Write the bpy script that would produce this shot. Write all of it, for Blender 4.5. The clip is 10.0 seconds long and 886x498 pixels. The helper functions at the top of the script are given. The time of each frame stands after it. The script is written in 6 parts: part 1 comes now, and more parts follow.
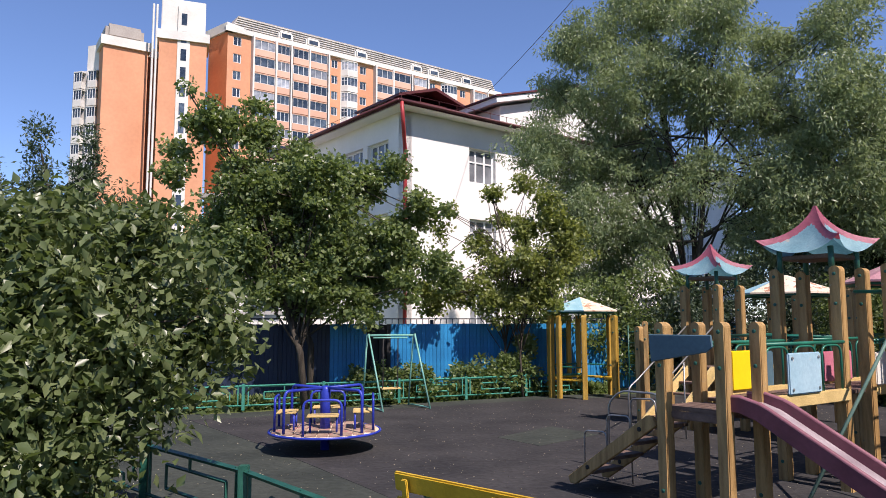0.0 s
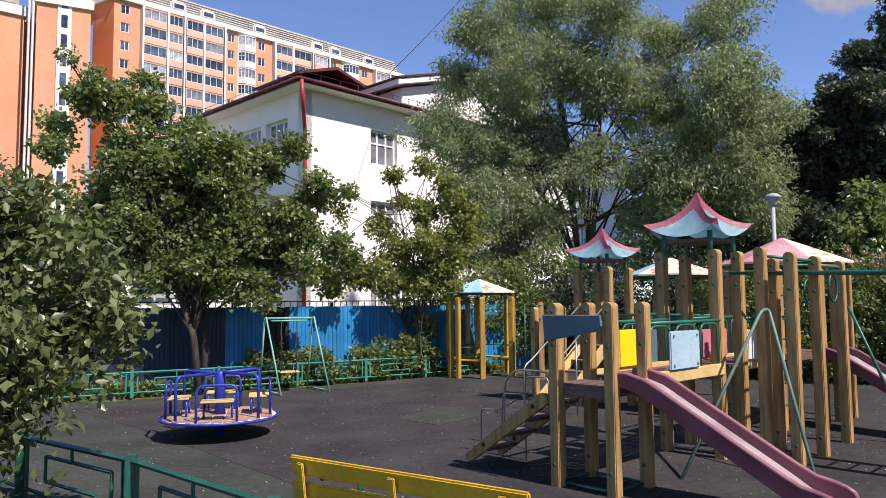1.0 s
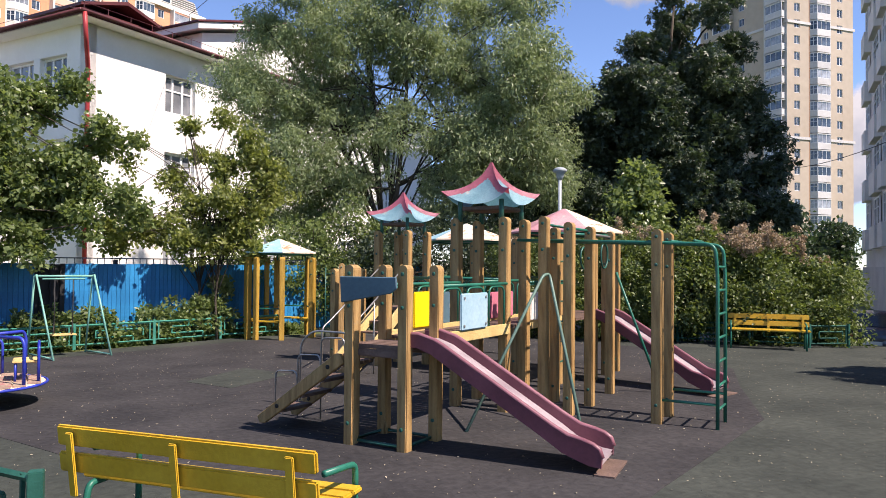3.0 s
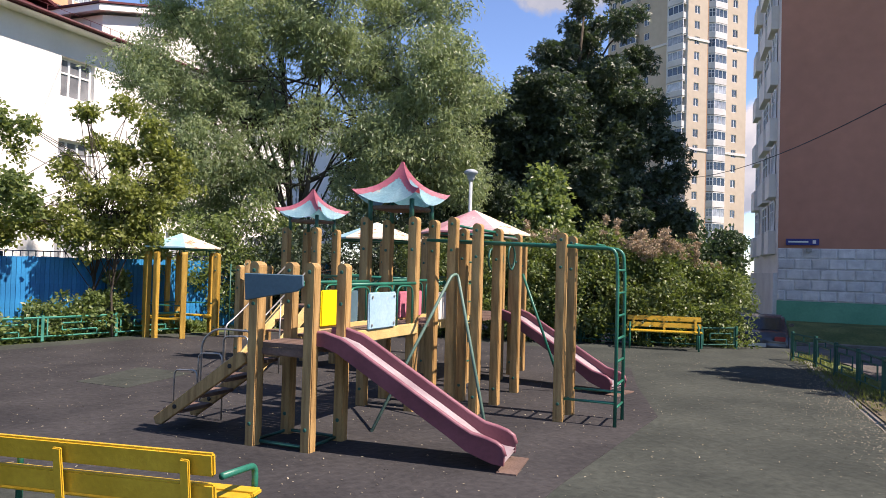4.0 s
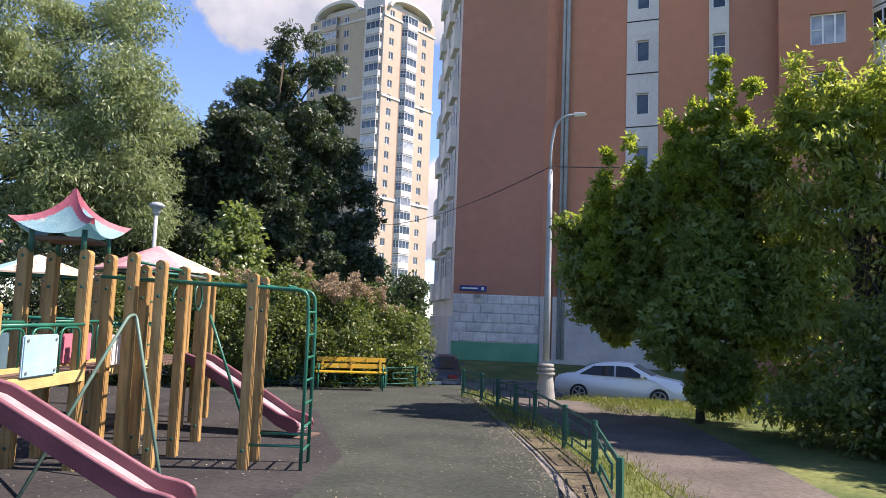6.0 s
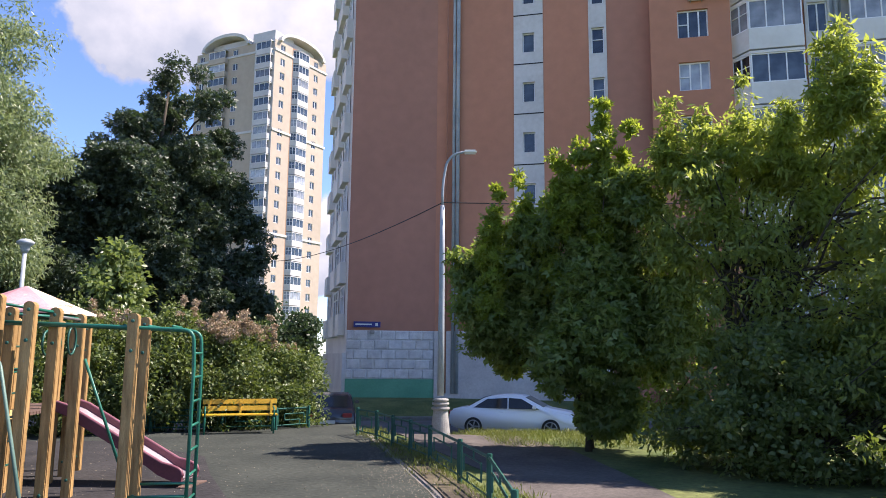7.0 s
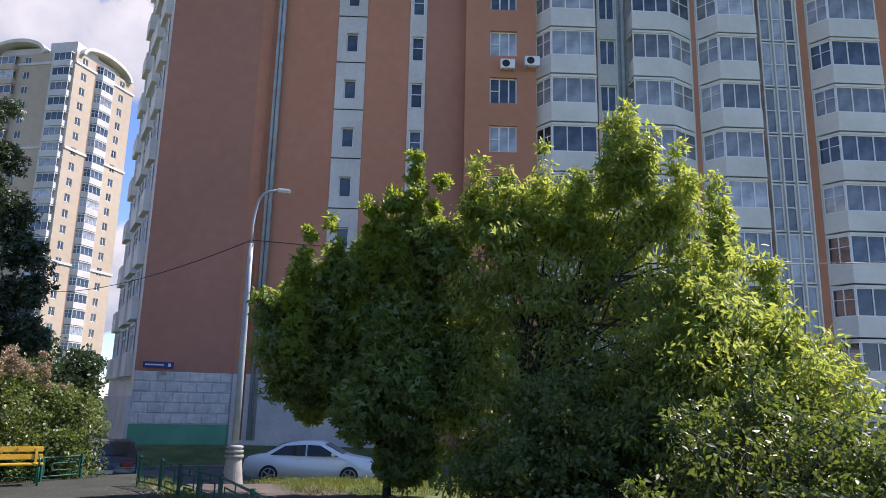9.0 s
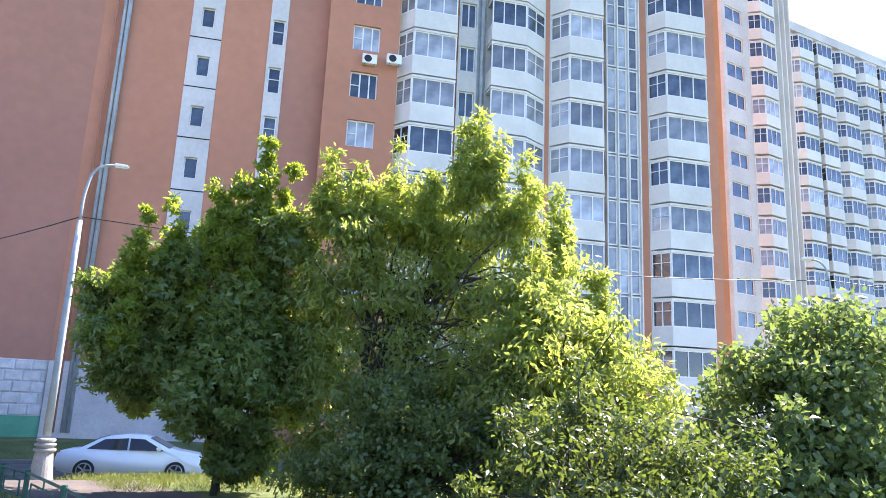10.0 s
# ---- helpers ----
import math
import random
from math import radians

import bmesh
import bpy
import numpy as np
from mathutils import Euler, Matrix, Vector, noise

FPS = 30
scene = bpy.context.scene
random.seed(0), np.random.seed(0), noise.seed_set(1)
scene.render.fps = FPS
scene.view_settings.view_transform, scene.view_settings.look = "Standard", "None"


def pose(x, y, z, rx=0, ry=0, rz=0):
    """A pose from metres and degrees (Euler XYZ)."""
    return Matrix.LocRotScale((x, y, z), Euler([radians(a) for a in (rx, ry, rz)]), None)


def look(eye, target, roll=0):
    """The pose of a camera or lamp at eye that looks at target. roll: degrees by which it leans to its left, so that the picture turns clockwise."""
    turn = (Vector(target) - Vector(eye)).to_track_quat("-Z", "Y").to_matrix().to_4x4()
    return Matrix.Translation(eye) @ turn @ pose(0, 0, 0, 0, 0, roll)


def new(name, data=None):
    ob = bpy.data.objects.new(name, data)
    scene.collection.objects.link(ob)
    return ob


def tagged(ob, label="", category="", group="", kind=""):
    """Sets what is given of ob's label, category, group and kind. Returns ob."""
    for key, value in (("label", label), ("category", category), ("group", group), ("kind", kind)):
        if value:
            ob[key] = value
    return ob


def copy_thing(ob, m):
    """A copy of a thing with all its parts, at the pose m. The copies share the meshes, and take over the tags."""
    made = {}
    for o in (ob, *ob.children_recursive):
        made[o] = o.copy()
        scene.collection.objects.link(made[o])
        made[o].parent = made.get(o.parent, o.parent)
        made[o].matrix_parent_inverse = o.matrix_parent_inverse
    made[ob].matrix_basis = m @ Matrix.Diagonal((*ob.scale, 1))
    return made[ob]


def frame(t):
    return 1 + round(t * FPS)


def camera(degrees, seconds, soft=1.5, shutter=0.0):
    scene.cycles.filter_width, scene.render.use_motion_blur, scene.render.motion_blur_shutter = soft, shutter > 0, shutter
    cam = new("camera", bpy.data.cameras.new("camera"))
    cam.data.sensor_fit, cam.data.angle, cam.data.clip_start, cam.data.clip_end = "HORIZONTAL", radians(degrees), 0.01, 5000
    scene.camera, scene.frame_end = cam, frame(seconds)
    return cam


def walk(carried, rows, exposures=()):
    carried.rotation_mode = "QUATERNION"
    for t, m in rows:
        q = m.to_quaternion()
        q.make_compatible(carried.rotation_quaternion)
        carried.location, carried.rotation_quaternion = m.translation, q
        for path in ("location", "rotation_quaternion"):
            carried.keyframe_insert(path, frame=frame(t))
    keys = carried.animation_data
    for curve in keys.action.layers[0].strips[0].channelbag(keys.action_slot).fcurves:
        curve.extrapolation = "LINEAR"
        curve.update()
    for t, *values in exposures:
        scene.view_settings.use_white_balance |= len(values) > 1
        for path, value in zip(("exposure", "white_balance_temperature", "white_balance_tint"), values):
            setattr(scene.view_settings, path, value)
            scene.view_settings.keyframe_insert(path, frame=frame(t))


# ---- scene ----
cam = camera(63.1, 10.0, 0.7)
PATH = [
    (0, -0.120, 0.060, 1.830, 95.82, 0.14, 1.09),
    (0.5, -0.107, 0.056, 1.830, 95.20, 0.19, -2.73),
    (1, -0.094, 0.052, 1.830, 94.35, 0.54, -6.70),
    (1.5, -0.081, 0.048, 1.830, 93.15, 0.42, -10.63),
    (2, -0.067, 0.044, 1.830, 92.47, 0.41, -14.49),
    (2.5, -0.054, 0.040, 1.830, 92.95, -0.09, -18.81),
    (2.7, -0.049, 0.039, 1.830, 92.15, -0.38, -20.60),
    (3.8, -0.020, 0.030, 1.830, 90.81, -1.07, -26.26),
    (4, -0.020, 0.030, 1.830, 91.38, -1.58, -29.25),
    (4.5, -0.020, 0.030, 1.830, 92.84, -1.61, -37.79),
    (5, -0.020, 0.030, 1.830, 93.11, -1.99, -43.98),
    (5.5, -0.020, 0.030, 1.830, 94.53, -2.46, -48.61),
    (6.8, -0.020, 0.030, 1.830, 97.17, -0.82, -60.35),
    (7, -0.020, 0.030, 1.830, 98.48, -0.57, -61.70),
    (7.5, -0.020, 0.030, 1.830, 108.67, -1.14, -65.96),
    (8, -0.020, 0.030, 1.830, 120.01, -1.84, -68.63),
    (8.5, -0.020, 0.030, 1.830, 116.51, -2.65, -72.75),
    (9, -0.020, 0.030, 1.830, 102.24, -1.28, -77.05),
    (9.5, -0.020, 0.030, 1.830, 99.75, -1.48, -83.77),
    (10, -0.020, 0.030, 1.830, 102.33, -2.41, -89.47),
]
walk(cam, [(r[0], pose(*r[1:])) for r in PATH],
     exposures=[(t, e, k, 24) for t, e, k in ((0.0, 0.47, 6700), (2.5, 0.78, 6900), (4.5, 1.0, 7150), (5.5, 1.12, 7150), (7.0, 1.2, 6750), (8.0, 0.7, 6500), (8.5, 0.48, 6500), (9.0, 0.92, 6600), (9.5, 1.8, 6650), (10.0, 2.3, 6650))])

# ---- light ----
SUN_YAW, SUN_ELEV = -141.0, 51.0
world = bpy.data.worlds.new("sky")
scene.world = world
world.use_nodes = True
wn = world.node_tree
sky = wn.nodes.new("ShaderNodeTexSky")
sky.sky_type, sky.sun_disc = "NISHITA", False
sky.sun_elevation, sky.sun_rotation = radians(SUN_ELEV), radians(-SUN_YAW)
sky.air_density, sky.dust_density, sky.ozone_density = 1.0, 0.0, 7.5
sky.altitude = 1200
wn.links.new(sky.outputs[0], wn.nodes["Background"].inputs[0])
wn.nodes["Background"].inputs[1].default_value = 0.125
sun_dir = Vector((-math.sin(radians(SUN_YAW)) * math.cos(radians(SUN_ELEV)),
                  math.cos(radians(SUN_YAW)) * math.cos(radians(SUN_ELEV)), math.sin(radians(SUN_ELEV))))
sun = new("sun", bpy.data.lights.new("sun", "SUN"))
sun.data.energy, sun.data.angle, sun.data.color = 4.8, radians(0.6), (1.0, 0.95, 0.86)
sun.matrix_world = look(sun_dir * 100, (0, 0, 0))


# ---- materials ----
def mat(name, c1, c2, scale=6.0, rough=0.7, bump=0.0, metal=0.0, spec=0.4, fine=0.0, stretch=(1, 1, 1), contrast=(0.35, 0.65),
        per_object=0.0, translucent=0.0, chips=None, chip_scale=9.0, chip_at=0.62):
    m = bpy.data.materials.new(name)
    m.use_nodes = True
    n, k = m.node_tree.nodes, m.node_tree.links
    bsdf = n["Principled BSDF"]
    co = n.new("ShaderNodeTexCoord")
    mp = n.new("ShaderNodeMapping")
    mp.inputs["Scale"].default_value = stretch
    k.new(co.outputs["Object"], mp.inputs[0])
    big = n.new("ShaderNodeTexNoise")
    big.inputs["Scale"].default_value, big.inputs["Detail"].default_value = scale, 5
    k.new(mp.outputs[0], big.inputs["Vector"])
    ramp = n.new("ShaderNodeValToRGB")
    ramp.color_ramp.elements[0].position, ramp.color_ramp.elements[1].position = contrast
    ramp.color_ramp.elements[0].color, ramp.color_ramp.elements[1].color = (*c1, 1), (*c2, 1)
    k.new(big.outputs["Fac"], ramp.inputs[0])
    out = ramp.outputs[0]
    grain = n.new("ShaderNodeTexNoise")
    grain.inputs["Scale"].default_value, grain.inputs["Detail"].default_value = scale * 14, 3
    k.new(mp.outputs[0], grain.inputs["Vector"])
    if fine:
        mix = n.new("ShaderNodeMix")
        mix.data_type, mix.blend_type = "RGBA", "OVERLAY"
        mix.inputs[0].default_value = fine
        k.new(out, mix.inputs[6])
        k.new(grain.outputs["Fac"], mix.inputs[7])
        out = mix.outputs[2]
    if chips:
        cn = n.new("ShaderNodeTexNoise")
        cn.inputs["Scale"].default_value, cn.inputs["Detail"].default_value, cn.inputs["Roughness"].default_value = chip_scale, 8, 0.7
        k.new(co.outputs["Object"], cn.inputs["Vector"])
        cr = n.new("ShaderNodeValToRGB")
        cr.color_ramp.elements[0].position, cr.color_ramp.elements[1].position = chip_at, chip_at + 0.03
        k.new(cn.outputs["Fac"], cr.inputs[0])
        mix = n.new("ShaderNodeMix")
        mix.data_type = "RGBA"
        k.new(cr.outputs[0], mix.inputs[0])
        k.new(out, mix.inputs[6])
        mix.inputs[7].default_value = (*chips, 1)
        out = mix.outputs[2]
    if per_object:
        info = n.new("ShaderNodeObjectInfo")
        mr = n.new("ShaderNodeMapRange")
        mr.inputs[3].default_value, mr.inputs[4].default_value = 1 - per_object, 1 + per_object
        k.new(info.outputs["Random"], mr.inputs[0])
        hsv = n.new("ShaderNodeHueSaturation")
        k.new(mr.outputs[0], hsv.inputs["Value"])
        k.new(out, hsv.inputs["Color"])
        out = hsv.outputs[0]
    k.new(out, bsdf.inputs["Base Color"])
    bsdf.inputs["Roughness"].default_value = rough
    bsdf.inputs["Metallic"].default_value = metal
    bsdf.inputs["Specular IOR Level"].default_value = spec
    if bump:
        b = n.new("ShaderNodeBump")
        b.inputs["Strength"].default_value, b.inputs["Distance"].default_value = bump, 0.02
        k.new(grain.outputs["Fac"], b.inputs["Height"])
        k.new(b.outputs[0], bsdf.inputs["Normal"])
    return m


def leaf_mat(name, dark, light, glow, gloss=0.45, amount=0.42):
    """Leaves: each one its own tint, light passes through."""
    m = bpy.data.materials.new(name)
    m.use_nodes = True
    n, k = m.node_tree.nodes, m.node_tree.links
    bsdf = n["Principled BSDF"]
    geo = n.new("ShaderNodeNewGeometry")
    ramp = n.new("ShaderNodeValToRGB")
    ramp.color_ramp.elements[0].color, ramp.color_ramp.elements[1].color = (*dark, 1), (*light, 1)
    k.new(geo.outputs["Random Per Island"], ramp.inputs[0])
    co = n.new("ShaderNodeTexCoord")
    tn = n.new("ShaderNodeTexNoise")
    tn.inputs["Scale"].default_value = 1.1
    k.new(co.outputs["Object"], tn.inputs["Vector"])
    mr = n.new("ShaderNodeMapRange")
    mr.inputs[3].default_value, mr.inputs[4].default_value = 0.65, 1.35
    k.new(tn.outputs["Fac"], mr.inputs[0])
    hsv = n.new("ShaderNodeHueSaturation")
    k.new(ramp.outputs[0], hsv.inputs["Color"])
    k.new(mr.outputs[0], hsv.inputs["Value"])
    k.new(hsv.outputs[0], bsdf.inputs["Base Color"])
    bsdf.inputs["Roughness"].default_value = gloss
    tr = n.new("ShaderNodeBsdfTranslucent")
    tr.inputs[0].default_value = (*glow, 1)
    mix = n.new("ShaderNodeMixShader")
    mix.inputs[0].default_value = amount
    k.new(bsdf.outputs[0], mix.inputs[1])
    k.new(tr.outputs[0], mix.inputs[2])
    k.new(mix.outputs[0], n["Material Output"].inputs[0])
    return m


def glass_mat(name, tint, tint2):
    m = mat(name, tint, tint2, scale=1.2, rough=0.06, spec=0.9, per_object=0.6)
    return m


M = {}
M["rubber"] = mat("rubber", (0.026, 0.0255, 0.0265), (0.043, 0.0415, 0.0415), 0.9, 0.9, 0.8, fine=0.55, spec=0.25, chips=(0.14, 0.13, 0.10), chip_scale=30, chip_at=0.70)
M["rubber_green"] = mat("rubber_green", (0.030, 0.036, 0.0305), (0.049, 0.0565, 0.047), 0.8, 0.9, 0.8, fine=0.5, spec=0.25, chips=(0.16, 0.15, 0.11), chip_scale=28, chip_at=0.69)
M["grass"] = mat("grass", (0.05, 0.085, 0.02), (0.13, 0.15, 0.045), 0.8, 0.95, 0.9, fine=0.6)
M["soil"] = mat("soil", (0.05, 0.04, 0.028), (0.12, 0.10, 0.06), 1.2, 0.95, 0.9, fine=0.6)
M["paving"] = mat("paving", (0.075, 0.066, 0.058), (0.115, 0.10, 0.088), 1.0, 0.9, 0.7, fine=0.5, chips=(0.22, 0.2, 0.16), chip_scale=22, chip_at=0.68)
M["asphalt"] = mat("asphalt", (0.08, 0.077, 0.072), (0.125, 0.12, 0.112), 1.0, 0.9, 0.7, fine=0.5)
M["kerb"] = mat("kerb", (0.13, 0.12, 0.105), (0.20, 0.19, 0.165), 3, 0.9, 0.5, fine=0.4)
M["plaster"] = mat("plaster", (0.74, 0.72, 0.68), (0.83, 0.81, 0.77), 0.5, 0.9, 0.15, fine=0.12)
M["plaster_low"] = mat("plaster_low", (0.42, 0.41, 0.40), (0.52, 0.51, 0.49), 0.7, 0.9, 0.2, fine=0.2)
M["roof_red"] = mat("roof_red", (0.075, 0.02, 0.022), (0.125, 0.034, 0.034), 1.2, 0.45, 0.1, fine=0.2)
M["pipe_red"] = mat("pipe_red", (0.32, 0.03, 0.035), (0.42, 0.05, 0.05), 3, 0.45)
M["orange"] = mat("orange", (0.56, 0.18, 0.07), (0.66, 0.23, 0.095), 0.15, 0.85, 0.1, fine=0.15)
M["orange_pale"] = mat("orange_pale", (0.58, 0.27, 0.15), (0.67, 0.33, 0.19), 0.15, 0.85, 0.1, fine=0.15)
M["brown"] = mat("brown", (0.365, 0.168, 0.112), (0.43, 0.198, 0.133), 0.12, 0.85, 0.1, fine=0.15)
M["brown2"] = mat("brown2", (0.44, 0.19, 0.112), (0.515, 0.228, 0.138), 0.12, 0.85, 0.1, fine=0.15)
M["panel"] = mat("panel", (0.50, 0.48, 0.45), (0.62, 0.60, 0.56), 0.3, 0.85, 0.1, fine=0.2)
M["panel_white"] = mat("panel_white", (0.60, 0.58, 0.53), (0.72, 0.70, 0.64), 0.3, 0.85, 0.1, fine=0.15)
M["beige"] = mat("beige", (0.40, 0.335, 0.26), (0.47, 0.40, 0.315), 0.06, 0.9, 0.0, fine=0.15)
M["tower_brown"] = mat("tower_brown", (0.30, 0.17, 0.105), (0.37, 0.215, 0.13), 0.06, 0.9)
M["block_stone"] = mat("block_stone", (0.46, 0.45, 0.44), (0.60, 0.59, 0.57), 3.0, 0.9, 0.9, fine=0.35, per_object=0.08)
M["tower_white"] = mat("tower_white", (0.48, 0.475, 0.46), (0.57, 0.565, 0.55), 0.2, 0.85, fine=0.15)
M["peach"] = mat("peach", (0.58, 0.34, 0.24), (0.66, 0.41, 0.30), 0.2, 0.85)
M["roof_grey"] = mat("roof_grey", (0.30, 0.27, 0.24), (0.38, 0.35, 0.31), 0.4, 0.7, fine=0.2)
M["tube_grey"] = mat("tube_grey", (0.09, 0.17, 0.13), (0.14, 0.23, 0.18), 3, 0.45, 0.1, fine=0.2)
M["base_green"] = mat("base_green", (0.06, 0.24, 0.15), (0.09, 0.30, 0.19), 0.7, 0.8, 0.1, fine=0.2)
M["frame"] = mat("frame", (0.70, 0.70, 0.69), (0.80, 0.80, 0.79), 2, 0.5)
M["glass"] = glass_mat("glass", (0.02, 0.03, 0.04), (0.07, 0.09, 0.11))
M["glass_car"] = mat("glass_car", (0.008, 0.009, 0.010), (0.014, 0.015, 0.016), 1.2, 0.08, spec=0.5)
# pale base colour stands in for sky mirrored in the panes
M["glass_pale"] = glass_mat("glass_pale", (0.17, 0.185, 0.20), (0.34, 0.36, 0.38))
M["metal_grey"] = mat("metal_grey", (0.27, 0.31, 0.33), (0.37, 0.41, 0.43), 2, 0.5, metal=0.0, fine=0.2)
M["concrete"] = mat("concrete", (0.27, 0.26, 0.24), (0.37, 0.36, 0.33), 2.5, 0.9, 0.4, fine=0.35)
M["dark"] = mat("dark", (0.012, 0.012, 0.013), (0.02, 0.02, 0.02), 3, 0.6)
M["rubber_tyre"] = mat("rubber_tyre", (0.015, 0.015, 0.016), (0.025, 0.025, 0.026), 6, 0.7)
M["wood"] = mat("wood", (0.255, 0.15, 0.053), (0.445, 0.28, 0.11), 2.2, 0.6, 0.35, fine=0.35, stretch=(9, 9, 0.9), per_object=0.12, chips=(0.30, 0.24, 0.16), chip_scale=7, chip_at=0.66)
M["wood_h"] = mat("wood_h", (0.50, 0.36, 0.14), (0.66, 0.48, 0.20), 2.2, 0.6, 0.3, fine=0.3, stretch=(2, 2, 2), per_object=0.1, chips=(0.34, 0.28, 0.18), chip_scale=8, chip_at=0.64)
M["wood_worn"] = mat("wood_worn", (0.24, 0.15, 0.12), (0.42, 0.31, 0.22), 5, 0.8, 0.3, fine=0.4, chips=(0.36, 0.14, 0.14), chip_scale=6, chip_at=0.55)
M["wood_yellow"] = mat("wood_yellow", (0.36, 0.21, 0.03), (0.50, 0.31, 0.055), 2.2, 0.55, 0.3, fine=0.3, stretch=(9, 9, 0.9), per_object=0.12)
M["deck"] = mat("deck", (0.10, 0.065, 0.05), (0.17, 0.11, 0.085), 3, 0.8, 0.3, fine=0.4)
M["yellow"] = mat("yellow", (0.52, 0.31, 0.018), (0.63, 0.40, 0.035), 2, 0.45, 0.15, fine=0.2, chips=(0.45, 0.33, 0.15), chip_scale=9, chip_at=0.70)
M["yellow_bright"] = mat("yellow_bright", (0.80, 0.55, 0.005), (0.86, 0.60, 0.01), 2, 0.5, fine=0.1)
M["pink"] = mat("pink", (0.46, 0.13, 0.19), (0.56, 0.19, 0.25), 2, 0.5, 0.1, fine=0.2, chips=(0.55, 0.42, 0.40), chip_scale=8, chip_at=0.72)
M["slide_red"] = mat("slide_red", (0.12, 0.036, 0.05), (0.175, 0.056, 0.073), 2.2, 0.42, 0.05, fine=0.25)
M["pink_pale"] = mat("pink_pale", (0.42, 0.20, 0.22), (0.54, 0.32, 0.32), 2.5, 0.6, 0.1, fine=0.3, chips=(0.55, 0.45, 0.38), chip_scale=4, chip_at=0.60)
M["slide_lip"] = mat("slide_lip", (0.19, 0.07, 0.088), (0.27, 0.115, 0.135), 3, 0.4, 0.05, fine=0.25)
M["slide_bed"] = mat("slide_bed", (0.34, 0.27, 0.29), (0.52, 0.45, 0.46), 3, 0.35, 0.05, metal=0.3, fine=0.3)
M["roof_blue"] = mat("roof_blue", (0.24, 0.46, 0.53), (0.36, 0.58, 0.63), 3, 0.6, 0.2, fine=0.3, chips=(0.60, 0.58, 0.52), chip_scale=6, chip_at=0.62)
M["roof_cream"] = mat("roof_cream", (0.62, 0.52, 0.38), (0.74, 0.64, 0.50), 3, 0.65, 0.2, fine=0.3, chips=(0.40, 0.20, 0.12), chip_scale=5, chip_at=0.56)
M["board_blue"] = mat("board_blue", (0.25, 0.42, 0.50), (0.34, 0.50, 0.57), 2, 0.6, 0.1, fine=0.2, chips=(0.62, 0.56, 0.48), chip_scale=6, chip_at=0.68)
M["board_navy"] = mat("board_navy", (0.05, 0.105, 0.135), (0.08, 0.15, 0.185), 2, 0.6, 0.1, fine=0.2, chips=(0.03, 0.06, 0.22), chip_scale=4, chip_at=0.68)
M["board_white"] = mat("board_white", (0.66, 0.62, 0.55), (0.76, 0.72, 0.66), 2, 0.6, fine=0.2)
M["green_paint"] = mat("green_paint", (0.008, 0.11, 0.075), (0.015, 0.16, 0.105), 3, 0.4, 0.1, fine=0.2)
M["green_dark"] = mat("green_dark", (0.012, 0.075, 0.055), (0.02, 0.11, 0.08), 3, 0.4, 0.1, fine=0.25)
M["teal"] = mat("teal", (0.03, 0.20, 0.145), (0.06, 0.28, 0.21), 3, 0.45, 0.1, fine=0.25)
M["mint"] = mat("mint", (0.12, 0.33, 0.27), (0.19, 0.42, 0.35), 3, 0.45, 0.1, fine=0.2)
M["blue_paint"] = mat("blue_paint", (0.015, 0.03, 0.30), (0.03, 0.055, 0.40), 3, 0.4, 0.1, fine=0.2)
M["fence_blue"] = mat("fence_blue", (0.005, 0.155, 0.36), (0.012, 0.22, 0.46), 1.4, 0.5, 0.1, fine=0.2, per_object=0.12)
# navy fence paint with the linden's shade put into the colour
M["fence_navy_shade"] = mat("fence_navy_shade", (0.008, 0.016, 0.036), (0.014, 0.027, 0.055), 1.4, 0.5, 0.1, fine=0.2, per_object=0.15)
M["steel"] = mat("steel", (0.28, 0.28, 0.27), (0.40, 0.40, 0.38), 5, 0.4, metal=0.7, fine=0.2)
M["bark"] = mat("bark", (0.035, 0.028, 0.02), (0.09, 0.075, 0.055), 5, 0.95, 0.9, fine=0.5, stretch=(2, 2, 0.5))
M["car_white"] = mat("car_white", (0.82, 0.82, 0.81), (0.87, 0.87, 0.86), 0.8, 0.25, spec=0.6)
M["car_dark"] = mat("car_dark", (0.03, 0.035, 0.045), (0.05, 0.055, 0.065), 0.8, 0.25, spec=0.6)
M["sign_blue"] = mat("sign_blue", (0.012, 0.02, 0.16), (0.02, 0.03, 0.20), 2, 0.4)
M["litter"] = mat("litter", (0.27, 0.23, 0.15), (0.50, 0.45, 0.33), 3, 0.9)
M["cable"] = M["dark"]
M["leaf_linden"] = leaf_mat("leaf_linden", (0.085, 0.125, 0.045), (0.19, 0.245, 0.095), (0.25, 0.34, 0.075), gloss=0.36)
M["leaf_lime"] = leaf_mat("leaf_lime", (0.12, 0.15, 0.04), (0.25, 0.28, 0.09), (0.30, 0.36, 0.06), gloss=0.4)
M["leaf_willow"] = leaf_mat("leaf_willow", (0.115, 0.16, 0.08), (0.28, 0.345, 0.185), (0.33, 0.42, 0.17), gloss=0.36, amount=0.46)
# dark green leaves, deepened to carry the shade they stand in
M["leaf_dark_shade"] = leaf_mat("leaf_dark_shade", (0.036, 0.058, 0.036), (0.08, 0.11, 0.064), (0.07, 0.12, 0.035), amount=0.25)
M["leaf_maple"] = leaf_mat("leaf_maple", (0.075, 0.12, 0.04), (0.19, 0.25, 0.08), (0.34, 0.45, 0.07), amount=0.46)
M["leaf_maple_young"] = leaf_mat("leaf_maple_young", (0.09, 0.14, 0.025), (0.19, 0.24, 0.045), (0.42, 0.52, 0.05), amount=0.52)
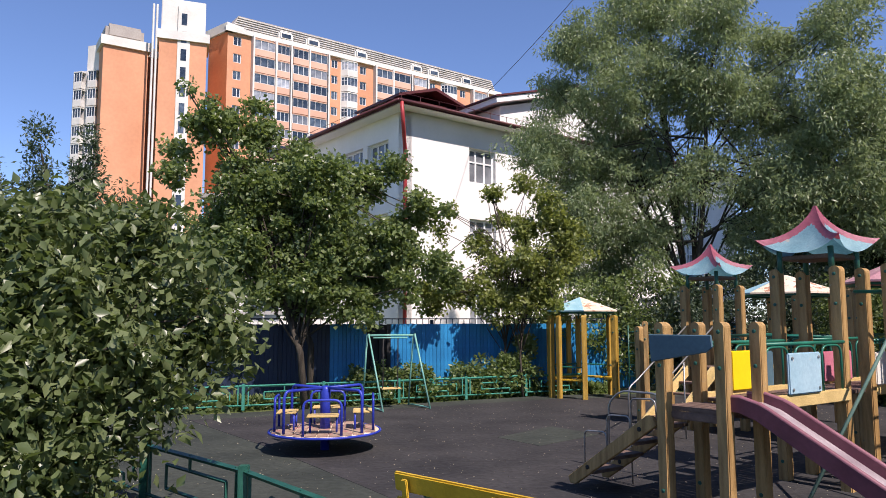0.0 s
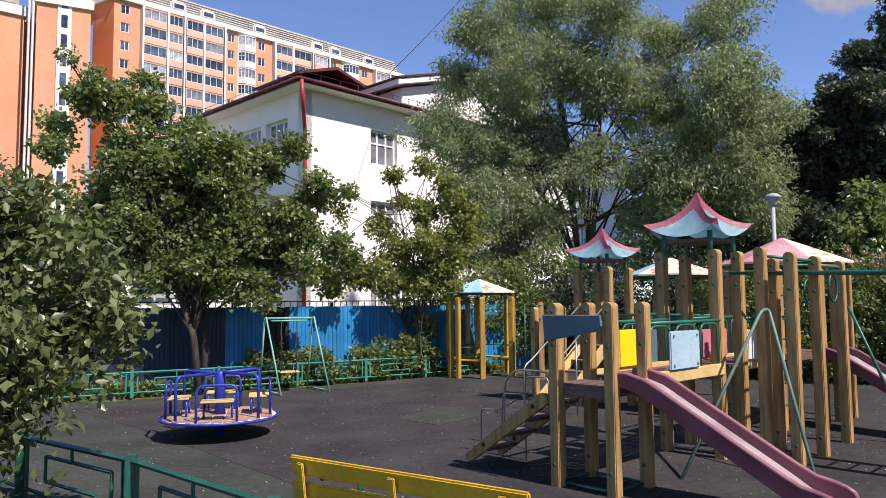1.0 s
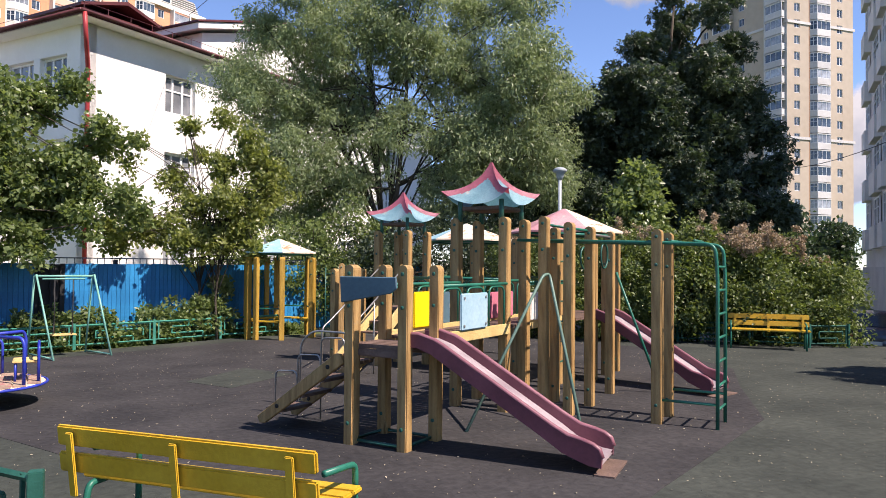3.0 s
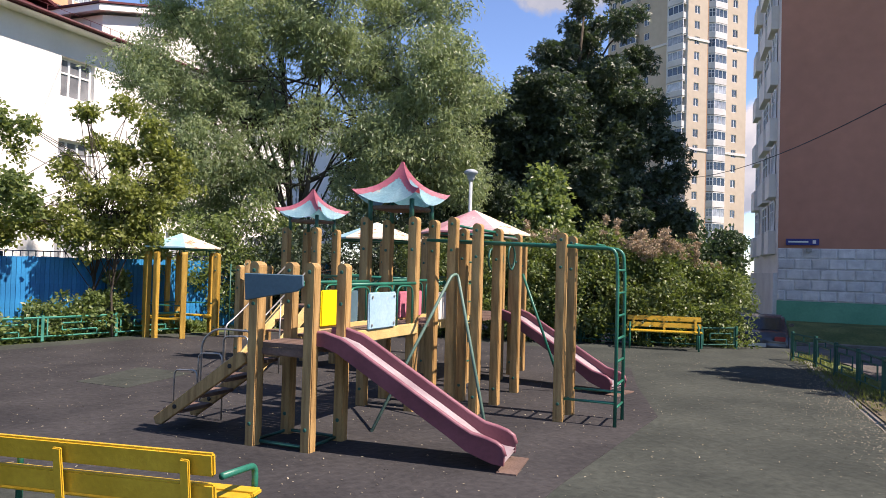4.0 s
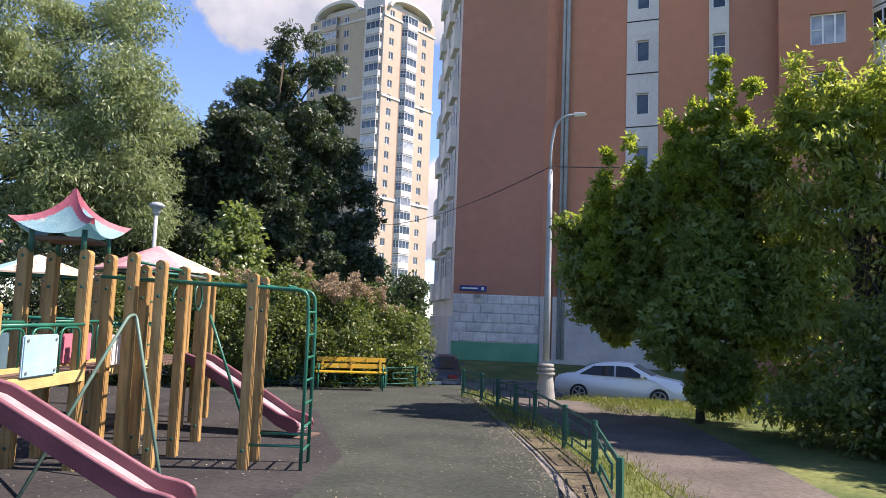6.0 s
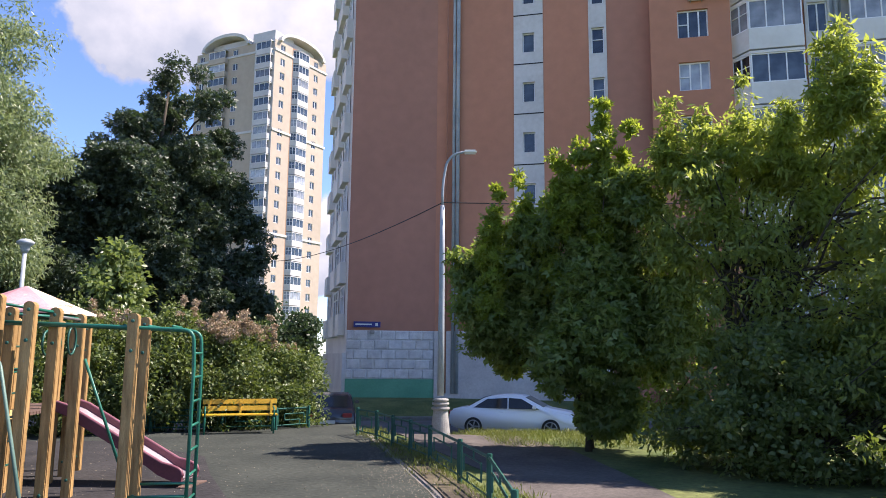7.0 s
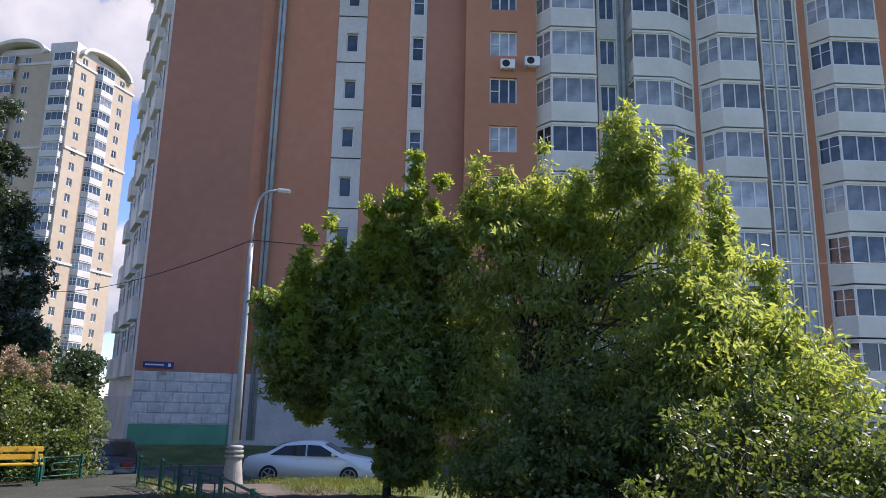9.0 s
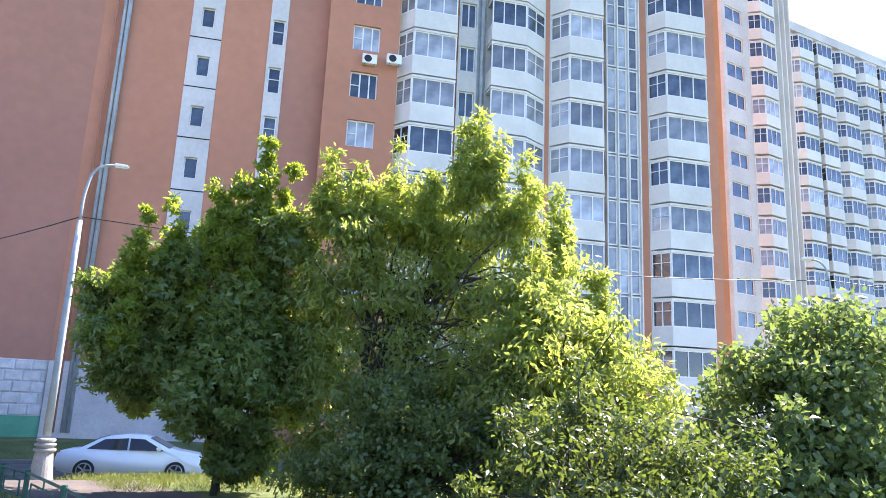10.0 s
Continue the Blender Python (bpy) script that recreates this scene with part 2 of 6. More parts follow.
M["leaf_ash"] = leaf_mat("leaf_ash", (0.115, 0.16, 0.045), (0.25, 0.30, 0.09), (0.46, 0.54, 0.09), amount=0.5)
M["leaf_ash_young"] = leaf_mat("leaf_ash_young", (0.11, 0.16, 0.03), (0.22, 0.27, 0.06), (0.46, 0.54, 0.08), amount=0.54)
M["leaf_shrub"] = leaf_mat("leaf_shrub", (0.04, 0.066, 0.018), (0.105, 0.14, 0.04), (0.19, 0.26, 0.035), gloss=0.48, amount=0.36)
M["leaf_bush"] = leaf_mat("leaf_bush", (0.07, 0.105, 0.03), (0.15, 0.19, 0.06), (0.18, 0.25, 0.04), amount=0.35)
M["leaf_near"] = leaf_mat("leaf_near", (0.065, 0.098, 0.034), (0.175, 0.215, 0.095), (0.17, 0.24, 0.05), gloss=0.36, amount=0.32)
M["leaf_under"] = leaf_mat("leaf_under", (0.075, 0.11, 0.04), (0.17, 0.22, 0.075), (0.26, 0.34, 0.06), amount=0.42)
M["leaf_far"] = leaf_mat("leaf_far", (0.04, 0.07, 0.035), (0.07, 0.10, 0.05), (0.06, 0.11, 0.03), amount=0.3)
M["blossom"] = leaf_mat("blossom", (0.38, 0.28, 0.18), (0.52, 0.41, 0.28), (0.3, 0.22, 0.12), amount=0.3)
M["grass_blade"] = leaf_mat("grass_blade", (0.08, 0.12, 0.02), (0.20, 0.22, 0.05), (0.24, 0.28, 0.05), amount=0.35)


# ---- building helpers ----
def part(name, bm, material, parent=None, label="", smooth=False):
    me = bpy.data.meshes.new(name)
    bm.to_mesh(me)
    bm.free()
    for m in (material if isinstance(material, (list, tuple)) else [material]):
        me.materials.append(m)
    if smooth:
        me.polygons.foreach_set("use_smooth", [True] * len(me.polygons))
    ob = new(name, me)
    if parent:
        ob.parent = parent
    if label:
        ob["label"] = label
    return ob


def thing(name, m, label, category, group="", kind=""):
    ob = new(name)
    ob.empty_display_size = 0.2
    ob.matrix_world = m
    return tagged(ob, label, category, group, kind)


def box(bm, x0, x1, y0, y1, z0, z1, mi=0):
    v = [bm.verts.new((x, y, z)) for z in (z0, z1) for y in (y0, y1) for x in (x0, x1)]
    for f in ((0, 2, 3, 1), (4, 5, 7, 6), (0, 1, 5, 4), (2, 6, 7, 3), (0, 4, 6, 2), (1, 3, 7, 5)):
        bm.faces.new([v[i] for i in f]).material_index = mi
    return v


def boxed(*args, bevel=0.0):
    bm = bmesh.new()
    box(bm, *args)
    if bevel:
        bmesh.ops.bevel(bm, geom=bm.edges[:], offset=bevel, segments=2, affect="EDGES")
    return bm


def tube(bm, pts, r, seg=10, closed=False, r2=None):
    pts = [Vector(p) for p in pts]
    n = len(pts)
    rings = []
    up = None
    for i, p in enumerate(pts):
        a, b = (pts[i - 1] if i or closed else p), (pts[(i + 1) % n] if i < n - 1 or closed else p)
        d = (b - a).normalized()
        if up is None:
            up = d.cross(Vector((0.3, 0.2, 1)))
            if up.length < 0.1:
                up = d.cross(Vector((1, 0, 0)))
        side = (up - d * up.dot(d)).normalized()
        up = side
        other = d.cross(side)
        rad = r if r2 is None else r + (r2 - r) * i / (n - 1)
        rings.append([bm.verts.new(p + (side * math.cos(2 * math.pi * j / seg) + other * math.sin(2 * math.pi * j / seg)) * rad) for j in range(seg)])
    for i in range(n if closed else n - 1):
        a, b = rings[i], rings[(i + 1) % n]
        for j in range(seg):
            bm.faces.new((a[j], a[(j + 1) % seg], b[(j + 1) % seg], b[j]))
    if not closed:
        bm.faces.new(rings[0][::-1])
        bm.faces.new(rings[-1])
    return bm


def arc(pts, r=0.06, n=4):
    """Rounds the corners of a polyline."""
    pts = [Vector(p) for p in pts]
    out = [pts[0]]
    for a, b, c in zip(pts, pts[1:], pts[2:]):
        k = min(r, (a - b).length * 0.45, (c - b).length * 0.45)
        p, q = b + (a - b).normalized() * k, b + (c - b).normalized() * k
        for i in range(n + 1):
            t = i / n
            out.append(p * (1 - t) ** 2 + b * 2 * t * (1 - t) + q * t * t)
    return out + [pts[-1]]


def lathe(bm, profile, seg=20, centre=(0, 0, 0)):
    rings = [[bm.verts.new((centre[0] + r * math.cos(2 * math.pi * j / seg), centre[1] + r * math.sin(2 * math.pi * j / seg), centre[2] + z)) for j in range(seg)] for r, z in profile]
    for a, b in zip(rings, rings[1:]):
        for j in range(seg):
            bm.faces.new((a[j], a[(j + 1) % seg], b[(j + 1) % seg], b[j]))
    bm.faces.new(rings[0][::-1])
    bm.faces.new(rings[-1])
    return bm


def prism(bm, outline, y0, y1, mi=0):
    """An outline in x, z pushed along y."""
    a = [bm.verts.new((x, y0, z)) for x, z in outline]
    b = [bm.verts.new((x, y1, z)) for x, z in outline]
    n = len(a)
    for f in [a, b[::-1]] + [(a[i], b[i], b[(i + 1) % n], a[(i + 1) % n]) for i in range(n)]:
        bm.faces.new(f).material_index = mi
    bmesh.ops.recalc_face_normals(bm, faces=bm.faces[:])
    return bm


def plan(a, b, z=0.0):
    """The pose of a wall that runs from a to b: x along it, -y outwards to the right of its run."""
    d = Vector((b[0] - a[0], b[1] - a[1], 0))
    return pose(a[0], a[1], z, 0, 0, math.degrees(math.atan2(d.y, d.x)))


def pierced(bm, length, z0, z1, holes, th=0.35, mi=0, x_start=0.0):
    """A wall from x_start to length, z0 to z1, y 0 to th, with holes (x0, x1, z0, z1) through it."""
    xs = sorted({x_start, length, *[v for h in holes for v in h[:2] if x_start < v < length]})
    zs = sorted({z0, z1, *[v for h in holes for v in h[2:4] if z0 < v < z1]})
    made = {}

    def v(i, k, j):
        if (i, k, j) not in made:
            made[i, k, j] = bm.verts.new((xs[i], th * k, zs[j]))
        return made[i, k, j]

    def solid(i, j):
        if not (0 <= i < len(xs) - 1 and 0 <= j < len(zs) - 1):
            return False
        mx, mz = (xs[i] + xs[i + 1]) / 2, (zs[j] + zs[j + 1]) / 2
        return not any(h[0] < mx < h[1] and h[2] < mz < h[3] for h in holes)

    for i in range(len(xs) - 1):
        for j in range(len(zs) - 1):
            if not solid(i, j):
                continue
            f = [(v(i, 0, j), v(i + 1, 0, j), v(i + 1, 0, j + 1), v(i, 0, j + 1)), (v(i + 1, 1, j), v(i, 1, j), v(i, 1, j + 1), v(i + 1, 1, j + 1))]
            if not solid(i - 1, j):
                f.append((v(i, 1, j), v(i, 0, j), v(i, 0, j + 1), v(i, 1, j + 1)))
            if not solid(i + 1, j):
                f.append((v(i + 1, 0, j), v(i + 1, 1, j), v(i + 1, 1, j + 1), v(i + 1, 0, j + 1)))
            if not solid(i, j - 1):
                f.append((v(i, 1, j), v(i + 1, 1, j), v(i + 1, 0, j), v(i, 0, j)))
            if not solid(i, j + 1):
                f.append((v(i, 0, j + 1), v(i + 1, 0, j + 1), v(i + 1, 1, j + 1), v(i, 1, j + 1)))
            for q in f:
                bm.faces.new(q).material_index = mi
    return bm


WINDOW_MESHES = {}


def window(parent, m, w, h, bars=(0.5,), cross=(), glass="glass", fw=0.07, depth=0.08, name="window", sill=False):
    """A framed window; x 0 to w, z 0 to h, the pane set back in the frame."""
    key = (round(w, 3), round(h, 3), tuple(bars), tuple(cross), glass, fw, depth)
    if key not in WINDOW_MESHES:
        edges = [fw] + [v for b in sorted(bars) for v in (w * b - fw * 0.5, w * b + fw * 0.5)] + [w - fw]
        openings = []
        for x0, x1 in zip(edges[::2], edges[1::2]):
            cuts = [fw] + [v for c0, c1, z in cross if c0 * w <= (x0 + x1) / 2 <= c1 * w for v in (h * z - fw * 0.35, h * z + fw * 0.35)] + [h - fw]
            openings += [(x0, x1, z0, z1) for z0, z1 in zip(cuts[::2], cuts[1::2])]
        bm = pierced(bmesh.new(), w, 0, h, openings, depth)
        me = bpy.data.meshes.new("window_frame")
        bm.to_mesh(me)
        bm.free()
        me.materials.append(M["frame"])
        bm = boxed(fw * 0.5, w - fw * 0.5, depth * 0.55, depth * 0.8, fw * 0.5, h - fw * 0.5)
        pe = bpy.data.meshes.new("pane")
        bm.to_mesh(pe)
        bm.free()
        pe.materials.append(M[glass])
        WINDOW_MESHES[key] = (me, pe)
    me, pe = WINDOW_MESHES[key]
    ob = new(name, me)
    ob.parent = parent
    ob.matrix_local = m
    pane = new("pane", pe)
    pane.parent = ob
    if sill:
        part("sill", boxed(-0.05, w + 0.05, -0.16, 0.0, -0.06, -0.005), M["metal_grey"], ob)
    return ob


# ---- trees ----
def leaves(name, centres, radii, per, size, width, rng, droop=0.0, flat=0.5, lobed=False):
    """Folded leaves scattered round the centres; radii: one for each clump."""
    n = len(centres) * per
    c = np.repeat(np.asarray(centres), per, axis=0)
    r = np.repeat(np.asarray(radii), per)[:, None]
    off = rng.normal(size=(n, 3))
    off /= np.linalg.norm(off, axis=1)[:, None]
    off *= (rng.random((n, 1)) ** 0.5) * r
    off[:, 2] *= 0.75
    p = c + off
    d = rng.normal(size=(n, 3)) + off / np.maximum(r, 1e-3) * 0.8
    d[:, 2] -= droop
    d /= np.linalg.norm(d, axis=1)[:, None]
    nor = rng.normal(size=(n, 3)) * (1 - flat) + np.array([0, 0, 1.0]) * flat + rng.normal(size=(n, 3)) * 0.25
    side = np.cross(d, nor)
    side /= np.maximum(np.linalg.norm(side, axis=1)[:, None], 1e-4)
    nor = np.cross(side, d)
    s = size * (0.6 + 0.7 * rng.random((n, 1)))
    w = s * width
    base, tip = p, p + d * s
    mid = p + d * s * 0.42
    left, right = mid + side * w * 0.5 + nor * w * 0.18, mid - side * w * 0.5 + nor * w * 0.18
    cols = [base, left, tip, right]
    tris = [[0, 1, 2], [0, 2, 3]]
    if lobed:
        cols = [base]
        tris = []
        for ang, long in ((0.0, 1.0), (0.95, 0.82), (-0.95, 0.82)):
            dd, ss = d * math.cos(ang) + side * math.sin(ang), side * math.cos(ang) - d * math.sin(ang)
            m2 = p + dd * s * long * 0.5 + nor * w * 0.1
            q = len(cols)
            cols += [m2 + ss * w * 0.24, p + dd * s * long - nor * w * 0.12, m2 - ss * w * 0.24]
            tris += [[0, q, q + 1], [0, q + 1, q + 2]]
    nv, nt = len(cols), len(tris)
    co = np.stack(cols, axis=1).reshape(-1, 3)
    idx = np.arange(n, dtype=np.int32)[:, None] * nv
    tri = np.concatenate([idx + t for t in tris], axis=1).reshape(-1)
    me = bpy.data.meshes.new(name)
    me.vertices.add(n * nv)
    me.vertices.foreach_set("co", co.astype(np.float32).ravel())
    me.loops.add(n * nt * 3)
    me.loops.foreach_set("vertex_index", tri.astype(np.int32))
    me.polygons.add(n * nt)
    me.polygons.foreach_set("loop_start", np.arange(0, n * nt * 3, 3, dtype=np.int32))
    me.polygons.foreach_set("loop_total", np.full(n * nt, 3, dtype=np.int32))
    me.update(calc_edges=True)
    return me


def clumps(lobes, count, rng, shell=0.5, ragged=0.12):
    """Points inside ellipsoids (x, y, z, rx, ry, rz), most of them towards the outside."""
    vol = np.array([l[3] * l[4] * l[5] for l in lobes]) ** 0.72
    pick = rng.choice(len(lobes), count, p=vol / vol.sum())
    l = np.asarray(lobes)[pick]
    d = rng.normal(size=(count, 3))
    d /= np.linalg.norm(d, axis=1)[:, None]
    r = rng.random((count, 1)) ** (1 / 3 * (1 - shell) + 0.12 * shell)
    r *= 1 + ragged * rng.normal(size=(count, 1))
    return l[:, :3] + d * r * l[:, 3:]


def puffs(spots):
    """Round lobes of foliage from (x, y, z, radius)."""
    return [(x, y, z, max(r - 0.22, r * 0.6), max(r - 0.22, r * 0.6), max(r - 0.22, r * 0.6)) for x, y, z, r in spots]


def shoots(tips, h, r):
    """Pointed leading shoots that end at the given tips."""
    return [l for x, y, z in tips for l in spire(x, y, z - h, h, r)]


def spire(x, y, z, h, r, n=4):
    """Lobes that narrow towards a pointed shoot."""
    return [(x + 0.06 * math.sin(5.0 * i + x * 9), y + 0.06 * math.cos(4.0 * i + y * 7), z + h * (i + 0.4) / n, r * 0.8 * (1 - i / n) ** 1.15 + 0.03, r * 0.8 * (1 - i / n) ** 1.15 + 0.03, h * 0.62 / n) for i in range(n)]


def tree(x, y, z, lobes, count, per, leaf, width, material, label, seed, trunk=(0.15, 0.06), fork=0.3, limbs=26, clump_r=0.45, droop=0.2, flat=0.5,
         name="tree", category="tree", shell=0.5, stems=1, extra=None, group="", ragged=0.14, lobed=False):
    rng = np.random.default_rng(seed)
    root = thing(name, pose(x, y, z), label, category, group)
    pts = clumps(lobes, count, rng, shell, ragged)
    pts[:, 2] = np.maximum(pts[:, 2], 0.15)
    bm = bmesh.new()
    top = np.average(np.asarray(lobes)[:, :3], axis=0)
    heights = [l[2] for l in lobes]
    apex = np.asarray(lobes)[int(np.argmax(heights))][:3]
    for s in range(stems):
        ang = 2 * math.pi * s / stems + seed
        o = Vector((0.25 * math.cos(ang), 0.25 * math.sin(ang), 0)) if stems > 1 else Vector((0, 0, 0))
        end = Vector(apex) * 0.9 if s == 0 else Vector(np.asarray(lobes)[s % len(lobes)][:3])
        line = [o + Vector((0, 0, -0.15))]
        for t in (0.18, 0.38, 0.6, 0.8, 1.0):
            b = o + (end - o) * t
            line.append(Vector((o.x + (end.x - o.x) * t ** 1.7, o.y + (end.y - o.y) * t ** 1.7, b.z)) + Vector(rng.normal(size=3) * 0.05 * end.z * 0.2))
        tube(bm, line, trunk[0], 9, r2=trunk[1] * 0.5)
        for i in rng.choice(count, limbs, replace=False):
            tip = Vector(pts[i])
            k = int(rng.integers(1, 4))
            start = line[k].lerp(line[k + 1], rng.random())
            if tip.z < start.z * 0.5:
                continue
            mid = start.lerp(tip, 0.5) + Vector((0, 0, 0.12 * (tip - start).length)) + Vector(rng.normal(size=3) * 0.08)
            tube(bm, [start, start.lerp(mid, 0.55), mid, mid.lerp(tip, 0.6), tip], trunk[0] * 0.34, 5, r2=0.008)
    part("trunk", bm, M["bark"], root, smooth=True)
    me = leaves("crown", pts, clump_r * (0.6 + 0.8 * rng.random(count)), per, leaf, width, rng, droop, flat, lobed)
    me.materials.append(M[material])
    crown = new("crown", me)
    crown.parent = root
    if extra:
        lob, cnt, pr, lf, wd, mt, nm, cr, dr = extra
        p2 = clumps(lob, cnt, rng, 0.9)
        me = leaves(nm, p2, cr * (0.6 + 0.8 * rng.random(cnt)), pr, lf, wd, rng, dr, 0.3, lobed)
        me.materials.append(M[mt])
        new(nm, me).parent = root
    return root


# ---- ground ----
def level(x, y):
    """Height of the land: flat play area, falling to the road on the east, rising again to the tall block."""
    s = 0.9 * x + 0.44 * y
    t = min(max((s - 17.5) / 6.5, 0), 1)
    u = min(max((s - 31.5) / 4.0, 0), 1)
    gate = min(max((x - 11) / 4, 0), 1)
    return (-0.95 * t * t * (3 - 2 * t) + 0.7 * u * u * (3 - 2 * u)) * gate


def sheet(name, xs, ys, dz, material, inside=None, kind="structure", label="", category=""):
    bm = bmesh.new()
    grid = {}

    def vert(i, j):
        if (i, j) not in grid:
            grid[i, j] = bm.verts.new((xs[i], ys[j], level(xs[i], ys[j]) + dz))
        return grid[i, j]

    for i in range(len(xs) - 1):
        for j in range(len(ys) - 1):
            if inside is None or inside((xs[i] + xs[i + 1]) / 2, (ys[j] + ys[j + 1]) / 2):
                bm.faces.new([vert(i, j), vert(i + 1, j), vert(i + 1, j + 1), vert(i, j + 1)])
    return tagged(part(name, bm, material, smooth=True), label, category, kind=kind)


def strip(name, left, right, dz, material, steps=30, th=0.05, label="", category=""):
    """A band of paving between two polylines of equal length, laid on the land, with an edge."""
    bm = bmesh.new()
    rows = []
    for (ax, ay), (bx, by), (cx, cy), (dx, dy) in zip(left, right, left[1:], right[1:]):
        for k in range(steps):
            t = k / steps
            p, q = (ax + (cx - ax) * t, ay + (cy - ay) * t), (bx + (dx - bx) * t, by + (dy - by) * t)
            rows.append((p, q))
    rows.append((left[-1], right[-1]))
    prev = None
    for p, q in rows:
        mid = [(p[0] + (q[0] - p[0]) * t, p[1] + (q[1] - p[1]) * t) for t in (0, 0.33, 0.66, 1)]
        cur = [bm.verts.new((x, y, level(x, y) + dz)) for x, y in mid]
        low = [bm.verts.new((mid[k][0], mid[k][1], level(*mid[k]) + dz - th)) for k in (0, 3)]
        if prev:
            for k in range(3):
                bm.faces.new((prev[0][k], prev[0][k + 1], cur[k + 1], cur[k]))
            bm.faces.new((prev[1][0], prev[0][0], cur[0], low[0]))
            bm.faces.new((prev[0][3], prev[1][1], low[1], cur[3]))
        prev = (cur, low)
    bmesh.ops.recalc_face_normals(bm, faces=bm.faces[:])
    return tagged(part(name, bm, material), label, category, kind="structure")


fine_axis = [-3000, -900, -300, -120, -60, -40, -30] + [-24 + 1.0 * i for i in range(65)] + [44, 50, 60, 80, 120, 300, 900, 3000]
sheet("ground", fine_axis, fine_axis, -0.04, M["grass"], label="grassy earth with worn and shaded patches", category="ground")


def slab(name, outline, z, material, label, category, th=0.06):
    bm = bmesh.new()
    top = [bm.verts.new((x, y, z)) for x, y in outline]
    low = [bm.verts.new((x, y, z - th)) for x, y in outline]
    n = len(top)
    bm.faces.new(top)
    for i in range(n):
        bm.faces.new((top[i], low[i], low[(i + 1) % n], top[(i + 1) % n]))
    bmesh.ops.recalc_face_normals(bm, faces=bm.faces[:])
    return tagged(part(name, bm, material), label, category, kind="structure")


slab("play_surface", [(-7.2, 14.4), (-4.9, 14.9), (-1.5, 16.5), (2.3, 18.6), (6.0, 19.3), (9.0, 17.2), (12.3, 14.6), (16.6, 11.6), (15.1, 10.4), (9.1, 5.2), (6.7, 3.3), (3.2, 0.8),
                      (1.6, -2.0), (-1.0, -2.0), (-1.4, 3.6), (-4.0, 7.2), (-7.5, 11.0)], 0.0, M["rubber_green"], "dark green rubber safety surfacing with litter", "play surface")
slab("play_surface_dark", [(-5.2, 13.9), (-4.2, 14.3), (-1.4, 15.7), (2.3, 17.7), (5.6, 18.3), (8.6, 16.4), (10.6, 13.4), (9.8, 10.2), (8.4, 8.6), (6.9, 6.7), (3.9, 4.9), (2.4, 3.9), (-0.6, 7.5), (-1.2, 8.4), (-2.98, 11.0)],
     0.004, M["rubber"], "dark grey rubber surfacing strewn with dry litter", "play surface", 0.05)
slab("green_patch", [(0.52, 11.83), (1.53, 13.05), (2.19, 12.12), (1.1, 11.04)], 0.008, M["rubber_green"], "square green patch in the rubber surfacing", "surface patch", 0.02)
strip("kerb", [(3.2, 0.75), (6.7, 3.26), (9.1, 5.15), (15.1, 10.35), (16.6, 11.55)], [(3.28, 0.65), (6.78, 3.16), (9.18, 5.05), (15.18, 10.25), (16.68, 11.45)], -0.03, M["kerb"], 12, 0.1, "worn edging of the rubber surfacing", "edging")
strip("verge", [(3.28, 0.65), (6.78, 3.16), (9.18, 5.05), (12.2, 7.67), (14.2, 9.4)], [(5.0, 1.5), (6.3, 2.5), (8.5, 3.8), (11.4, 6.4), (14.1, 9.3)], -0.012, M["soil"], 12, 0.05, "bare earth verge strewn with dry litter", "verge")
strip("footpath", [(2.0, -3.0), (4.2, -0.2), (7.67, 2.5), (10.9, 5.0), (14.0, 8.2), (17.2, 11.2), (19.0, 13.2)], [(4.6, -3.0), (6.6, -0.8), (9.6, 1.5), (12.0, 3.1), (14.6, 4.9), (18.4, 8.9), (20.6, 12.8)], -0.028, M["paving"], 12, 0.06,
      "grey asphalt footpath in the shade", "footpath")
strip("road", [(14.0, 27.0), (18.6, 19.0), (22.2, 12.4), (26.0, 4.0), (30.0, -8.0), (36.0, -30.0), (50.0, -80.0)], [(19.0, 30.0), (24.6, 21.6), (28.6, 14.6), (32.5, 5.6), (36.6, -7.0), (43.0, -30.0), (58.0, -80.0)], -0.01, M["asphalt"], 10, 0.05,
      "grey asphalt service road", "road")
strip("road_kerb", [(24.7, 21.65), (28.7, 14.65), (32.6, 5.65), (36.7, -7.0)], [(24.85, 21.75), (28.85, 14.75), (32.75, 5.75), (36.85, -7.0)], 0.1, M["kerb"], 12, 0.14, "grey concrete road kerb", "kerb")

# lawn round the lamp, of many blades
rng_g = np.random.default_rng(5)
gp = []
while len(gp) < 3600:
    x, y = rng_g.uniform(6, 24), rng_g.uniform(2, 12)
    e = (y - 2.97) - (x - 7.06) * 0.943
    side = x * 0.9 + y * 0.44
    if (e < -3.3 - 0.02 * x and side > 15.6 and side < 22.6) or (-1.3 < e < -0.55 and x < 9.5) or (-0.8 < e < -0.4 and x < 15.5) or (-0.55 < e < 0.15 and x < 15.5 and rng_g.random() < (0.12 if x < 10 else 0.6)):
        gp.append((x, y, level(x, y) + 0.0))
me = leaves("lawn_grass", gp, np.full(len(gp), 0.16), 16, 0.085, 0.12, rng_g, -1.6, 0.1)
me.materials.append(M["grass_blade"])
tagged(new("lawn_grass", me), "short sunlit yellow-green lawn grass", "grass", kind="stuff")
gp = []
while len(gp) < 1500:
    t = rng_g.uniform(-0.2, 1.25)
    x, y = -4.6 + 6.8 * t + rng_g.normal() * 0.1, 15.75 + 3.1 * t + abs(rng_g.normal()) * 0.35
    gp.append((x, y, rng_g.uniform(0.0, 0.12)))
me = leaves("weeds", gp, np.full(len(gp), 0.18), 12, 0.13, 0.45, rng_g, -0.8, 0.3)
me.materials.append(M["leaf_linden"])
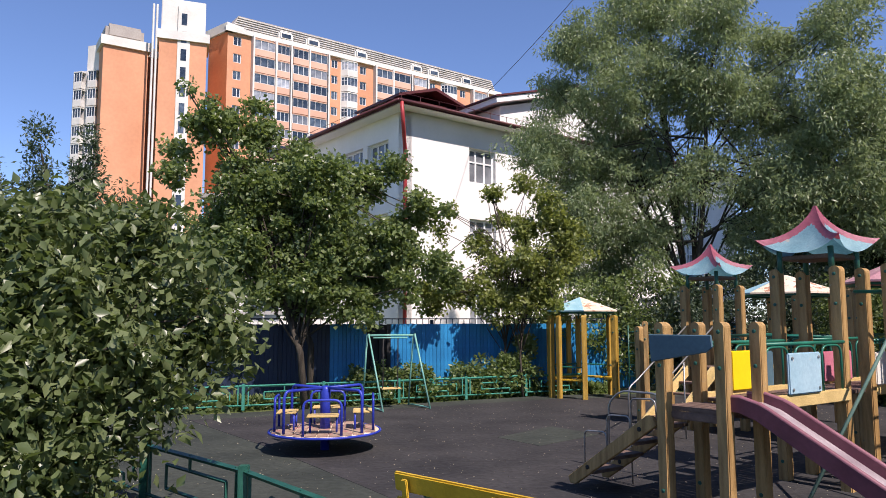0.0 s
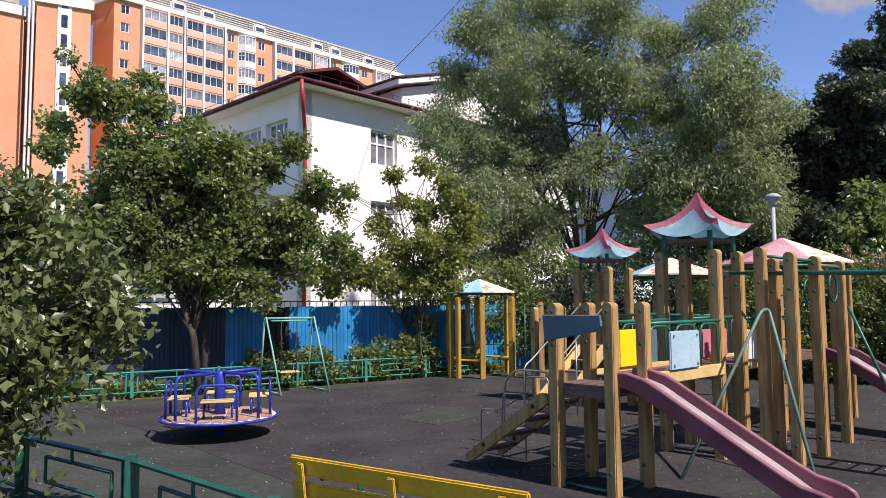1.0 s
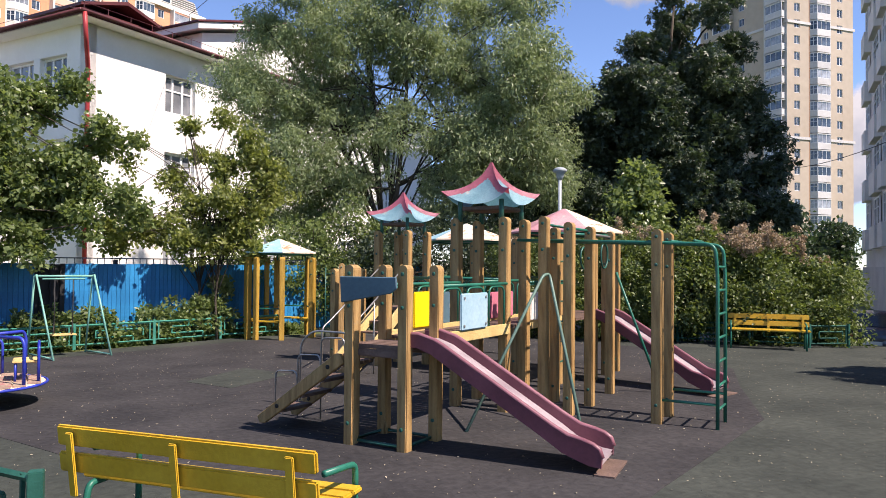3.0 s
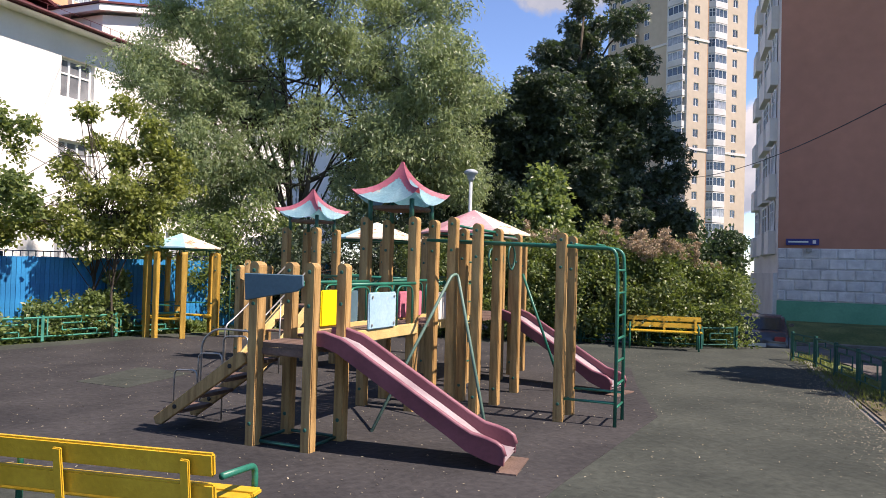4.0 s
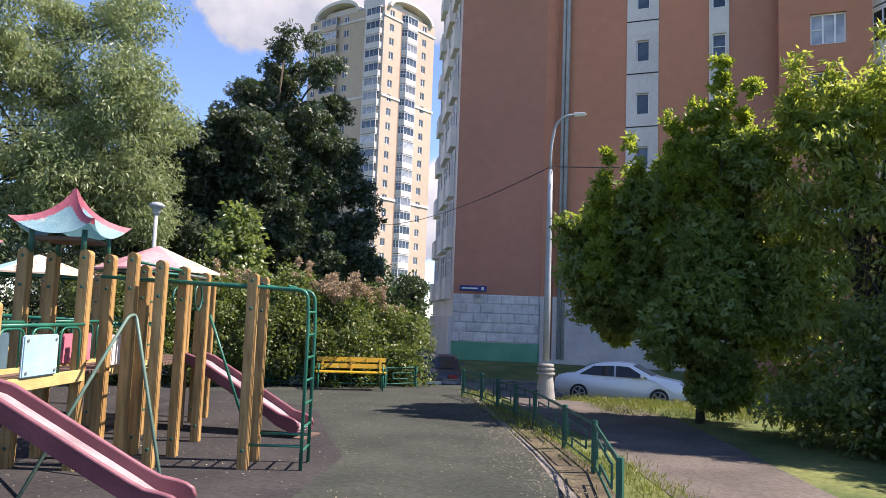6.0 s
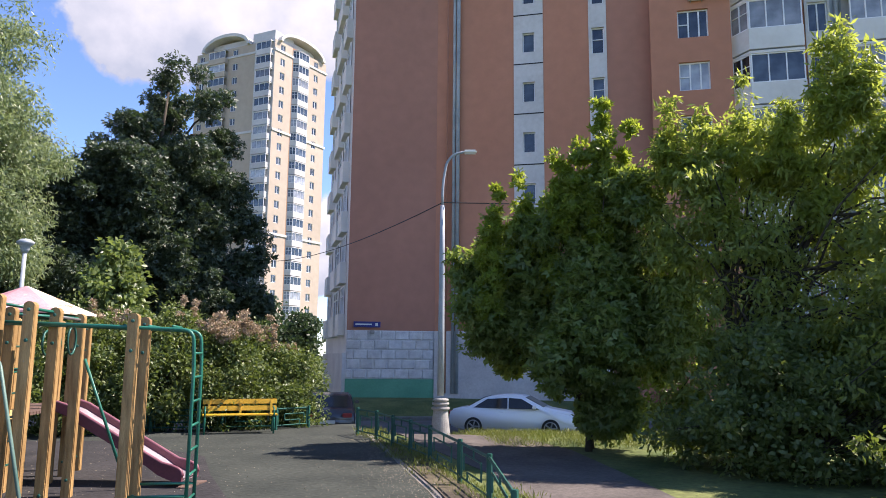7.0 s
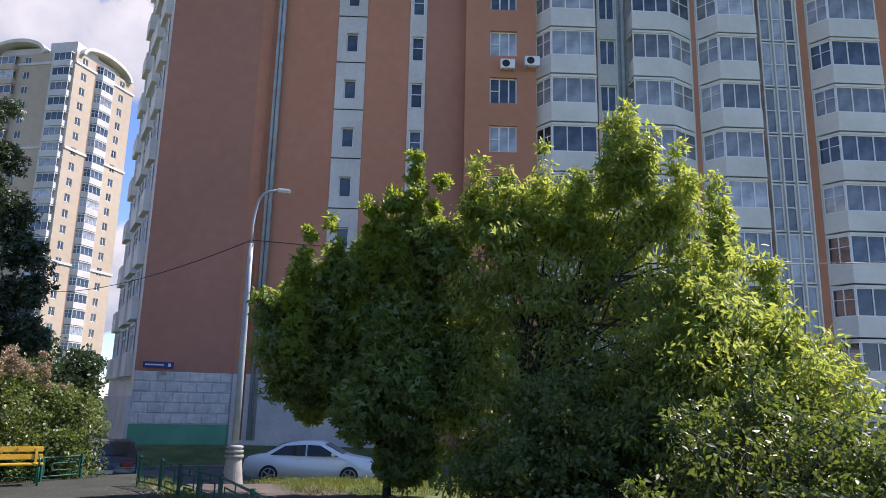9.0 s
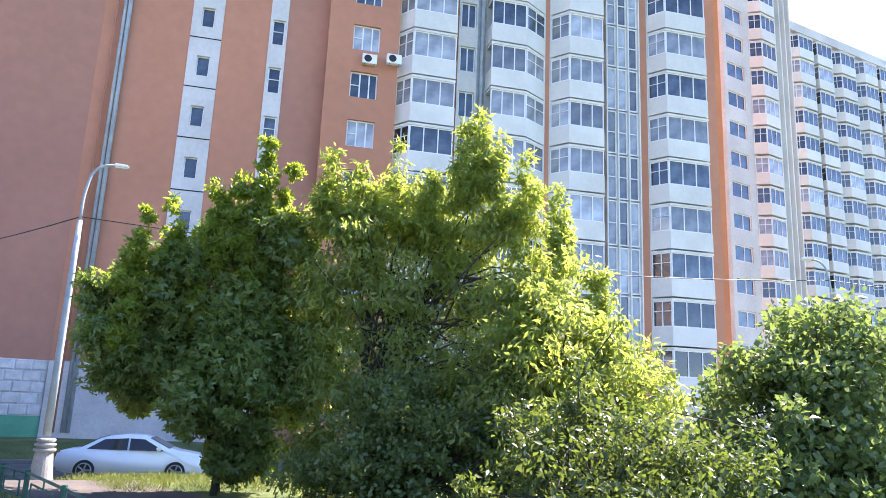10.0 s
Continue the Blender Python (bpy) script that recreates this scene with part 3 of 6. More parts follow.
tagged(new("weeds", me), "green weeds growing along the fence foot", "weeds", kind="stuff")


# ---- white kindergarten house ----
HU, HV = Vector((0.775, 0.632, 0)).normalized(), Vector((-0.632, 0.775, 0)).normalized()
HC = Vector((-2.31, 29.9, 0))
house = thing("white_house", pose(HC.x, HC.y, 0, 0, 0, math.degrees(math.atan2(HU.y, HU.x))), "white plastered kindergarten house with dark red metal roof", "house")
EAVE = 10.80
holes = []
for zc in (8.12, 4.85, 1.55):
    holes += [(s, s + 1.6, zc, zc + 1.62) for s in (3.6, 9.6, 15.6, 20.4)]
bm = pierced(bmesh.new(), 26, 0.9, EAVE, holes, 0.4)
part("wall", bm, M["plaster"], house)
part("plinth", boxed(-0.06, 26, -0.06, 0.4, -0.2, 0.9), M["plaster_low"], house)
for h in holes:
    window(house, pose(h[0], 0.2, h[2]), 1.6, 1.62, (0.33, 0.66), ((0, 1, 0.62),), "glass_pale", 0.095, sill=True)
# the shaded side
lholes = [(11 - 5.1, 11 - 3.3, z, z + 1.75) for z in (8.05, 4.8)] + [(11 - 2.9, 11 - 1.2, z, z + 1.75) for z in (8.05, 4.8)]
wl = part("wall", pierced(bmesh.new(), 11, 0.9, EAVE, lholes, 0.4), M["plaster"], house)
wl.matrix_local = pose(0, 11, 0, 0, 0, -90)
pl = part("plinth", boxed(0, 10.9, -0.06, 0.4, -0.2, 0.9), M["plaster_low"], house)
pl.matrix_local = pose(0, 11, 0, 0, 0, -90)
for h in lholes:
    w = window(house, pose(0, 11, 0, 0, 0, -90) @ pose(h[0], 0.2, h[2]), h[1] - h[0], 1.75, (0.33, 0.66), ((0, 1, 0.6),), "glass_pale", 0.09, sill=True)
# roof: hipped, with an overhanging soffit, a cornice and standing seams
bm = bmesh.new()
box(bm, -0.7, 26.5, -0.7, 11.6, EAVE, EAVE + 0.10)
part("soffit", bm, M["plaster"], house)
bm = bmesh.new()
o = [bm.verts.new(c) for c in ((-0.8, -0.8, EAVE + 0.12), (26.6, -0.8, EAVE + 0.12), (26.6, 11.8, EAVE + 0.12), (-0.8, 11.8, EAVE + 0.12))]
r0, r1 = bm.verts.new((4.2, 5.4, EAVE + 2.0)), bm.verts.new((21.6, 5.4, EAVE + 2.0))
for f in ((o[0], o[1], r1, r0), (o[1], o[2], r1), (o[2], o[3], r0, r1), (o[3], o[0], r0)):
    bm.faces.new(f)
lo = [bm.verts.new(v.co - Vector((0, 0, 0.14))) for v in o]
for i in range(4):
    bm.faces.new((o[i], lo[i], lo[(i + 1) % 4], o[(i + 1) % 4]))
bmesh.ops.recalc_face_normals(bm, faces=bm.faces[:])
roof = part("roof", bm, M["roof_red"], house)
for i in range(48):
    x = -0.6 + i * 0.56
    y1 = 5.4 if 4.2 <= x <= 21.6 else (5.4 * (x + 0.8) / 5.0 if x < 4.2 else 5.4 * (26.6 - x) / 5.0)
    k = max(y1 + 0.8, 0.3)
    bm = bmesh.new()
    z0, z1 = EAVE + 0.13, EAVE + 0.13 + 1.88 * (y1 + 0.8) / 6.2
    tube(bm, [(x, -0.8, z0), (x, y1, z1)], 0.022, 4)
    part("roof_seam", bm, M["roof_red"], roof)
bm = bmesh.new()
tube(bm, [(-0.85, -0.86, EAVE + 0.1), (26.6, -0.86, EAVE + 0.1)], 0.07, 8)
tube(bm, [(-0.86, -0.85, EAVE + 0.1), (-0.86, 11.8, EAVE + 0.1)], 0.07, 8)
part("gutter", bm, M["roof_red"], house, smooth=True)
bm = bmesh.new()
tube(bm, arc([(-0.72, -0.85, EAVE + 0.05), (-0.62, -0.8, EAVE - 0.75), (-0.02, -0.1, EAVE - 1.75), (-0.02, -0.1, 0.1)], 0.2), 0.085, 10)
part("downpipe", bm, M["pipe_red"], house, "dark red metal downpipe", smooth=True)
# snow guard on the roof edge
bm = bmesh.new()
for z in (0.35, 0.6):
    tube(bm, [(-0.5, -0.35, EAVE + z), (26.4, -0.35, EAVE + z)], 0.012, 4)
    tube(bm, [(-0.4, -0.4, EAVE + z), (-0.4, 11.4, EAVE + z)], 0.012, 4)
for i in range(26):
    tube(bm, [(-0.4 + i, -0.35, EAVE + 0.1), (-0.4 + i, -0.35, EAVE + 0.62)], 0.012, 4)
part("roof_rail", bm, M["roof_red"], house)
# dormer box with louvres and the gabled attic
bm = bmesh.new()
box(bm, 1.6, 5.4, 2.6, 6.0, EAVE + 0.3, EAVE + 1.55)
dormer = part("dormer", bm, M["roof_red"], house)
for i in range(9):
    part("louvre", boxed(1.7 + i * 0.42, 1.98 + i * 0.42, 2.55, 2.6, EAVE + 0.75, EAVE + 1.45), M["dark"], dormer)
bm = bmesh.new()
prism(bm, [(1.3, EAVE + 1.5), (3.5, EAVE + 2.15), (5.7, EAVE + 1.5), (5.7, EAVE + 1.62), (3.5, EAVE + 2.3), (1.3, EAVE + 1.62)], 2.3, 6.2)
part("dormer_roof", bm, M["roof_red"], house)
bm = bmesh.new()
prism(bm, [(5.5, EAVE - 0.1), (15.5, EAVE - 0.1), (15.5, EAVE + 1.200), (10.5, EAVE + 2.600), (5.5, EAVE + 1.200)], 0.0, 5.0)
part("attic", bm, M["plaster"], house, "white gabled attic")
bm = bmesh.new()
prism(bm, [(4.9, EAVE + 1.170), (10.5, EAVE + 2.730), (16.1, EAVE + 1.170), (16.1, EAVE + 1.430), (10.5, EAVE + 3.010), (4.9, EAVE + 1.430)], -0.45, 5.3)
part("attic_cornice", bm, M["plaster"], house)
bm = bmesh.new()
prism(bm, [(4.82, EAVE + 1.435), (10.5, EAVE + 3.020), (16.18, EAVE + 1.435), (16.18, EAVE + 1.520), (10.5, EAVE + 3.120), (4.82, EAVE + 1.520)], -0.52, 5.4)
part("attic_roof", bm, M["roof_red"], house)
# lower wing
wing = thing("low_wing", pose(-11.0, 31.8, 0, 0, 0, 4), "white plastered low wing with a grey roof edge", "house")
wh = [(1.6, 3.0, 5.0, 6.5), (1.6, 3.0, 1.9, 3.4), (4.6, 6.0, 5.0, 6.5)]
part("wall", pierced(bmesh.new(), 8.0, 0.0, 7.35, wh, 0.35), M["plaster"], wing)
for h in wh:
    window(wing, pose(h[0], 0.16, h[2]), 1.4, 1.5, (0.5,), ())
part("side_wall", boxed(0, 0.35, 0.35, 8, 0.0, 7.35), M["plaster"], wing)
part("roof", boxed(-0.5, 8.2, -0.5, 8.3, 7.35, 7.55), M["roof_grey"], wing)
part("ledge", boxed(-0.04, 8.0, -0.05, 0.0, 2.2, 2.35), M["plaster_low"], wing)


# ---- tall brown and orange block ----
block = thing("apartment_block", pose(0, 0, -0.25), "tall brown and orange panel apartment block with glazed balconies", "apartment block")
TOP = 42.7
O, A0, B0 = (33.5, 18.6), (30.9, 22.4), (39.9, 30.6)
FU = Vector((0.257, -0.966, 0)).normalized()


def at(s):
    return (O[0] + FU.x * s, O[1] + FU.y * s)


def wallpiece(name, m, x0, x1, z0, z1, holes, material, out=0.0, label=""):
    ob = part(name, pierced(bmesh.new(), x1, z0, z1, holes, 0.35, 0, x0), material, block, label)
    ob.matrix_local = m @ pose(0, -out, 0)
    return ob


MF = plan(O, at(10))
MB = plan(A0, O)
ML = plan(B0, A0)
LB = math.hypot(O[0] - A0[0], O[1] - A0[1])
LL = math.hypot(B0[0] - A0[0], B0[1] - A0[1])
SLAB = [3.45 + 2.8 * k for k in range(16)]
HIGH = TOP + 5.6
# brown end with a rusticated pale base and green foot
wallpiece("wall", MB, 0, LB, 3.4, TOP, [], M["brown"])
rb = random.Random(12)
for i in range(5):
    course = part("base_course", boxed(0, LB, -0.03, 0.0, 0.905 + i * 0.5, 1.40 + i * 0.5), M["block_stone"], block, "pale rough-faced base course" if i == 0 else "")
    course.matrix_local = MB
    bx = 0.0
    while bx < LB - 0.2:
        bw = min(0.72 if bx or i % 2 else 0.36, LB - bx)
        bm = boxed(bx + 0.012, bx + bw - 0.012, -0.075, -0.03, 0.915 + i * 0.5, 1.39 + i * 0.5)
        bmesh.ops.recalc_face_normals(bm, faces=bm.faces[:])
        for v in bm.verts:
            if v.co.y < -0.05:
                v.co.x += 0.05 if v.co.x < bx + bw / 2 else -0.05
                v.co.z += 0.06 if v.co.z < 1.15 + i * 0.5 else -0.04
                v.co.y += rb.uniform(-0.02, 0.02)
        part("block", bm, M["block_stone"], course)
        bx += bw
w = part("base", boxed(0, LB, 0.0, 0.3, -0.5, 3.4), M["panel"], block)
w.matrix_local = MB
w = part("green_base", boxed(-0.02, LB, -0.09, 0.0, -0.3, 0.90), M["base_green"], block, "green painted foot of the wall")
w.matrix_local = MB
w = part("cornice", boxed(-0.1, LB, -0.25, 0.3, TOP, TOP + 0.5), M["panel_white"], block)
w.matrix_local = MB
for i in range(24):
    w = part("baluster", boxed(0.15 + i * LB / 24, 0.22 + i * LB / 24, 0.0, 0.06, TOP + 0.5, TOP + 1.6), M["metal_grey"], block)
    w.matrix_local = MB
w = part("parapet_rail", boxed(0, LB, 0.0, 0.08, TOP + 1.6, TOP + 1.7), M["metal_grey"], block)
w.matrix_local = MB
# side seen along its length
wallpiece("wall", ML, 0, LL, 2.2, TOP, [], M["panel"])
for z in SLAB[:14]:
    for s, d in ((LL - 2.6, 1.4), (LL - 6.6, 2.4), (LL - 10.5, 1.4)):
        w = part("bay", boxed(s - 0.2, s + d + 0.2, -0.35, 0, z - 0.3, z + 0.85), M["panel_white"], block)
        w.matrix_local = ML
        window(block, ML @ pose(s, -0.12, z + 0.85), d, 1.5, (0.5,), ((0, 1, 0.65),))
w = part("entrance_base", boxed(0, LL, -0.2, 0.3, -0.5, 2.2), M["plaster_low"], block)
w.matrix_local = ML
w = part("base", boxed(0.02, 8.2, -0.16, -0.06, -0.5, 3.4), M["plaster_low"], block, "grey base of the front wall")
w.matrix_local = MF
# main front, piece by piece
# browner strip from 9.21 to 11.63: shade of a turned face, put into colour
front = [(0.0, 4.27, "brown2"), (5.86, 8.28, "brown2"), (9.21, 11.63, "brown"), (11.63, 15.3, "brown2"), (18.55, 18.85, "brown2"), (20.0, 20.55, "metal_grey"), (24.28, 24.55, "brown2"),
         (27.6, 28.1, "brown2"), (30.3, 31.0, "brown2"), (34.6, 36.2, "brown2")]
for x0, x1, mt in front:
    hs = [(12.75, 14.25, z + 0.78, z + 2.28) for z in SLAB] if x0 == 11.63 else []
    wallpiece("wall", MF, x0, x1, -0.3, HIGH, hs, M[mt], out=0.6 if x0 == 11.63 else 0.0)
    for h in hs:
        window(block, MF @ pose(h[0], -0.45, h[2]), 1.5, 1.5, (0.36, 0.7), ((0, 0.36, 0.5),), "glass_pale" if int(h[2] * 7) % 3 == 0 else "glass")
wallpiece("wall", MF, 11.4, 11.63, -0.3, HIGH, [], M["brown2"], out=0.6)
# stair strip and the half-landing windows
sh = [(4.75, 5.4, z + 1.0, z + 2.1) for z in SLAB[1:]]
wallpiece("stair_strip", MF, 4.27, 5.86, -0.3, HIGH, sh, M["panel"], 0.05, "pale panel strip of the stair well")
for h in sh:
    window(block, MF @ pose(h[0], 0.1, h[2]), 0.65, 1.1, (), (), "glass", 0.05)
for k, z in enumerate(SLAB):
    w = part("joint", boxed(4.27, 5.86, -0.065, -0.05, z + 0.3, z + 0.36), M["dark"], block)
    w.matrix_local = MF
ch = [(8.42, 9.08, z + 0.6, z + 2.05) for z in SLAB]
wallpiece("window_strip", MF, 8.28, 9.21, -0.3, HIGH, ch, M["panel"], 0.05)
for h in ch:
    window(block, MF @ pose(h[0], 0.08, h[2]), 0.66, 1.45, (), ((0, 1, 0.55),), "glass", 0.06)
for x, r, mt in ((0.62, 0.05, "brown"), (1.0, 0.09, "metal_grey"), (1.22, 0.11, "metal_grey")):
    bm = bmesh.new()
    tube(bm, [(x, -0.15, 0.2), (x, -0.15, HIGH)], r, 8)
    w = part("downpipe", bm, M[mt], block, smooth=True)
    w.matrix_local = MF
bm = bmesh.new()
tube(bm, [(20.28, -0.15, 0.2), (20.28, -0.15, HIGH)], 0.12, 8)
w = part("downpipe", bm, M["metal_grey"], block, smooth=True)
w.matrix_local = MF
# narrow window bay
nh = [(18.98, 19.9, z + 0.75, z + 2.3) for z in SLAB]
wallpiece("wall", MF, 18.85, 20.0, -0.3, HIGH, nh, M["panel"], 0.1)
for h in nh:
    window(block, MF @ pose(h[0], 0.02, h[2]), 0.92, 1.55, (0.5,), (), "glass")


def balcony(parent, m, w, z, chamfer, style, deep=0.9, mats=("panel_white", "panel"), right=False):
    """A parapet with a canted end and a glazed upper half."""
    pts = [(0, 0), (chamfer, -deep), (w, -deep), (w, 0)] if not right else [(0, 0), (0, -deep), (w - chamfer, -deep), (w, 0)]
    for nm, z0, z1, g in (("balcony", z - 0.28, z + 0.78, 0.0), ("lintel", z + 2.28, z + 2.42, 0.02)):
        bm = bmesh.new()
        lo = [bm.verts.new((x, y - g, z0)) for x, y in pts]
        hi = [bm.verts.new((x, y - g, z1)) for x, y in pts]
        bm.faces.new(lo[::-1])
        bm.faces.new(hi)
        for i in range(4):
            bm.faces.new((lo[i], lo[(i + 1) % 4], hi[(i + 1) % 4], hi[i]))
        ob = part(nm, bm, M[mats[0]], parent)
        ob.matrix_local = m
    x0, x1 = (chamfer + 0.04, w - 0.02) if not right else (0.02, w - chamfer - 0.04)
    window(parent, m @ pose(x0, -deep + 0.03, z + 0.78), x1 - x0, 1.5, (0.33, 0.66), (), style, 0.06)
    if chamfer:
        a, b = ((0.02, -0.04), (chamfer, -deep + 0.03)) if not right else ((w - chamfer, -deep + 0.03), (w - 0.02, -0.04))
        window(parent, m @ plan(a, b, z + 0.78), math.hypot(b[0] - a[0], b[1] - a[1]), 1.5, (0.5,), ((0, 1, 0.6),), style, 0.06)
    else:
        window(parent, m @ plan((0, 0), (0, -deep), z + 0.78), deep, 1.5, (), ((0, 1, 0.6),), style, 0.06)
    return ob


rs = random.Random(4)
for k, z in enumerate(SLAB):
    for s, w, c, right in ((15.35, 3.2, 0.7, False), (20.6, 3.65, 1.5, True), (24.6, 3.0, 0.8, False), (31.05, 3.5, 0.7, False)):
        balcony(block, MF @ pose(s, 0, 0), w, z, c, rs.choice(["glass", "glass_pale", "glass_pale", "glass"]), 1.0, right=right)
for x0, x1 in ((15.3, 18.55), (20.55, 24.28), (24.55, 27.6), (31.0, 34.6)):
    wallpiece("wall", MF, x0, x1, -0.3, HIGH, [], M["panel"])
# the tall glazed stair front
for k, z in enumerate(SLAB):
    for s in (28.16, 28.88, 29.6):
        window(block, MF @ pose(s, -0.15, z - 0.25), 0.66, 2.7, (), ((0, 1, 0.5),), "glass_pale", 0.08, name="stair_window")
for s in (28.1, 28.82, 29.54, 30.26):
    w = part("mullion", boxed(s, s + 0.08, -0.35, 0.05, 0.2, HIGH), M["panel_white"], block)
    w.matrix_local = MF
wallpiece("wall", MF, 28.1, 30.3, -0.3, HIGH, [], M["panel"], -0.05)
end = at(36.2)
w = part("end_wall", boxed(0, 14, 0, 0.35, -0.3, HIGH), M["orange"], block)
w.matrix_local = plan(end, (end[0] + 0.966 * 14, end[1] + 0.257 * 14))
w = part("end_wall", boxed(0, 12, 0, 0.35, TOP, HIGH), M["brown2"], block)
w.matrix_local = plan((O[0] + 0.966 * 12, O[1] + 0.257 * 12), O)
bm = bmesh.new()
f = [A0, O, (O[0] + 11.6, O[1] + 3.1), B0]
lo = [bm.verts.new((x, y, TOP - 0.1)) for x, y in f]
hi = [bm.verts.new((x, y, TOP + 0.2)) for x, y in f]
bm.faces.new(lo), bm.faces.new(hi)
for i in range(4):
    bm.faces.new((lo[i], lo[(i + 1) % 4], hi[(i + 1) % 4], hi[i]))
bmesh.ops.recalc_face_normals(bm, faces=bm.faces[:])
part("roof", bm, M["metal_grey"], block)
bm = bmesh.new()
for p0, z0 in ((HIGH, 0),):
    f = [O, end, (end[0] + 13.5, end[1] + 3.6), (O[0] + 12.0, O[1] + 3.2)]
    lo = [bm.verts.new((x, y, HIGH)) for x, y in f]
    hi = [bm.verts.new((x, y, HIGH + 0.35)) for x, y in f]
    bm.faces.new(lo), bm.faces.new(hi)
    for i in range(4):
        bm.faces.new((lo[i], lo[(i + 1) % 4], hi[(i + 1) % 4], hi[i]))
bmesh.ops.recalc_face_normals(bm, faces=bm.faces[:])
part("roof", bm, M["metal_grey"], block)
# street-name board with unreadable writing, and its lamp
sg = part("street_sign", boxed(0.35, 1.75, -0.16, -0.05, 3.55, 3.85, bevel=0.01), M["sign_blue"], block, "blue street-name board with white writing")
sg.matrix_local = MB
wb = part("writing_bar", boxed(0.45, 1.3, -0.175, -0.16, 3.67, 3.74), M["panel_white"], sg)
wb = part("writing_bar", boxed(1.48, 1.62, -0.175, -0.16, 3.62, 3.78), M["panel_white"], sg)
wb = part("wall_lamp", boxed(1.2, 1.45, -0.3, -0.06, 3.22, 3.4, bevel=0.02), M["concrete"], block)
wb.matrix_local = MB


def air_conditioner(m):
    ac = thing("air_conditioner", m, "white outdoor air-conditioner unit on the wall", "air conditioner", "air conditioners on the block")
    part("casing", boxed(0, 0.8, -0.32, 0, 0, 0.55, bevel=0.02), M["frame"], ac)
    bm = bmesh.new()
    bmesh.ops.create_circle(bm, cap_ends=True, segments=20, radius=0.21, matrix=pose(0.3, -0.325, 0.28, 90))
    part("fan_grille", bm, M["dark"], ac)
    for x in (0.12, 0.65):
        part("bracket", boxed(x, x + 0.04, -0.34, 0.02, -0.05, 0), M["metal_grey"], ac)
    return ac


air_conditioner(pose(0, 0, -0.25) @ MF @ pose(13.3, -0.62, SLAB[6] - 0.1))
air_conditioner(pose(0, 0, -0.25) @ MF @ pose(14.6, -0.95, SLAB[6] - 0.05))


# ---- generic panel blocks in the distance ----
def far_front(parent, m, length, z0, z1, floors, columns, strips, infill="panel_white", bay="panel_white"):
    """columns: (x, width, kind); kind w window, b balcony, y bay of white panels. strips: (x0, x1, material)."""
    fh = (z1 - z0) / floors
    for x0, x1, mt in strips:
        hs = [(x, x + w, z0 + fh * k + 0.85, z0 + fh * k + 2.3) for k in range(floors) for x, w, kd in columns if kd == "w" and x0 <= x < x1]
        ob = part("wall", pierced(bmesh.new(), x1, z0 - 6, z1, hs, 0.4, 0, x0), M[mt], parent)
        ob.matrix_local = m
    for x, w, kd in columns:
        for k in range(floors):
            z = z0 + fh * k
            if kd == "w":
                window(parent, m @ pose(x, 0.1, z + 0.85), w, 1.45, (0.55,), (), "glass", 0.09)
            else:
                balcony(parent, m @ pose(x, 0, 0), w, z, 0.8 if kd == "y" else 0.0, rs.choice(["glass", "glass", "glass_pale"]), 0.9, (bay if kd == "y" else infill,))


ob_ = thing("orange_apartment_block", pose(-36.5, 110.6, 0, 0, 0, math.degrees(math.atan2(0.609, 0.794))), "sunlit orange and white panel apartment block", "apartment block")
far_front(ob_, Matrix(), 57, 3.0, 48.2, 16,
          [(0.92 * x, 0.94 * w, kd) for x, w, kd in [(1.05, 1.4, "w"), (4.4, 3.9, "b"), (8.8, 2.4, "b"), (11.9, 3.0, "b"), (15.2, 3.5, "b"), (20.1, 1.3, "w"), (22.2, 3.0, "y"), (26.3, 1.4, "w"), (29.6, 3.6, "b"), (33.6, 3.9, "b"), (38.5, 3.0, "b"), (43.0, 1.4, "w"), (46.0, 3.4, "y"), (51.0, 1.4, "w"), (54.0, 3.6, "b")]],
          [(0.92 * x0, 0.92 * x1, mt) for x0, x1, mt in [(0, 4.3, "orange_pale"), (4.3, 19.2, "panel_white"), (19.2, 22.1, "orange_pale"), (22.1, 25.3, "panel_white"), (25.3, 29.4, "orange_pale"), (29.4, 42.0, "panel_white"), (42.0, 45.8, "orange_pale"), (45.8, 49.6, "panel_white"), (49.6, 62, "orange_pale")]], "peach")
part("cornice", boxed(-0.5, 57.4, -0.5, 0.3, 48.2, 49.0), M["panel_white"], ob_)
for x in (4.25, 8.45, 11.4, 15.0, 18.95, 29.3, 33.3, 37.8, 41.8, 53.8, 57.8):
    part("pilaster", boxed(0.92 * x, 0.92 * x + 0.28, -1.05, 0.0, 0.0, 48.2), M["panel_white"], ob_)
for k in range(6):
    part("roof_rib", boxed(0.75 + k * 0.2, 56.35 - k * 0.2, 0.22, 0.42, 49.15 + k * 0.38, 49.27 + k * 0.38), M["panel"], ob_)
bm = bmesh.new()
prism(bm, [(0.6, 49.0), (56.5, 49.0), (55.3, 51.4), (1.8, 51.4)], 0.4, 12)
part("roof", bm, M["roof_grey"], ob_, "grey ribbed mansard roof")
for x in (8.5, 13.5, 23.0, 35.0, 39.0, 47.0):
    d = part("dormer", boxed(x, x + 2.6, -0.45, 1.5, 48.9, 50.4, bevel=0.25), M["panel_white"], ob_)
    part("dormer_window", boxed(x + 0.5, x + 2.1, -0.5, -0.45, 49.3, 49.95), M["glass"], d)
# stepped end of the orange block
def bearing(deg, d):
    """A place d metres off, deg degrees west of north."""
    return (-d * math.sin(radians(deg)), d * math.cos(radians(deg)))


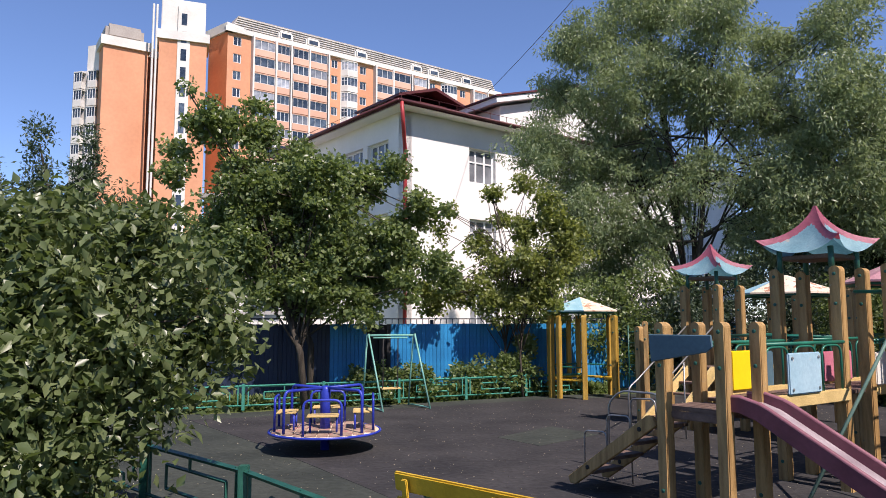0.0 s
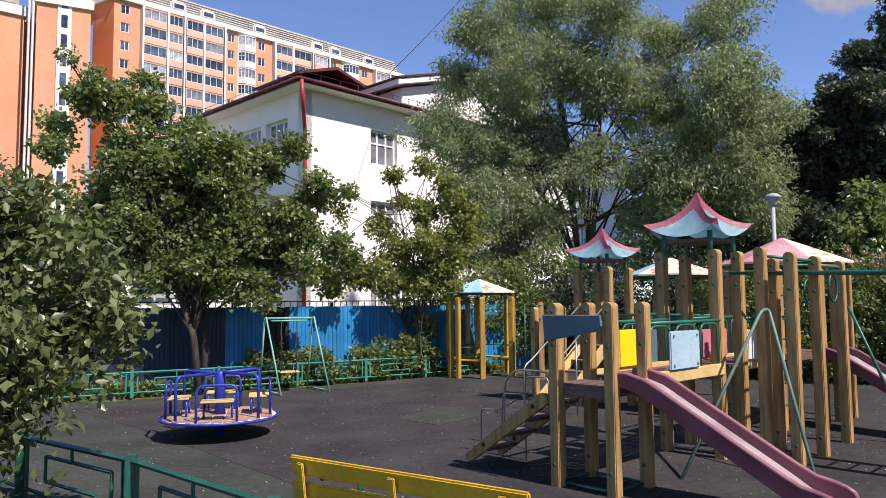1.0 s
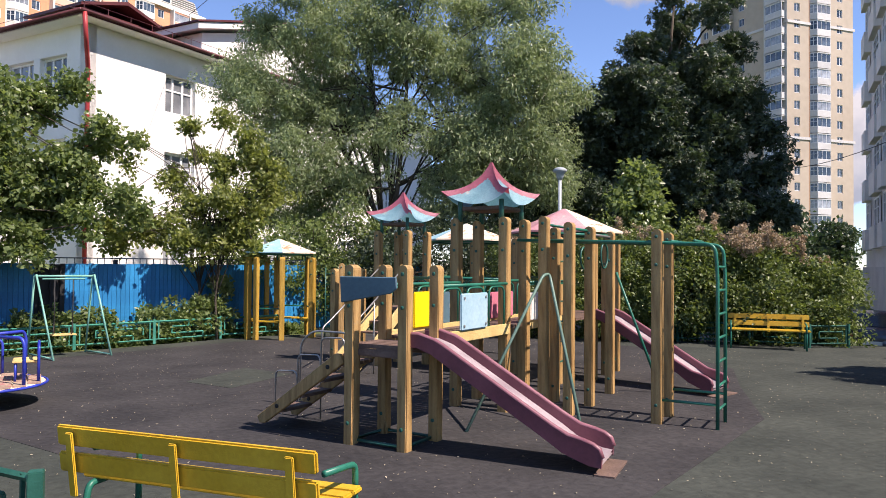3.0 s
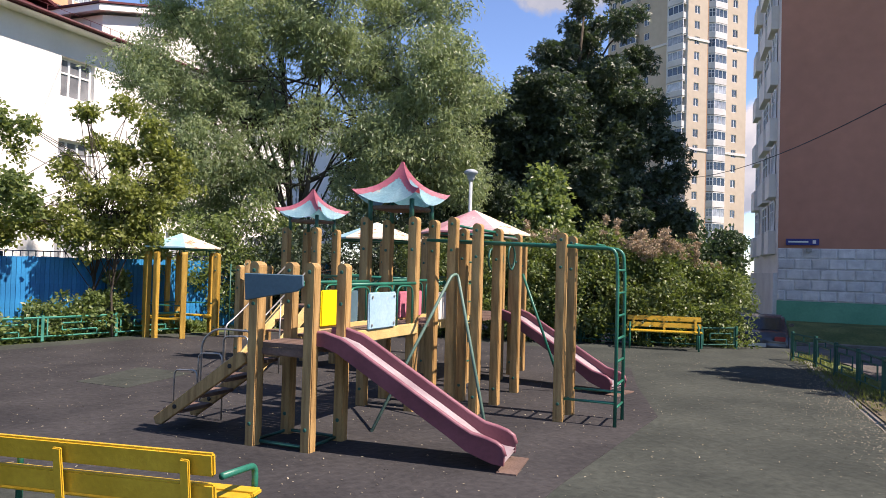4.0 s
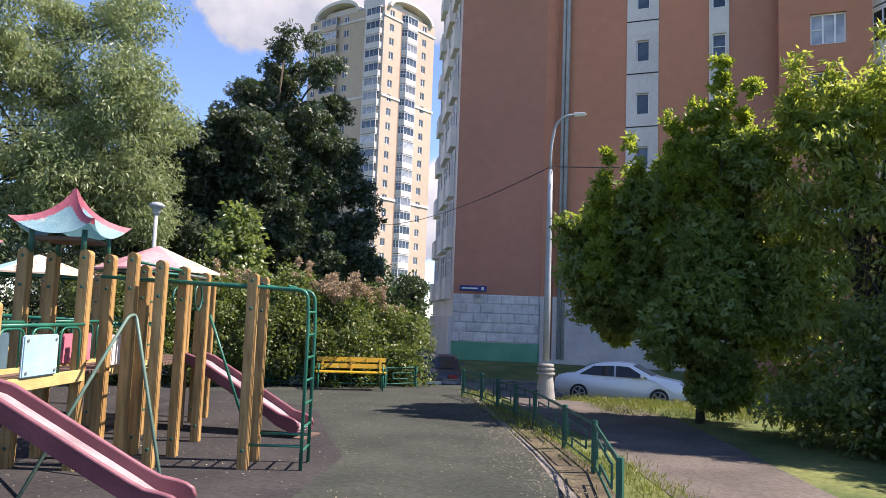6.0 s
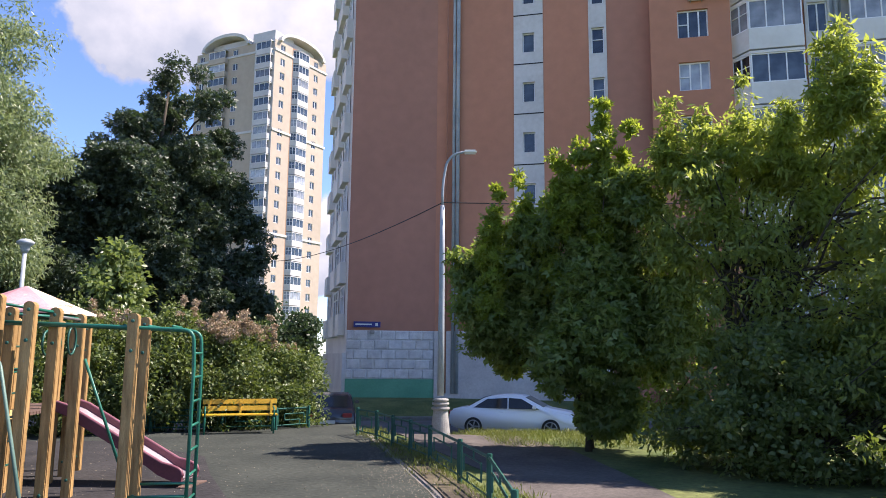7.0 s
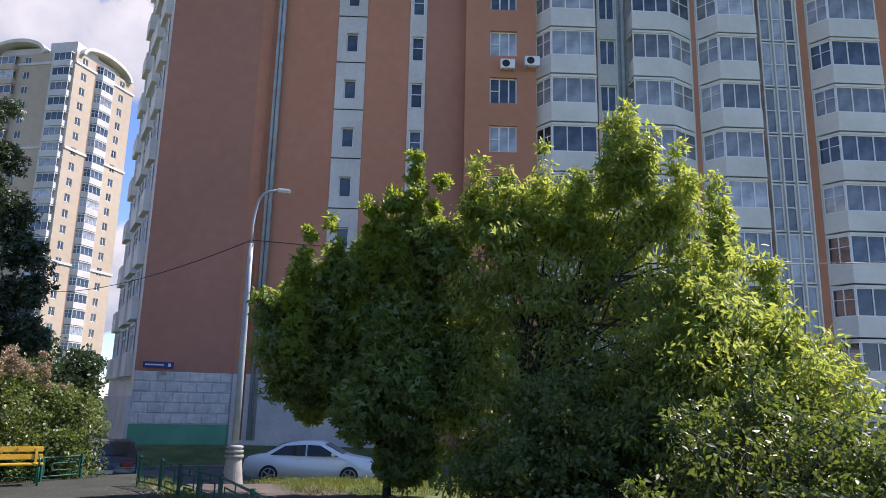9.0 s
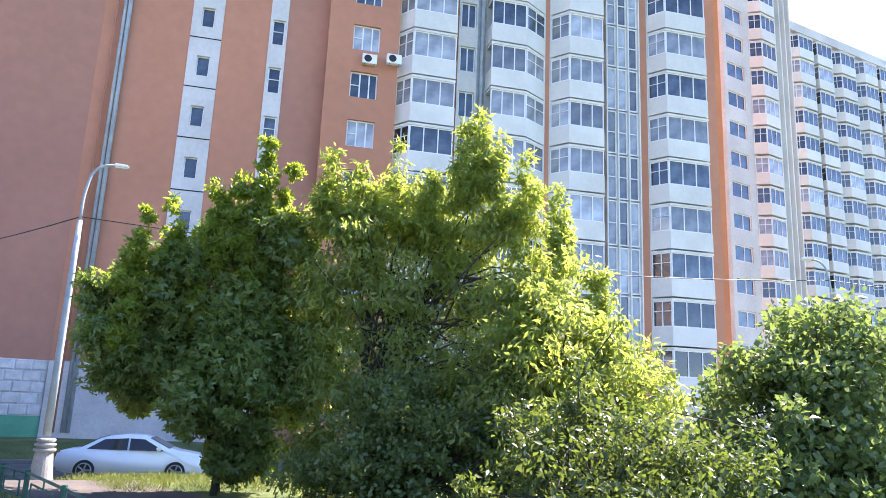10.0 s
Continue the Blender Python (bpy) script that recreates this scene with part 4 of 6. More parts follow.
W0, W1, T0, T1, R0 = bearing(27.05, 116), bearing(23.99, 117), bearing(23.25, 114), bearing(19.8, 114), bearing(19.65, 121)
for a, b, h, mt in ((W0, W1, 43.4, "orange_pale"), (bearing(24.0, 121), bearing(23.1, 121), 44.0, "brown2"), (T0, T1, 44.8, "orange_pale"), (R0, (-36.5, 110.6), 48.2, "orange")):
    w = part("end_wall", boxed(0, math.hypot(b[0] - a[0], b[1] - a[1]), 0, 6, -3, h, bevel=0.0), M[mt], ob_)
    w.matrix_world = plan(a, b)
    w = part("end_cornice", boxed(-0.4, math.hypot(b[0] - a[0], b[1] - a[1]) + 0.4, -0.4, 6, h, h + 1.4), M["panel_white"], ob_)
    w.matrix_world = plan(a, b)
ME = plan(T0, T1)
w = part("stair_tower_cap", boxed(0.2, 6.6, 0.2, 6, 46.2, 51.4, bevel=0.1), M["panel_white"], ob_)
w.matrix_world = ME
w = part("stair_strip", boxed(2.6, 4.4, -0.15, 0, -3, 50.6), M["panel_white"], ob_)
w.matrix_world = ME
for k in range(17):
    w = part("stair_window", boxed(3.1, 3.9, -0.2, -0.15, 2.2 + 2.82 * k, 4.0 + 2.82 * k), M["glass"], ob_)
    w.matrix_world = ME
for s in (-0.9, -0.4):
    bm = bmesh.new()
    tube(bm, [(s, -0.2, 0), (s, -0.2, 50)], 0.16, 6)
    w = part("downpipe", bm, M["panel_white"], ob_)
    w.matrix_world = ME
w = part("mansard", boxed(0.3, 5.8, 0.5, 5.5, 44.8, 47.2, bevel=0.5), M["roof_grey"], ob_)
w.matrix_world = plan(W0, W1)
MA = plan(bearing(28.9, 123), bearing(26.0, 117.5))
w = part("bay_wall", boxed(0, 2.5, 0, 5, -3, 40.6), M["panel"], ob_)
w.matrix_world = MA
w = part("bay_wall", boxed(2.5, 8.0, 0, 5, -3, 44.6), M["panel_white"], ob_)
w.matrix_world = MA
MAL = ob_.matrix_world.inverted() @ MA
for k in range(15):
    for s in (0.1, 2.7):
        balcony(ob_, MAL @ pose(s, 0, 0), 2.3, -1.6 + 2.82 * k, 0.8, "glass", 0.9)

# far blocks beside the tall one
fb = thing("distant_apartment_block", plan((61.4, -23.9), (67.0, -32.6)), "beige and white panel apartment block in haze", "apartment block")
far_front(fb, Matrix(), 10.4, 0.0, 46.4, 16, [(0.5, 2.5, "w"), (3.9, 3.0, "y")], [(0, 3.4, "panel"), (3.4, 10.4, "panel")])
for i in range(4):
    part("mullion", boxed(7.4 + i * 0.85, 7.55 + i * 0.85, -0.5, 0, 0, 46.4), M["panel_white"], fb)
part("cornice", boxed(-0.3, 10.6, -0.5, 8, 46.4, 47.2), M["panel"], fb)
part("side_wall", boxed(0.0, 0.4, 0.4, 12, -1, 46.4), M["orange"], fb)
fc = thing("distant_apartment_block", plan((72.9, -35.2), (82.0, -51.8)), "long pale panel apartment block in haze", "apartment block")
far_front(fc, Matrix(), 44, 0.0, 44.0, 15, [(0.3, 3.2, "y"), (4.2, 2.6, "b"), (7.6, 3.4, "y"), (12.0, 3.2, "y"), (15.8, 2.6, "b"), (19.2, 3.4, "y"), (23.6, 1.4, "w"), (26.0, 3.4, "y"), (30.4, 2.6, "b"), (34.0, 3.4, "y"), (39.0, 3.4, "y")],
          [(0, 3.8, "panel"), (3.8, 7.2, "brown"), (7.2, 15.5, "panel"), (15.5, 18.8, "brown"), (18.8, 30.2, "panel"), (30.2, 33.4, "brown"), (33.4, 44, "panel")])
part("cornice", boxed(-0.3, 44, -0.5, 8, 44.0, 45.0), M["panel"], fc)

# beige tower with curved crowns: a shaded face and a sunlit one meet at a corner
TF = 62.2
TC = (100.4, 91.5)
tower = thing("beige_tower_block", plan((99.4, 111.3), TC), "tall beige and brown residential tower with arched crowns", "apartment block")
far_front(tower, Matrix(), 19.8, 3.0, TF, 21, [(0.8, 1.2, "w"), (4.0, 4.2, "b"), (9.4, 1.3, "w"), (15.2, 4.3, "y")],
          [(0, 3.8, "beige"), (3.8, 8.4, "beige"), (8.4, 15.0, "beige"), (15.0, 19.8, "tower_white")], "beige", "tower_white")
TR = tower.matrix_world.inverted() @ plan(TC, (115.3, 90.7))
far_front(tower, TR, 14.9, 3.0, TF, 21, [(1.6, 1.2, "w"), (5.0, 3.8, "y"), (11.2, 1.2, "w")],
          [(0, 4.8, "beige"), (4.8, 9.0, "tower_brown"), (9.0, 14.9, "beige")], "beige", "tower_white")
ts = part("side_wall", boxed(0, 20, 0, 0.5, -3, TF), M["beige"], tower)
ts.matrix_local = TR @ plan((14.9, 0), (15.4, 20))
for m, w in ((Matrix(), 19.8), (TR, 14.9)):
    for z in (44.0, 24.0, TF - 2.2):
        part("belt", boxed(-0.2, w + 0.3, -0.16, 0.0, z, z + 0.45), M["tower_white"], tower).matrix_local = m
for m, x0, x1, h in ((Matrix(), 1.6, 13.8, 3.0), (TR, 1.0, 14.0, 2.8)):
    bm = bmesh.new()
    cxm, hw = (x0 + x1) / 2, (x1 - x0) / 2
    arcp = [(cxm - hw * math.cos(math.pi * i / 16), TF + h * math.sin(math.pi * i / 16)) for i in range(17)]
    prism(bm, arcp + [(x * 0.9 + cxm * 0.1, TF + (z - TF) * 0.78) for x, z in reversed(arcp)], -0.6, 7)
    part("arched_crown", bm, M["panel"], tower).matrix_local = m
    part("crown_wall", boxed(x0 + 1.6, x1 - 1.6, 1.2, 6.0, TF, TF + h * 0.6), M["tower_white"], tower).matrix_local = m
part("roof_house", boxed(14.2, 19.6, 0.2, 6, TF, TF + 2.0), M["tower_white"], tower)
part("roof", boxed(0.2, 19.4, 0.5, 14, TF - 0.3, TF), M["panel"], tower)

# ---- clouds, far off ----
def cloud(yaw, elev, w, h, seed, dist=2600.0, cover=0.5):
    m = bpy.data.materials.new("cloud")
    m.use_nodes = True
    n, k = m.node_tree.nodes, m.node_tree.links
    n.remove(n["Principled BSDF"])
    co = n.new("ShaderNodeTexCoord")
    ns = n.new("ShaderNodeTexNoise")
    ns.noise_dimensions = "4D"
    ns.inputs["W"].default_value, ns.inputs["Scale"].default_value, ns.inputs["Detail"].default_value, ns.inputs["Roughness"].default_value = seed * 1.7, 2.1, 10, 0.52
    mp = n.new("ShaderNodeMapping")
    mp.inputs["Scale"].default_value = (w / h, 1, 1)
    k.new(co.outputs["Object"], mp.inputs[0])
    k.new(mp.outputs[0], ns.inputs["Vector"])
    gr = n.new("ShaderNodeTexGradient")
    gr.gradient_type = "SPHERICAL"
    k.new(co.outputs["Object"], gr.inputs["Vector"])
    add = n.new("ShaderNodeMath")
    add.operation = "MULTIPLY_ADD"
    add.inputs[1].default_value = 0.95
    k.new(gr.outputs["Fac"], add.inputs[0])
    k.new(ns.outputs["Fac"], add.inputs[2])
    mr = n.new("ShaderNodeMapRange")
    mr.inputs[1].default_value, mr.inputs[2].default_value = 1.02 - cover * 0.5, 1.11 - cover * 0.5
    k.new(add.outputs[0], mr.inputs[0])
    # self-lit sheet: sunlit tops and shaded undersides are put into its colour
    em = n.new("ShaderNodeEmission")
    sh = n.new("ShaderNodeValToRGB")
    sh.color_ramp.elements[0].position, sh.color_ramp.elements[1].position = 0.30, 0.75
    sh.color_ramp.elements[0].color, sh.color_ramp.elements[1].color = (0.25, 0.29, 0.355, 1), (0.46, 0.475, 0.505, 1)
    sep = n.new("ShaderNodeSeparateXYZ")
    k.new(co.outputs["Object"], sep.inputs[0])
    lift = n.new("ShaderNodeMath")
    lift.operation = "MULTIPLY_ADD"
    lift.inputs[1].default_value = 0.45
    k.new(sep.outputs["Y"], lift.inputs[0])
    k.new(ns.outputs["Fac"], lift.inputs[2])
    k.new(lift.outputs[0], sh.inputs[0])
    k.new(sh.outputs[0], em.inputs[0])
    em.inputs[1].default_value = 1.0
    tr = n.new("ShaderNodeBsdfTransparent")
    mix = n.new("ShaderNodeMixShader")
    k.new(mr.outputs[0], mix.inputs[0])
    k.new(tr.outputs[0], mix.inputs[1])
    k.new(em.outputs[0], mix.inputs[2])
    k.new(mix.outputs[0], n["Material Output"].inputs[0])
    bm = bmesh.new()
    bmesh.ops.create_grid(bm, x_segments=1, y_segments=1, size=1)
    ob = part("cloud", bm, m)
    a, e = radians(yaw), radians(elev)
    p = Vector((-math.sin(a) * math.cos(e), math.cos(a) * math.cos(e), math.sin(e))) * dist
    ob.matrix_world = look(p, (0, 0, 0)) @ Matrix.Diagonal((dist * math.tan(radians(w / 2)), dist * math.tan(radians(h / 2)), 1, 1))
    return tagged(ob, "bright white cumulus cloud in a blue sky", "cloud", kind="structure")


cloud(-42.5, 25.0, 30, 17, 1, cover=0.52)
cloud(-46, 43.5, 27, 20, 2, cover=0.5)
cloud(-18.5, 23.2, 9, 4, 5, cover=0.42)
cloud(-52, 8, 16, 12, 7, cover=0.5)
cloud(-118, 33, 30, 20, 9, cover=0.7)

# ---- trees and bushes ----
T = tree
T(-3.4, 16.1, 0, puffs([(-2.8, -0.8, 7.3, 0.13), (-2.9, -0.2, 7.1, 0.24), (-1.2, -0.8, 7, 0.2), (-1.4, 0.3, 6.9, 0.35), (-2, -0.8, 6.1, 0.66), (-1.1, -0.3, 6, 0.56), (-2.9, -0.4, 5.7, 0.4), (-2.8, -1, 5, 0.33), (-0.3, 0, 5.5, 0.57), (0.3, -0.6, 4.9, 0.76), (1.1, 0.6, 5.1, 0.68), (1.9, 0.4, 5.4, 0.44), (-1.3, -0.5, 4.8, 0.91), (-0.7, 0.3, 4, 1.12), (0.7, -0.1, 3.7, 0.95), (1.8, 0.2, 3.8, 0.61), (-1.4, -0.8, 3.4, 0.77), (-1.9, -0.6, 2.9, 0.33), (0.2, -0.3, 2.7, 0.78), (-0.7, -0.5, 2.5, 0.58), (1.2, 0.6, 2.8, 0.68), (2.4, 0, 4.5, 0.33), (0.6, 0.1, 2.2, 0.38)] + [(2.0, 0.3, 4.2, 0.5), (1.6, 0.9, 3.1, 0.7), (2.2, -0.2, 2.6, 0.5), (2.6, 0.5, 4.4, 0.26), (3.0, 0.1, 4.3, 0.22), (1.1, 0.1, 2.2, 0.6), (-1.0, 0, 2.9, 0.8), (-1.9, -0.3, 3.9, 0.8), (0.4, 0.2, 3.2, 0.9), (2.0, 0.3, 3.2, 0.6), (-0.2, 0.0, 2.2, 0.6), (2.3, 0.5, 4.2, 0.42), (2.2, 1.1, 3.5, 0.51), (2.7, 0, 3.1, 0.4), (3.1, 1.2, 2.9, 0.43), (1.9, 0.2, 3.7, 0.51)]),
  900, 74, 0.11, 0.8, "leaf_linden", "leafy green linden tree beside the blue fence", 11, (0.085, 0.03), stems=2, clump_r=0.30, limbs=52, shell=0.35, ragged=0.3)
T(1.3, 18.35, 0, puffs([(-0.5, 0.2, 5.1, 0.32), (0.5, 0.8, 5.5, 0.45), (0.8, -0.5, 4.7, 0.48), (-0.2, 0.9, 4.6, 0.36), (0.3, -0.2, 4.2, 0.54), (1.2, -0.1, 4.2, 0.63), (-0.8, 0.7, 3.9, 0.51), (-1.6, 0.1, 4.7, 0.23), (-1.8, 0.3, 4.3, 0.26), (0.3, -0.6, 3.4, 0.58), (1.4, 0.4, 3.5, 0.77), (-0.5, 0.2, 3.1, 0.61), (-1.7, -0.1, 3, 0.49), (-1.2, 0.7, 2.6, 0.44), (-0.1, -0.1, 2.4, 0.68), (0.8, 0, 2.8, 0.61), (-2.2, -0.4, 2.6, 0.48), (-2.0, 0.2, 2.4, 0.45), (-1.4, 0.6, 2.6, 0.5), (-0.6, -0.4, 2.4, 0.6), (0.5, 0.4, 2.5, 0.65), (1.0, -0.3, 2.2, 0.5)]),
  330, 62, 0.105, 0.75, "leaf_lime", "small yellow-green tree before the white house", 12, (0.032, 0.014), clump_r=0.25, limbs=60, ragged=0.4, shell=0.3, stems=2)
T(7.2, 22.2, 0, puffs([(-3.2, 0.8, 10.8, 1.13), (-1, 1.2, 12.2, 1.61), (0.6, -1, 11, 1.24), (-3.6, 1.7, 9.3, 1.14), (-2, 0.2, 9, 1.61), (0.1, -0.2, 9.1, 1.63), (2.5, -0.3, 10.3, 1.03), (3.8, -1.8, 10.5, 1.18), (1.9, -0.6, 8.1, 1.46), (3.4, -2.5, 7.9, 1.49), (5.4, -2, 7.5, 0.78), (-4.8, 1.1, 7.7, 0.88), (-3.8, 0.5, 6.8, 1.26), (-1.8, 1.1, 6.8, 1.49), (-3.1, 0.4, 5, 1.43), (-1.4, 0.3, 4.3, 1.09), (1.9, -1.5, 5.5, 1.5), (4.1, -2, 5.7, 1.36), (1.3, -1.1, 3.6, 1.07), (4.4, -2.5, 4.4, 0.98), (-2.5, 1.2, 3.2, 1.12), (-4.1, 0.5, 3.7, 0.98), (-0.3, -0.6, 6.0, 1.3)]),
  1350, 150, 0.145, 0.31, "leaf_willow", "large grey-green willow with several stems", 13, (0.12, 0.045), clump_r=0.5, limbs=14, droop=1.0, flat=0.3, stems=4, ragged=0.24, shell=0.6)
T(-2.0, 17.0, 0, [(0, 0, 0.45, 0.7, 0.3, 0.45), (1.0, 0.4, 0.4, 0.6, 0.3, 0.4)], 60, 50, 0.11, 0.7, "leaf_linden", "low green shrub growing against the blue fence", 71, (0.02, 0.01), name="shrub", category="shrub", clump_r=0.2, stems=3, limbs=6)
T(0.9, 18.35, 0, [(0, 0, 0.5, 0.8, 0.3, 0.5), (-0.9, -0.4, 0.4, 0.5, 0.25, 0.35), (0.7, 0.3, 0.8, 0.5, 0.3, 0.7)], 80, 50, 0.11, 0.7, "leaf_linden", "low green shrub growing through the railing", 72, (0.02, 0.01), name="shrub", category="shrub", clump_r=0.2, stems=3, limbs=6)
T(3.6, 20.6, 0, [(0.0, 0.0, 1.6, 1.6, 1.0, 1.5), (1.6, 0.2, 2.0, 1.5, 1.0, 1.7), (-1.4, 0, 1.2, 1.2, 0.9, 1.1)], 200, 90, 0.105, 0.7, "leaf_linden", "dense green shrubs behind the play pavilion", 14, (0.05, 0.02), name="shrub", category="shrub", clump_r=0.4, stems=3)
# shade under the willow comes from the dark leaf colour
T(8.0, 20.2, 0, [(0.0, 0.0, 1.7, 2.4, 1.0, 1.6), (3.0, 0.0, 1.9, 2.2, 1.0, 1.7), (-2.2, 0.2, 1.5, 1.6, 1.0, 1.4)], 300, 90, 0.115, 0.6, "leaf_dark_shade", "dark shaded shrubs under the willow", 15, (0.05, 0.02), name="shrub", category="shrub", clump_r=0.42, stems=3)
# the dark stand of maples, its shade put into the leaf colour
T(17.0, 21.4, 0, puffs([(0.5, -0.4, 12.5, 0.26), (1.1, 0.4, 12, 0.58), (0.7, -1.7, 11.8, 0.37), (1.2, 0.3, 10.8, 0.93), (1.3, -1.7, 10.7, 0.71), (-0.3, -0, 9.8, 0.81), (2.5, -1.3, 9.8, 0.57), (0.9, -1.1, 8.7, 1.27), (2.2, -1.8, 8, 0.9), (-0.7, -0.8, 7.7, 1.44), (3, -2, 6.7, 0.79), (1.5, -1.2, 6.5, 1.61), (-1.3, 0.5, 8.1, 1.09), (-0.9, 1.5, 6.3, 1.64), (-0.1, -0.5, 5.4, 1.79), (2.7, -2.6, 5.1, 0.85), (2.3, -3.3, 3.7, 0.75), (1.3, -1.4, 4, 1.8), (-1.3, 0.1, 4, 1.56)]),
  820, 120, 0.16, 0.8, "leaf_dark_shade", "tall dark green maple standing in shade", 16, (0.2, 0.07), clump_r=0.42, limbs=60, lobed=True, ragged=0.26, shell=0.4)
T(13.6, 23.4, 0, [(0.0, 0.0, 4.6, 2.6, 2.4, 2.8), (-2.2, 0.2, 5.4, 2.0, 2.0, 2.2), (0.6, 0, 7.2, 1.4, 1.4, 1.2), (-1.8, 0.1, 7.6, 0.8, 0.8, 0.8), (1.6, 0, 2.6, 2.6, 2.0, 2.0)], 520, 150, 0.15, 0.8, "leaf_dark_shade", "dark green maple in the shaded stand", 17, (0.18, 0.06), clump_r=0.45, limbs=40, lobed=True, ragged=0.22)
T(20.5, 22.5, -0.4, [(0.0, 0.0, 3.6, 2.0, 1.8, 3.0), (-0.6, 0.0, 6.6, 1.2, 1.2, 2.0), (1.0, 0, 2.2, 1.8, 1.5, 1.8)], 420, 90, 0.15, 0.5, "leaf_dark_shade", "dark narrow conifer-like tree by the road", 18, (0.15, 0.05), clump_r=0.5, limbs=30, droop=0.6)
T(13.0, 17.2, 0, [(0, 0, 2.9, 0.9, 0.8, 1.4), (0.1, 0, 4.3, 0.4, 0.4, 0.7)], 120, 60, 0.17, 0.7, "leaf_linden", "young light green maple sapling", 19, (0.05, 0.02), clump_r=0.28, limbs=20)
# hedge of lilac behind the bench
rp = random.Random(4)
for i, (x, y, s) in enumerate([(9.2, 16.8, 1.0), (11.0, 15.6, 1.05), (12.6, 14.6, 1.1), (14.0, 13.7, 1.0), (15.3, 13.2, 0.85)]):
    T(x, y, level(x, y), [(0, 0, 1.3 * s, 1.2, 1.0, 1.35 * s), (0.3, 0.2, 1.9 * s, 0.9, 0.8, 0.8 * s), (-0.4, -0.1, 0.8, 1.1, 0.9, 0.8)], 230, 90, 0.10, 0.6, "leaf_bush", "tall lilac hedge bush with faded flower heads" if i < 4 else "green hedge bush beside the bench", 30 + i, (0.05, 0.02), name="hedge_bush",
      category="hedge", clump_r=0.34, stems=4, limbs=12, group="hedge behind the bench", extra=([(rp.uniform(-1, 1), rp.uniform(-0.6, 0.3), 2.5 * s + rp.uniform(-0.1, 0.3), 0.08, 0.08, 0.22) for k in range((34, 5)[i != 3])], (190, 24)[i != 3], 44, 0.055, 0.6, "blossom", "blossom", 0.08, -0.8))
# maples and ash-leaved maples on the lawn
T(14.9, 4.6, 0, puffs([(-1, 1.9, 3.3, 0.74), (-0.3, 1.7, 4.2, 0.6), (-1.1, 0.8, 4.3, 0.55), (0.2, 0.4, 4.9, 0.7), (-0.4, -0.5, 5.3, 0.55), (-0.2, -0.8, 5, 0.89), (-0.3, 1.2, 3.4, 1.17), (-0.4, -0.2, 3.4, 1.13), (-0.6, 1.2, 2.4, 0.8), (-0.9, -0.1, 2, 1.03), (0.3, -1, 2.5, 1.16), (-1.3, 2.3, 3.8, 0.3), (-1, 1.9, 2.2, 0.54), (-0.3, 1.6, 1.7, 0.52), (-1.6, 1.9, 2.8, 0.44), (-0.2, -0.5, 0.8, 0.72)]),
  760, 80, 0.135, 0.9, "leaf_maple", "dark green maple with bright young tips on the lawn", 41, (0.08, 0.03), clump_r=0.33, limbs=44, stems=2, shell=0.45, ragged=0.32, lobed=True,
  extra=(shoots([(-1.4, 1.5, 5.6), (-1.2, 1, 5.6), (-0.9, 0.3, 6.3), (-0.8, -0.1, 6.6), (-0.7, -0.6, 7.2), (-1.5, 1.6, 4.6), (-1, 0.5, 5.1), (-0.7, -0.4, 6.1), (-0.5, -1.1, 6.6)], 1.9, 0.27), 340, 34, 0.125, 0.85, "leaf_maple_young", "young_growth", 0.14, -0.2))
T(14.6, 1.4, 0, puffs([(0.2, 1.2, 5.8, 0.7), (0.9, 0, 6.1, 0.85), (-0.2, 0.6, 5, 0.97), (0.9, -0.8, 5.5, 1.04), (0.1, -1.8, 6.4, 0.58), (0.7, -2.8, 6.4, 0.51), (0.3, -1.9, 5.6, 0.87), (0.4, -3, 5.7, 0.61), (-0.4, -3.4, 5.8, 0.32), (0.5, -3.6, 4.9, 0.62), (0.2, 1.5, 4, 1.12), (0.1, -0.2, 3.8, 1.21), (0.7, -1.9, 4.2, 1.14), (-0, -3.4, 3.7, 0.92), (0, -4.2, 4.5, 0.37), (-0.2, 0.8, 2.2, 1.19), (0.2, -0.8, 2.1, 1.34), (-0, -2.5, 2.3, 1.2), (-0.1, -3.8, 2.6, 0.86), (0.7, -0.3, 0.8, 1.02), (-0.1, 1.2, 0.8, 0.86), (0.3, -2, 0.9, 1), (0.8, -3.8, 1.1, 0.92)]),
  1000, 66, 0.16, 0.32, "leaf_ash", "light yellow-green ash-leaved maple", 42, (0.09, 0.03), clump_r=0.33, limbs=44, stems=3, droop=1.1, shell=0.45, ragged=0.34,
  extra=(shoots([(-0.3, 1.3, 7.1), (-0.2, 0.7, 7.2), (-0.1, -0.1, 7.3), (-0, -0.8, 7.2), (-0, -1.8, 8.2), (-0.1, -2.8, 7.4), (-0.2, -3.5, 6.4), (-0.3, -4.3, 4.8), (-0, -1.5, 7.9), (-0, -2.2, 7.5), (-0.1, 0.4, 6.3), (-0, -1.2, 6.1), (-0.1, -2.7, 5.8)], 1.8, 0.32), 520, 34, 0.17, 0.30, "leaf_ash_young", "young_growth", 0.17, 0.7))
T(13.0, 0.4, 0, puffs([(0.2, 1.9, 0.6, 0.7), (-0.1, 1.0, 0.7, 1.0), (0.0, -0.1, 0.8, 1.0), (0.1, -1.2, 0.8, 1.0), (0.3, -2.4, 0.9, 1.0), (0.6, 0.5, 1.6, 1.0), (0.6, -1.4, 1.7, 1.0)]), 420, 80, 0.11, 0.6, "leaf_under", "dark green undergrowth below the lawn trees", 47, (0.03, 0.012), name="shrub", category="shrub", clump_r=0.3, stems=4, limbs=18, ragged=0.3)
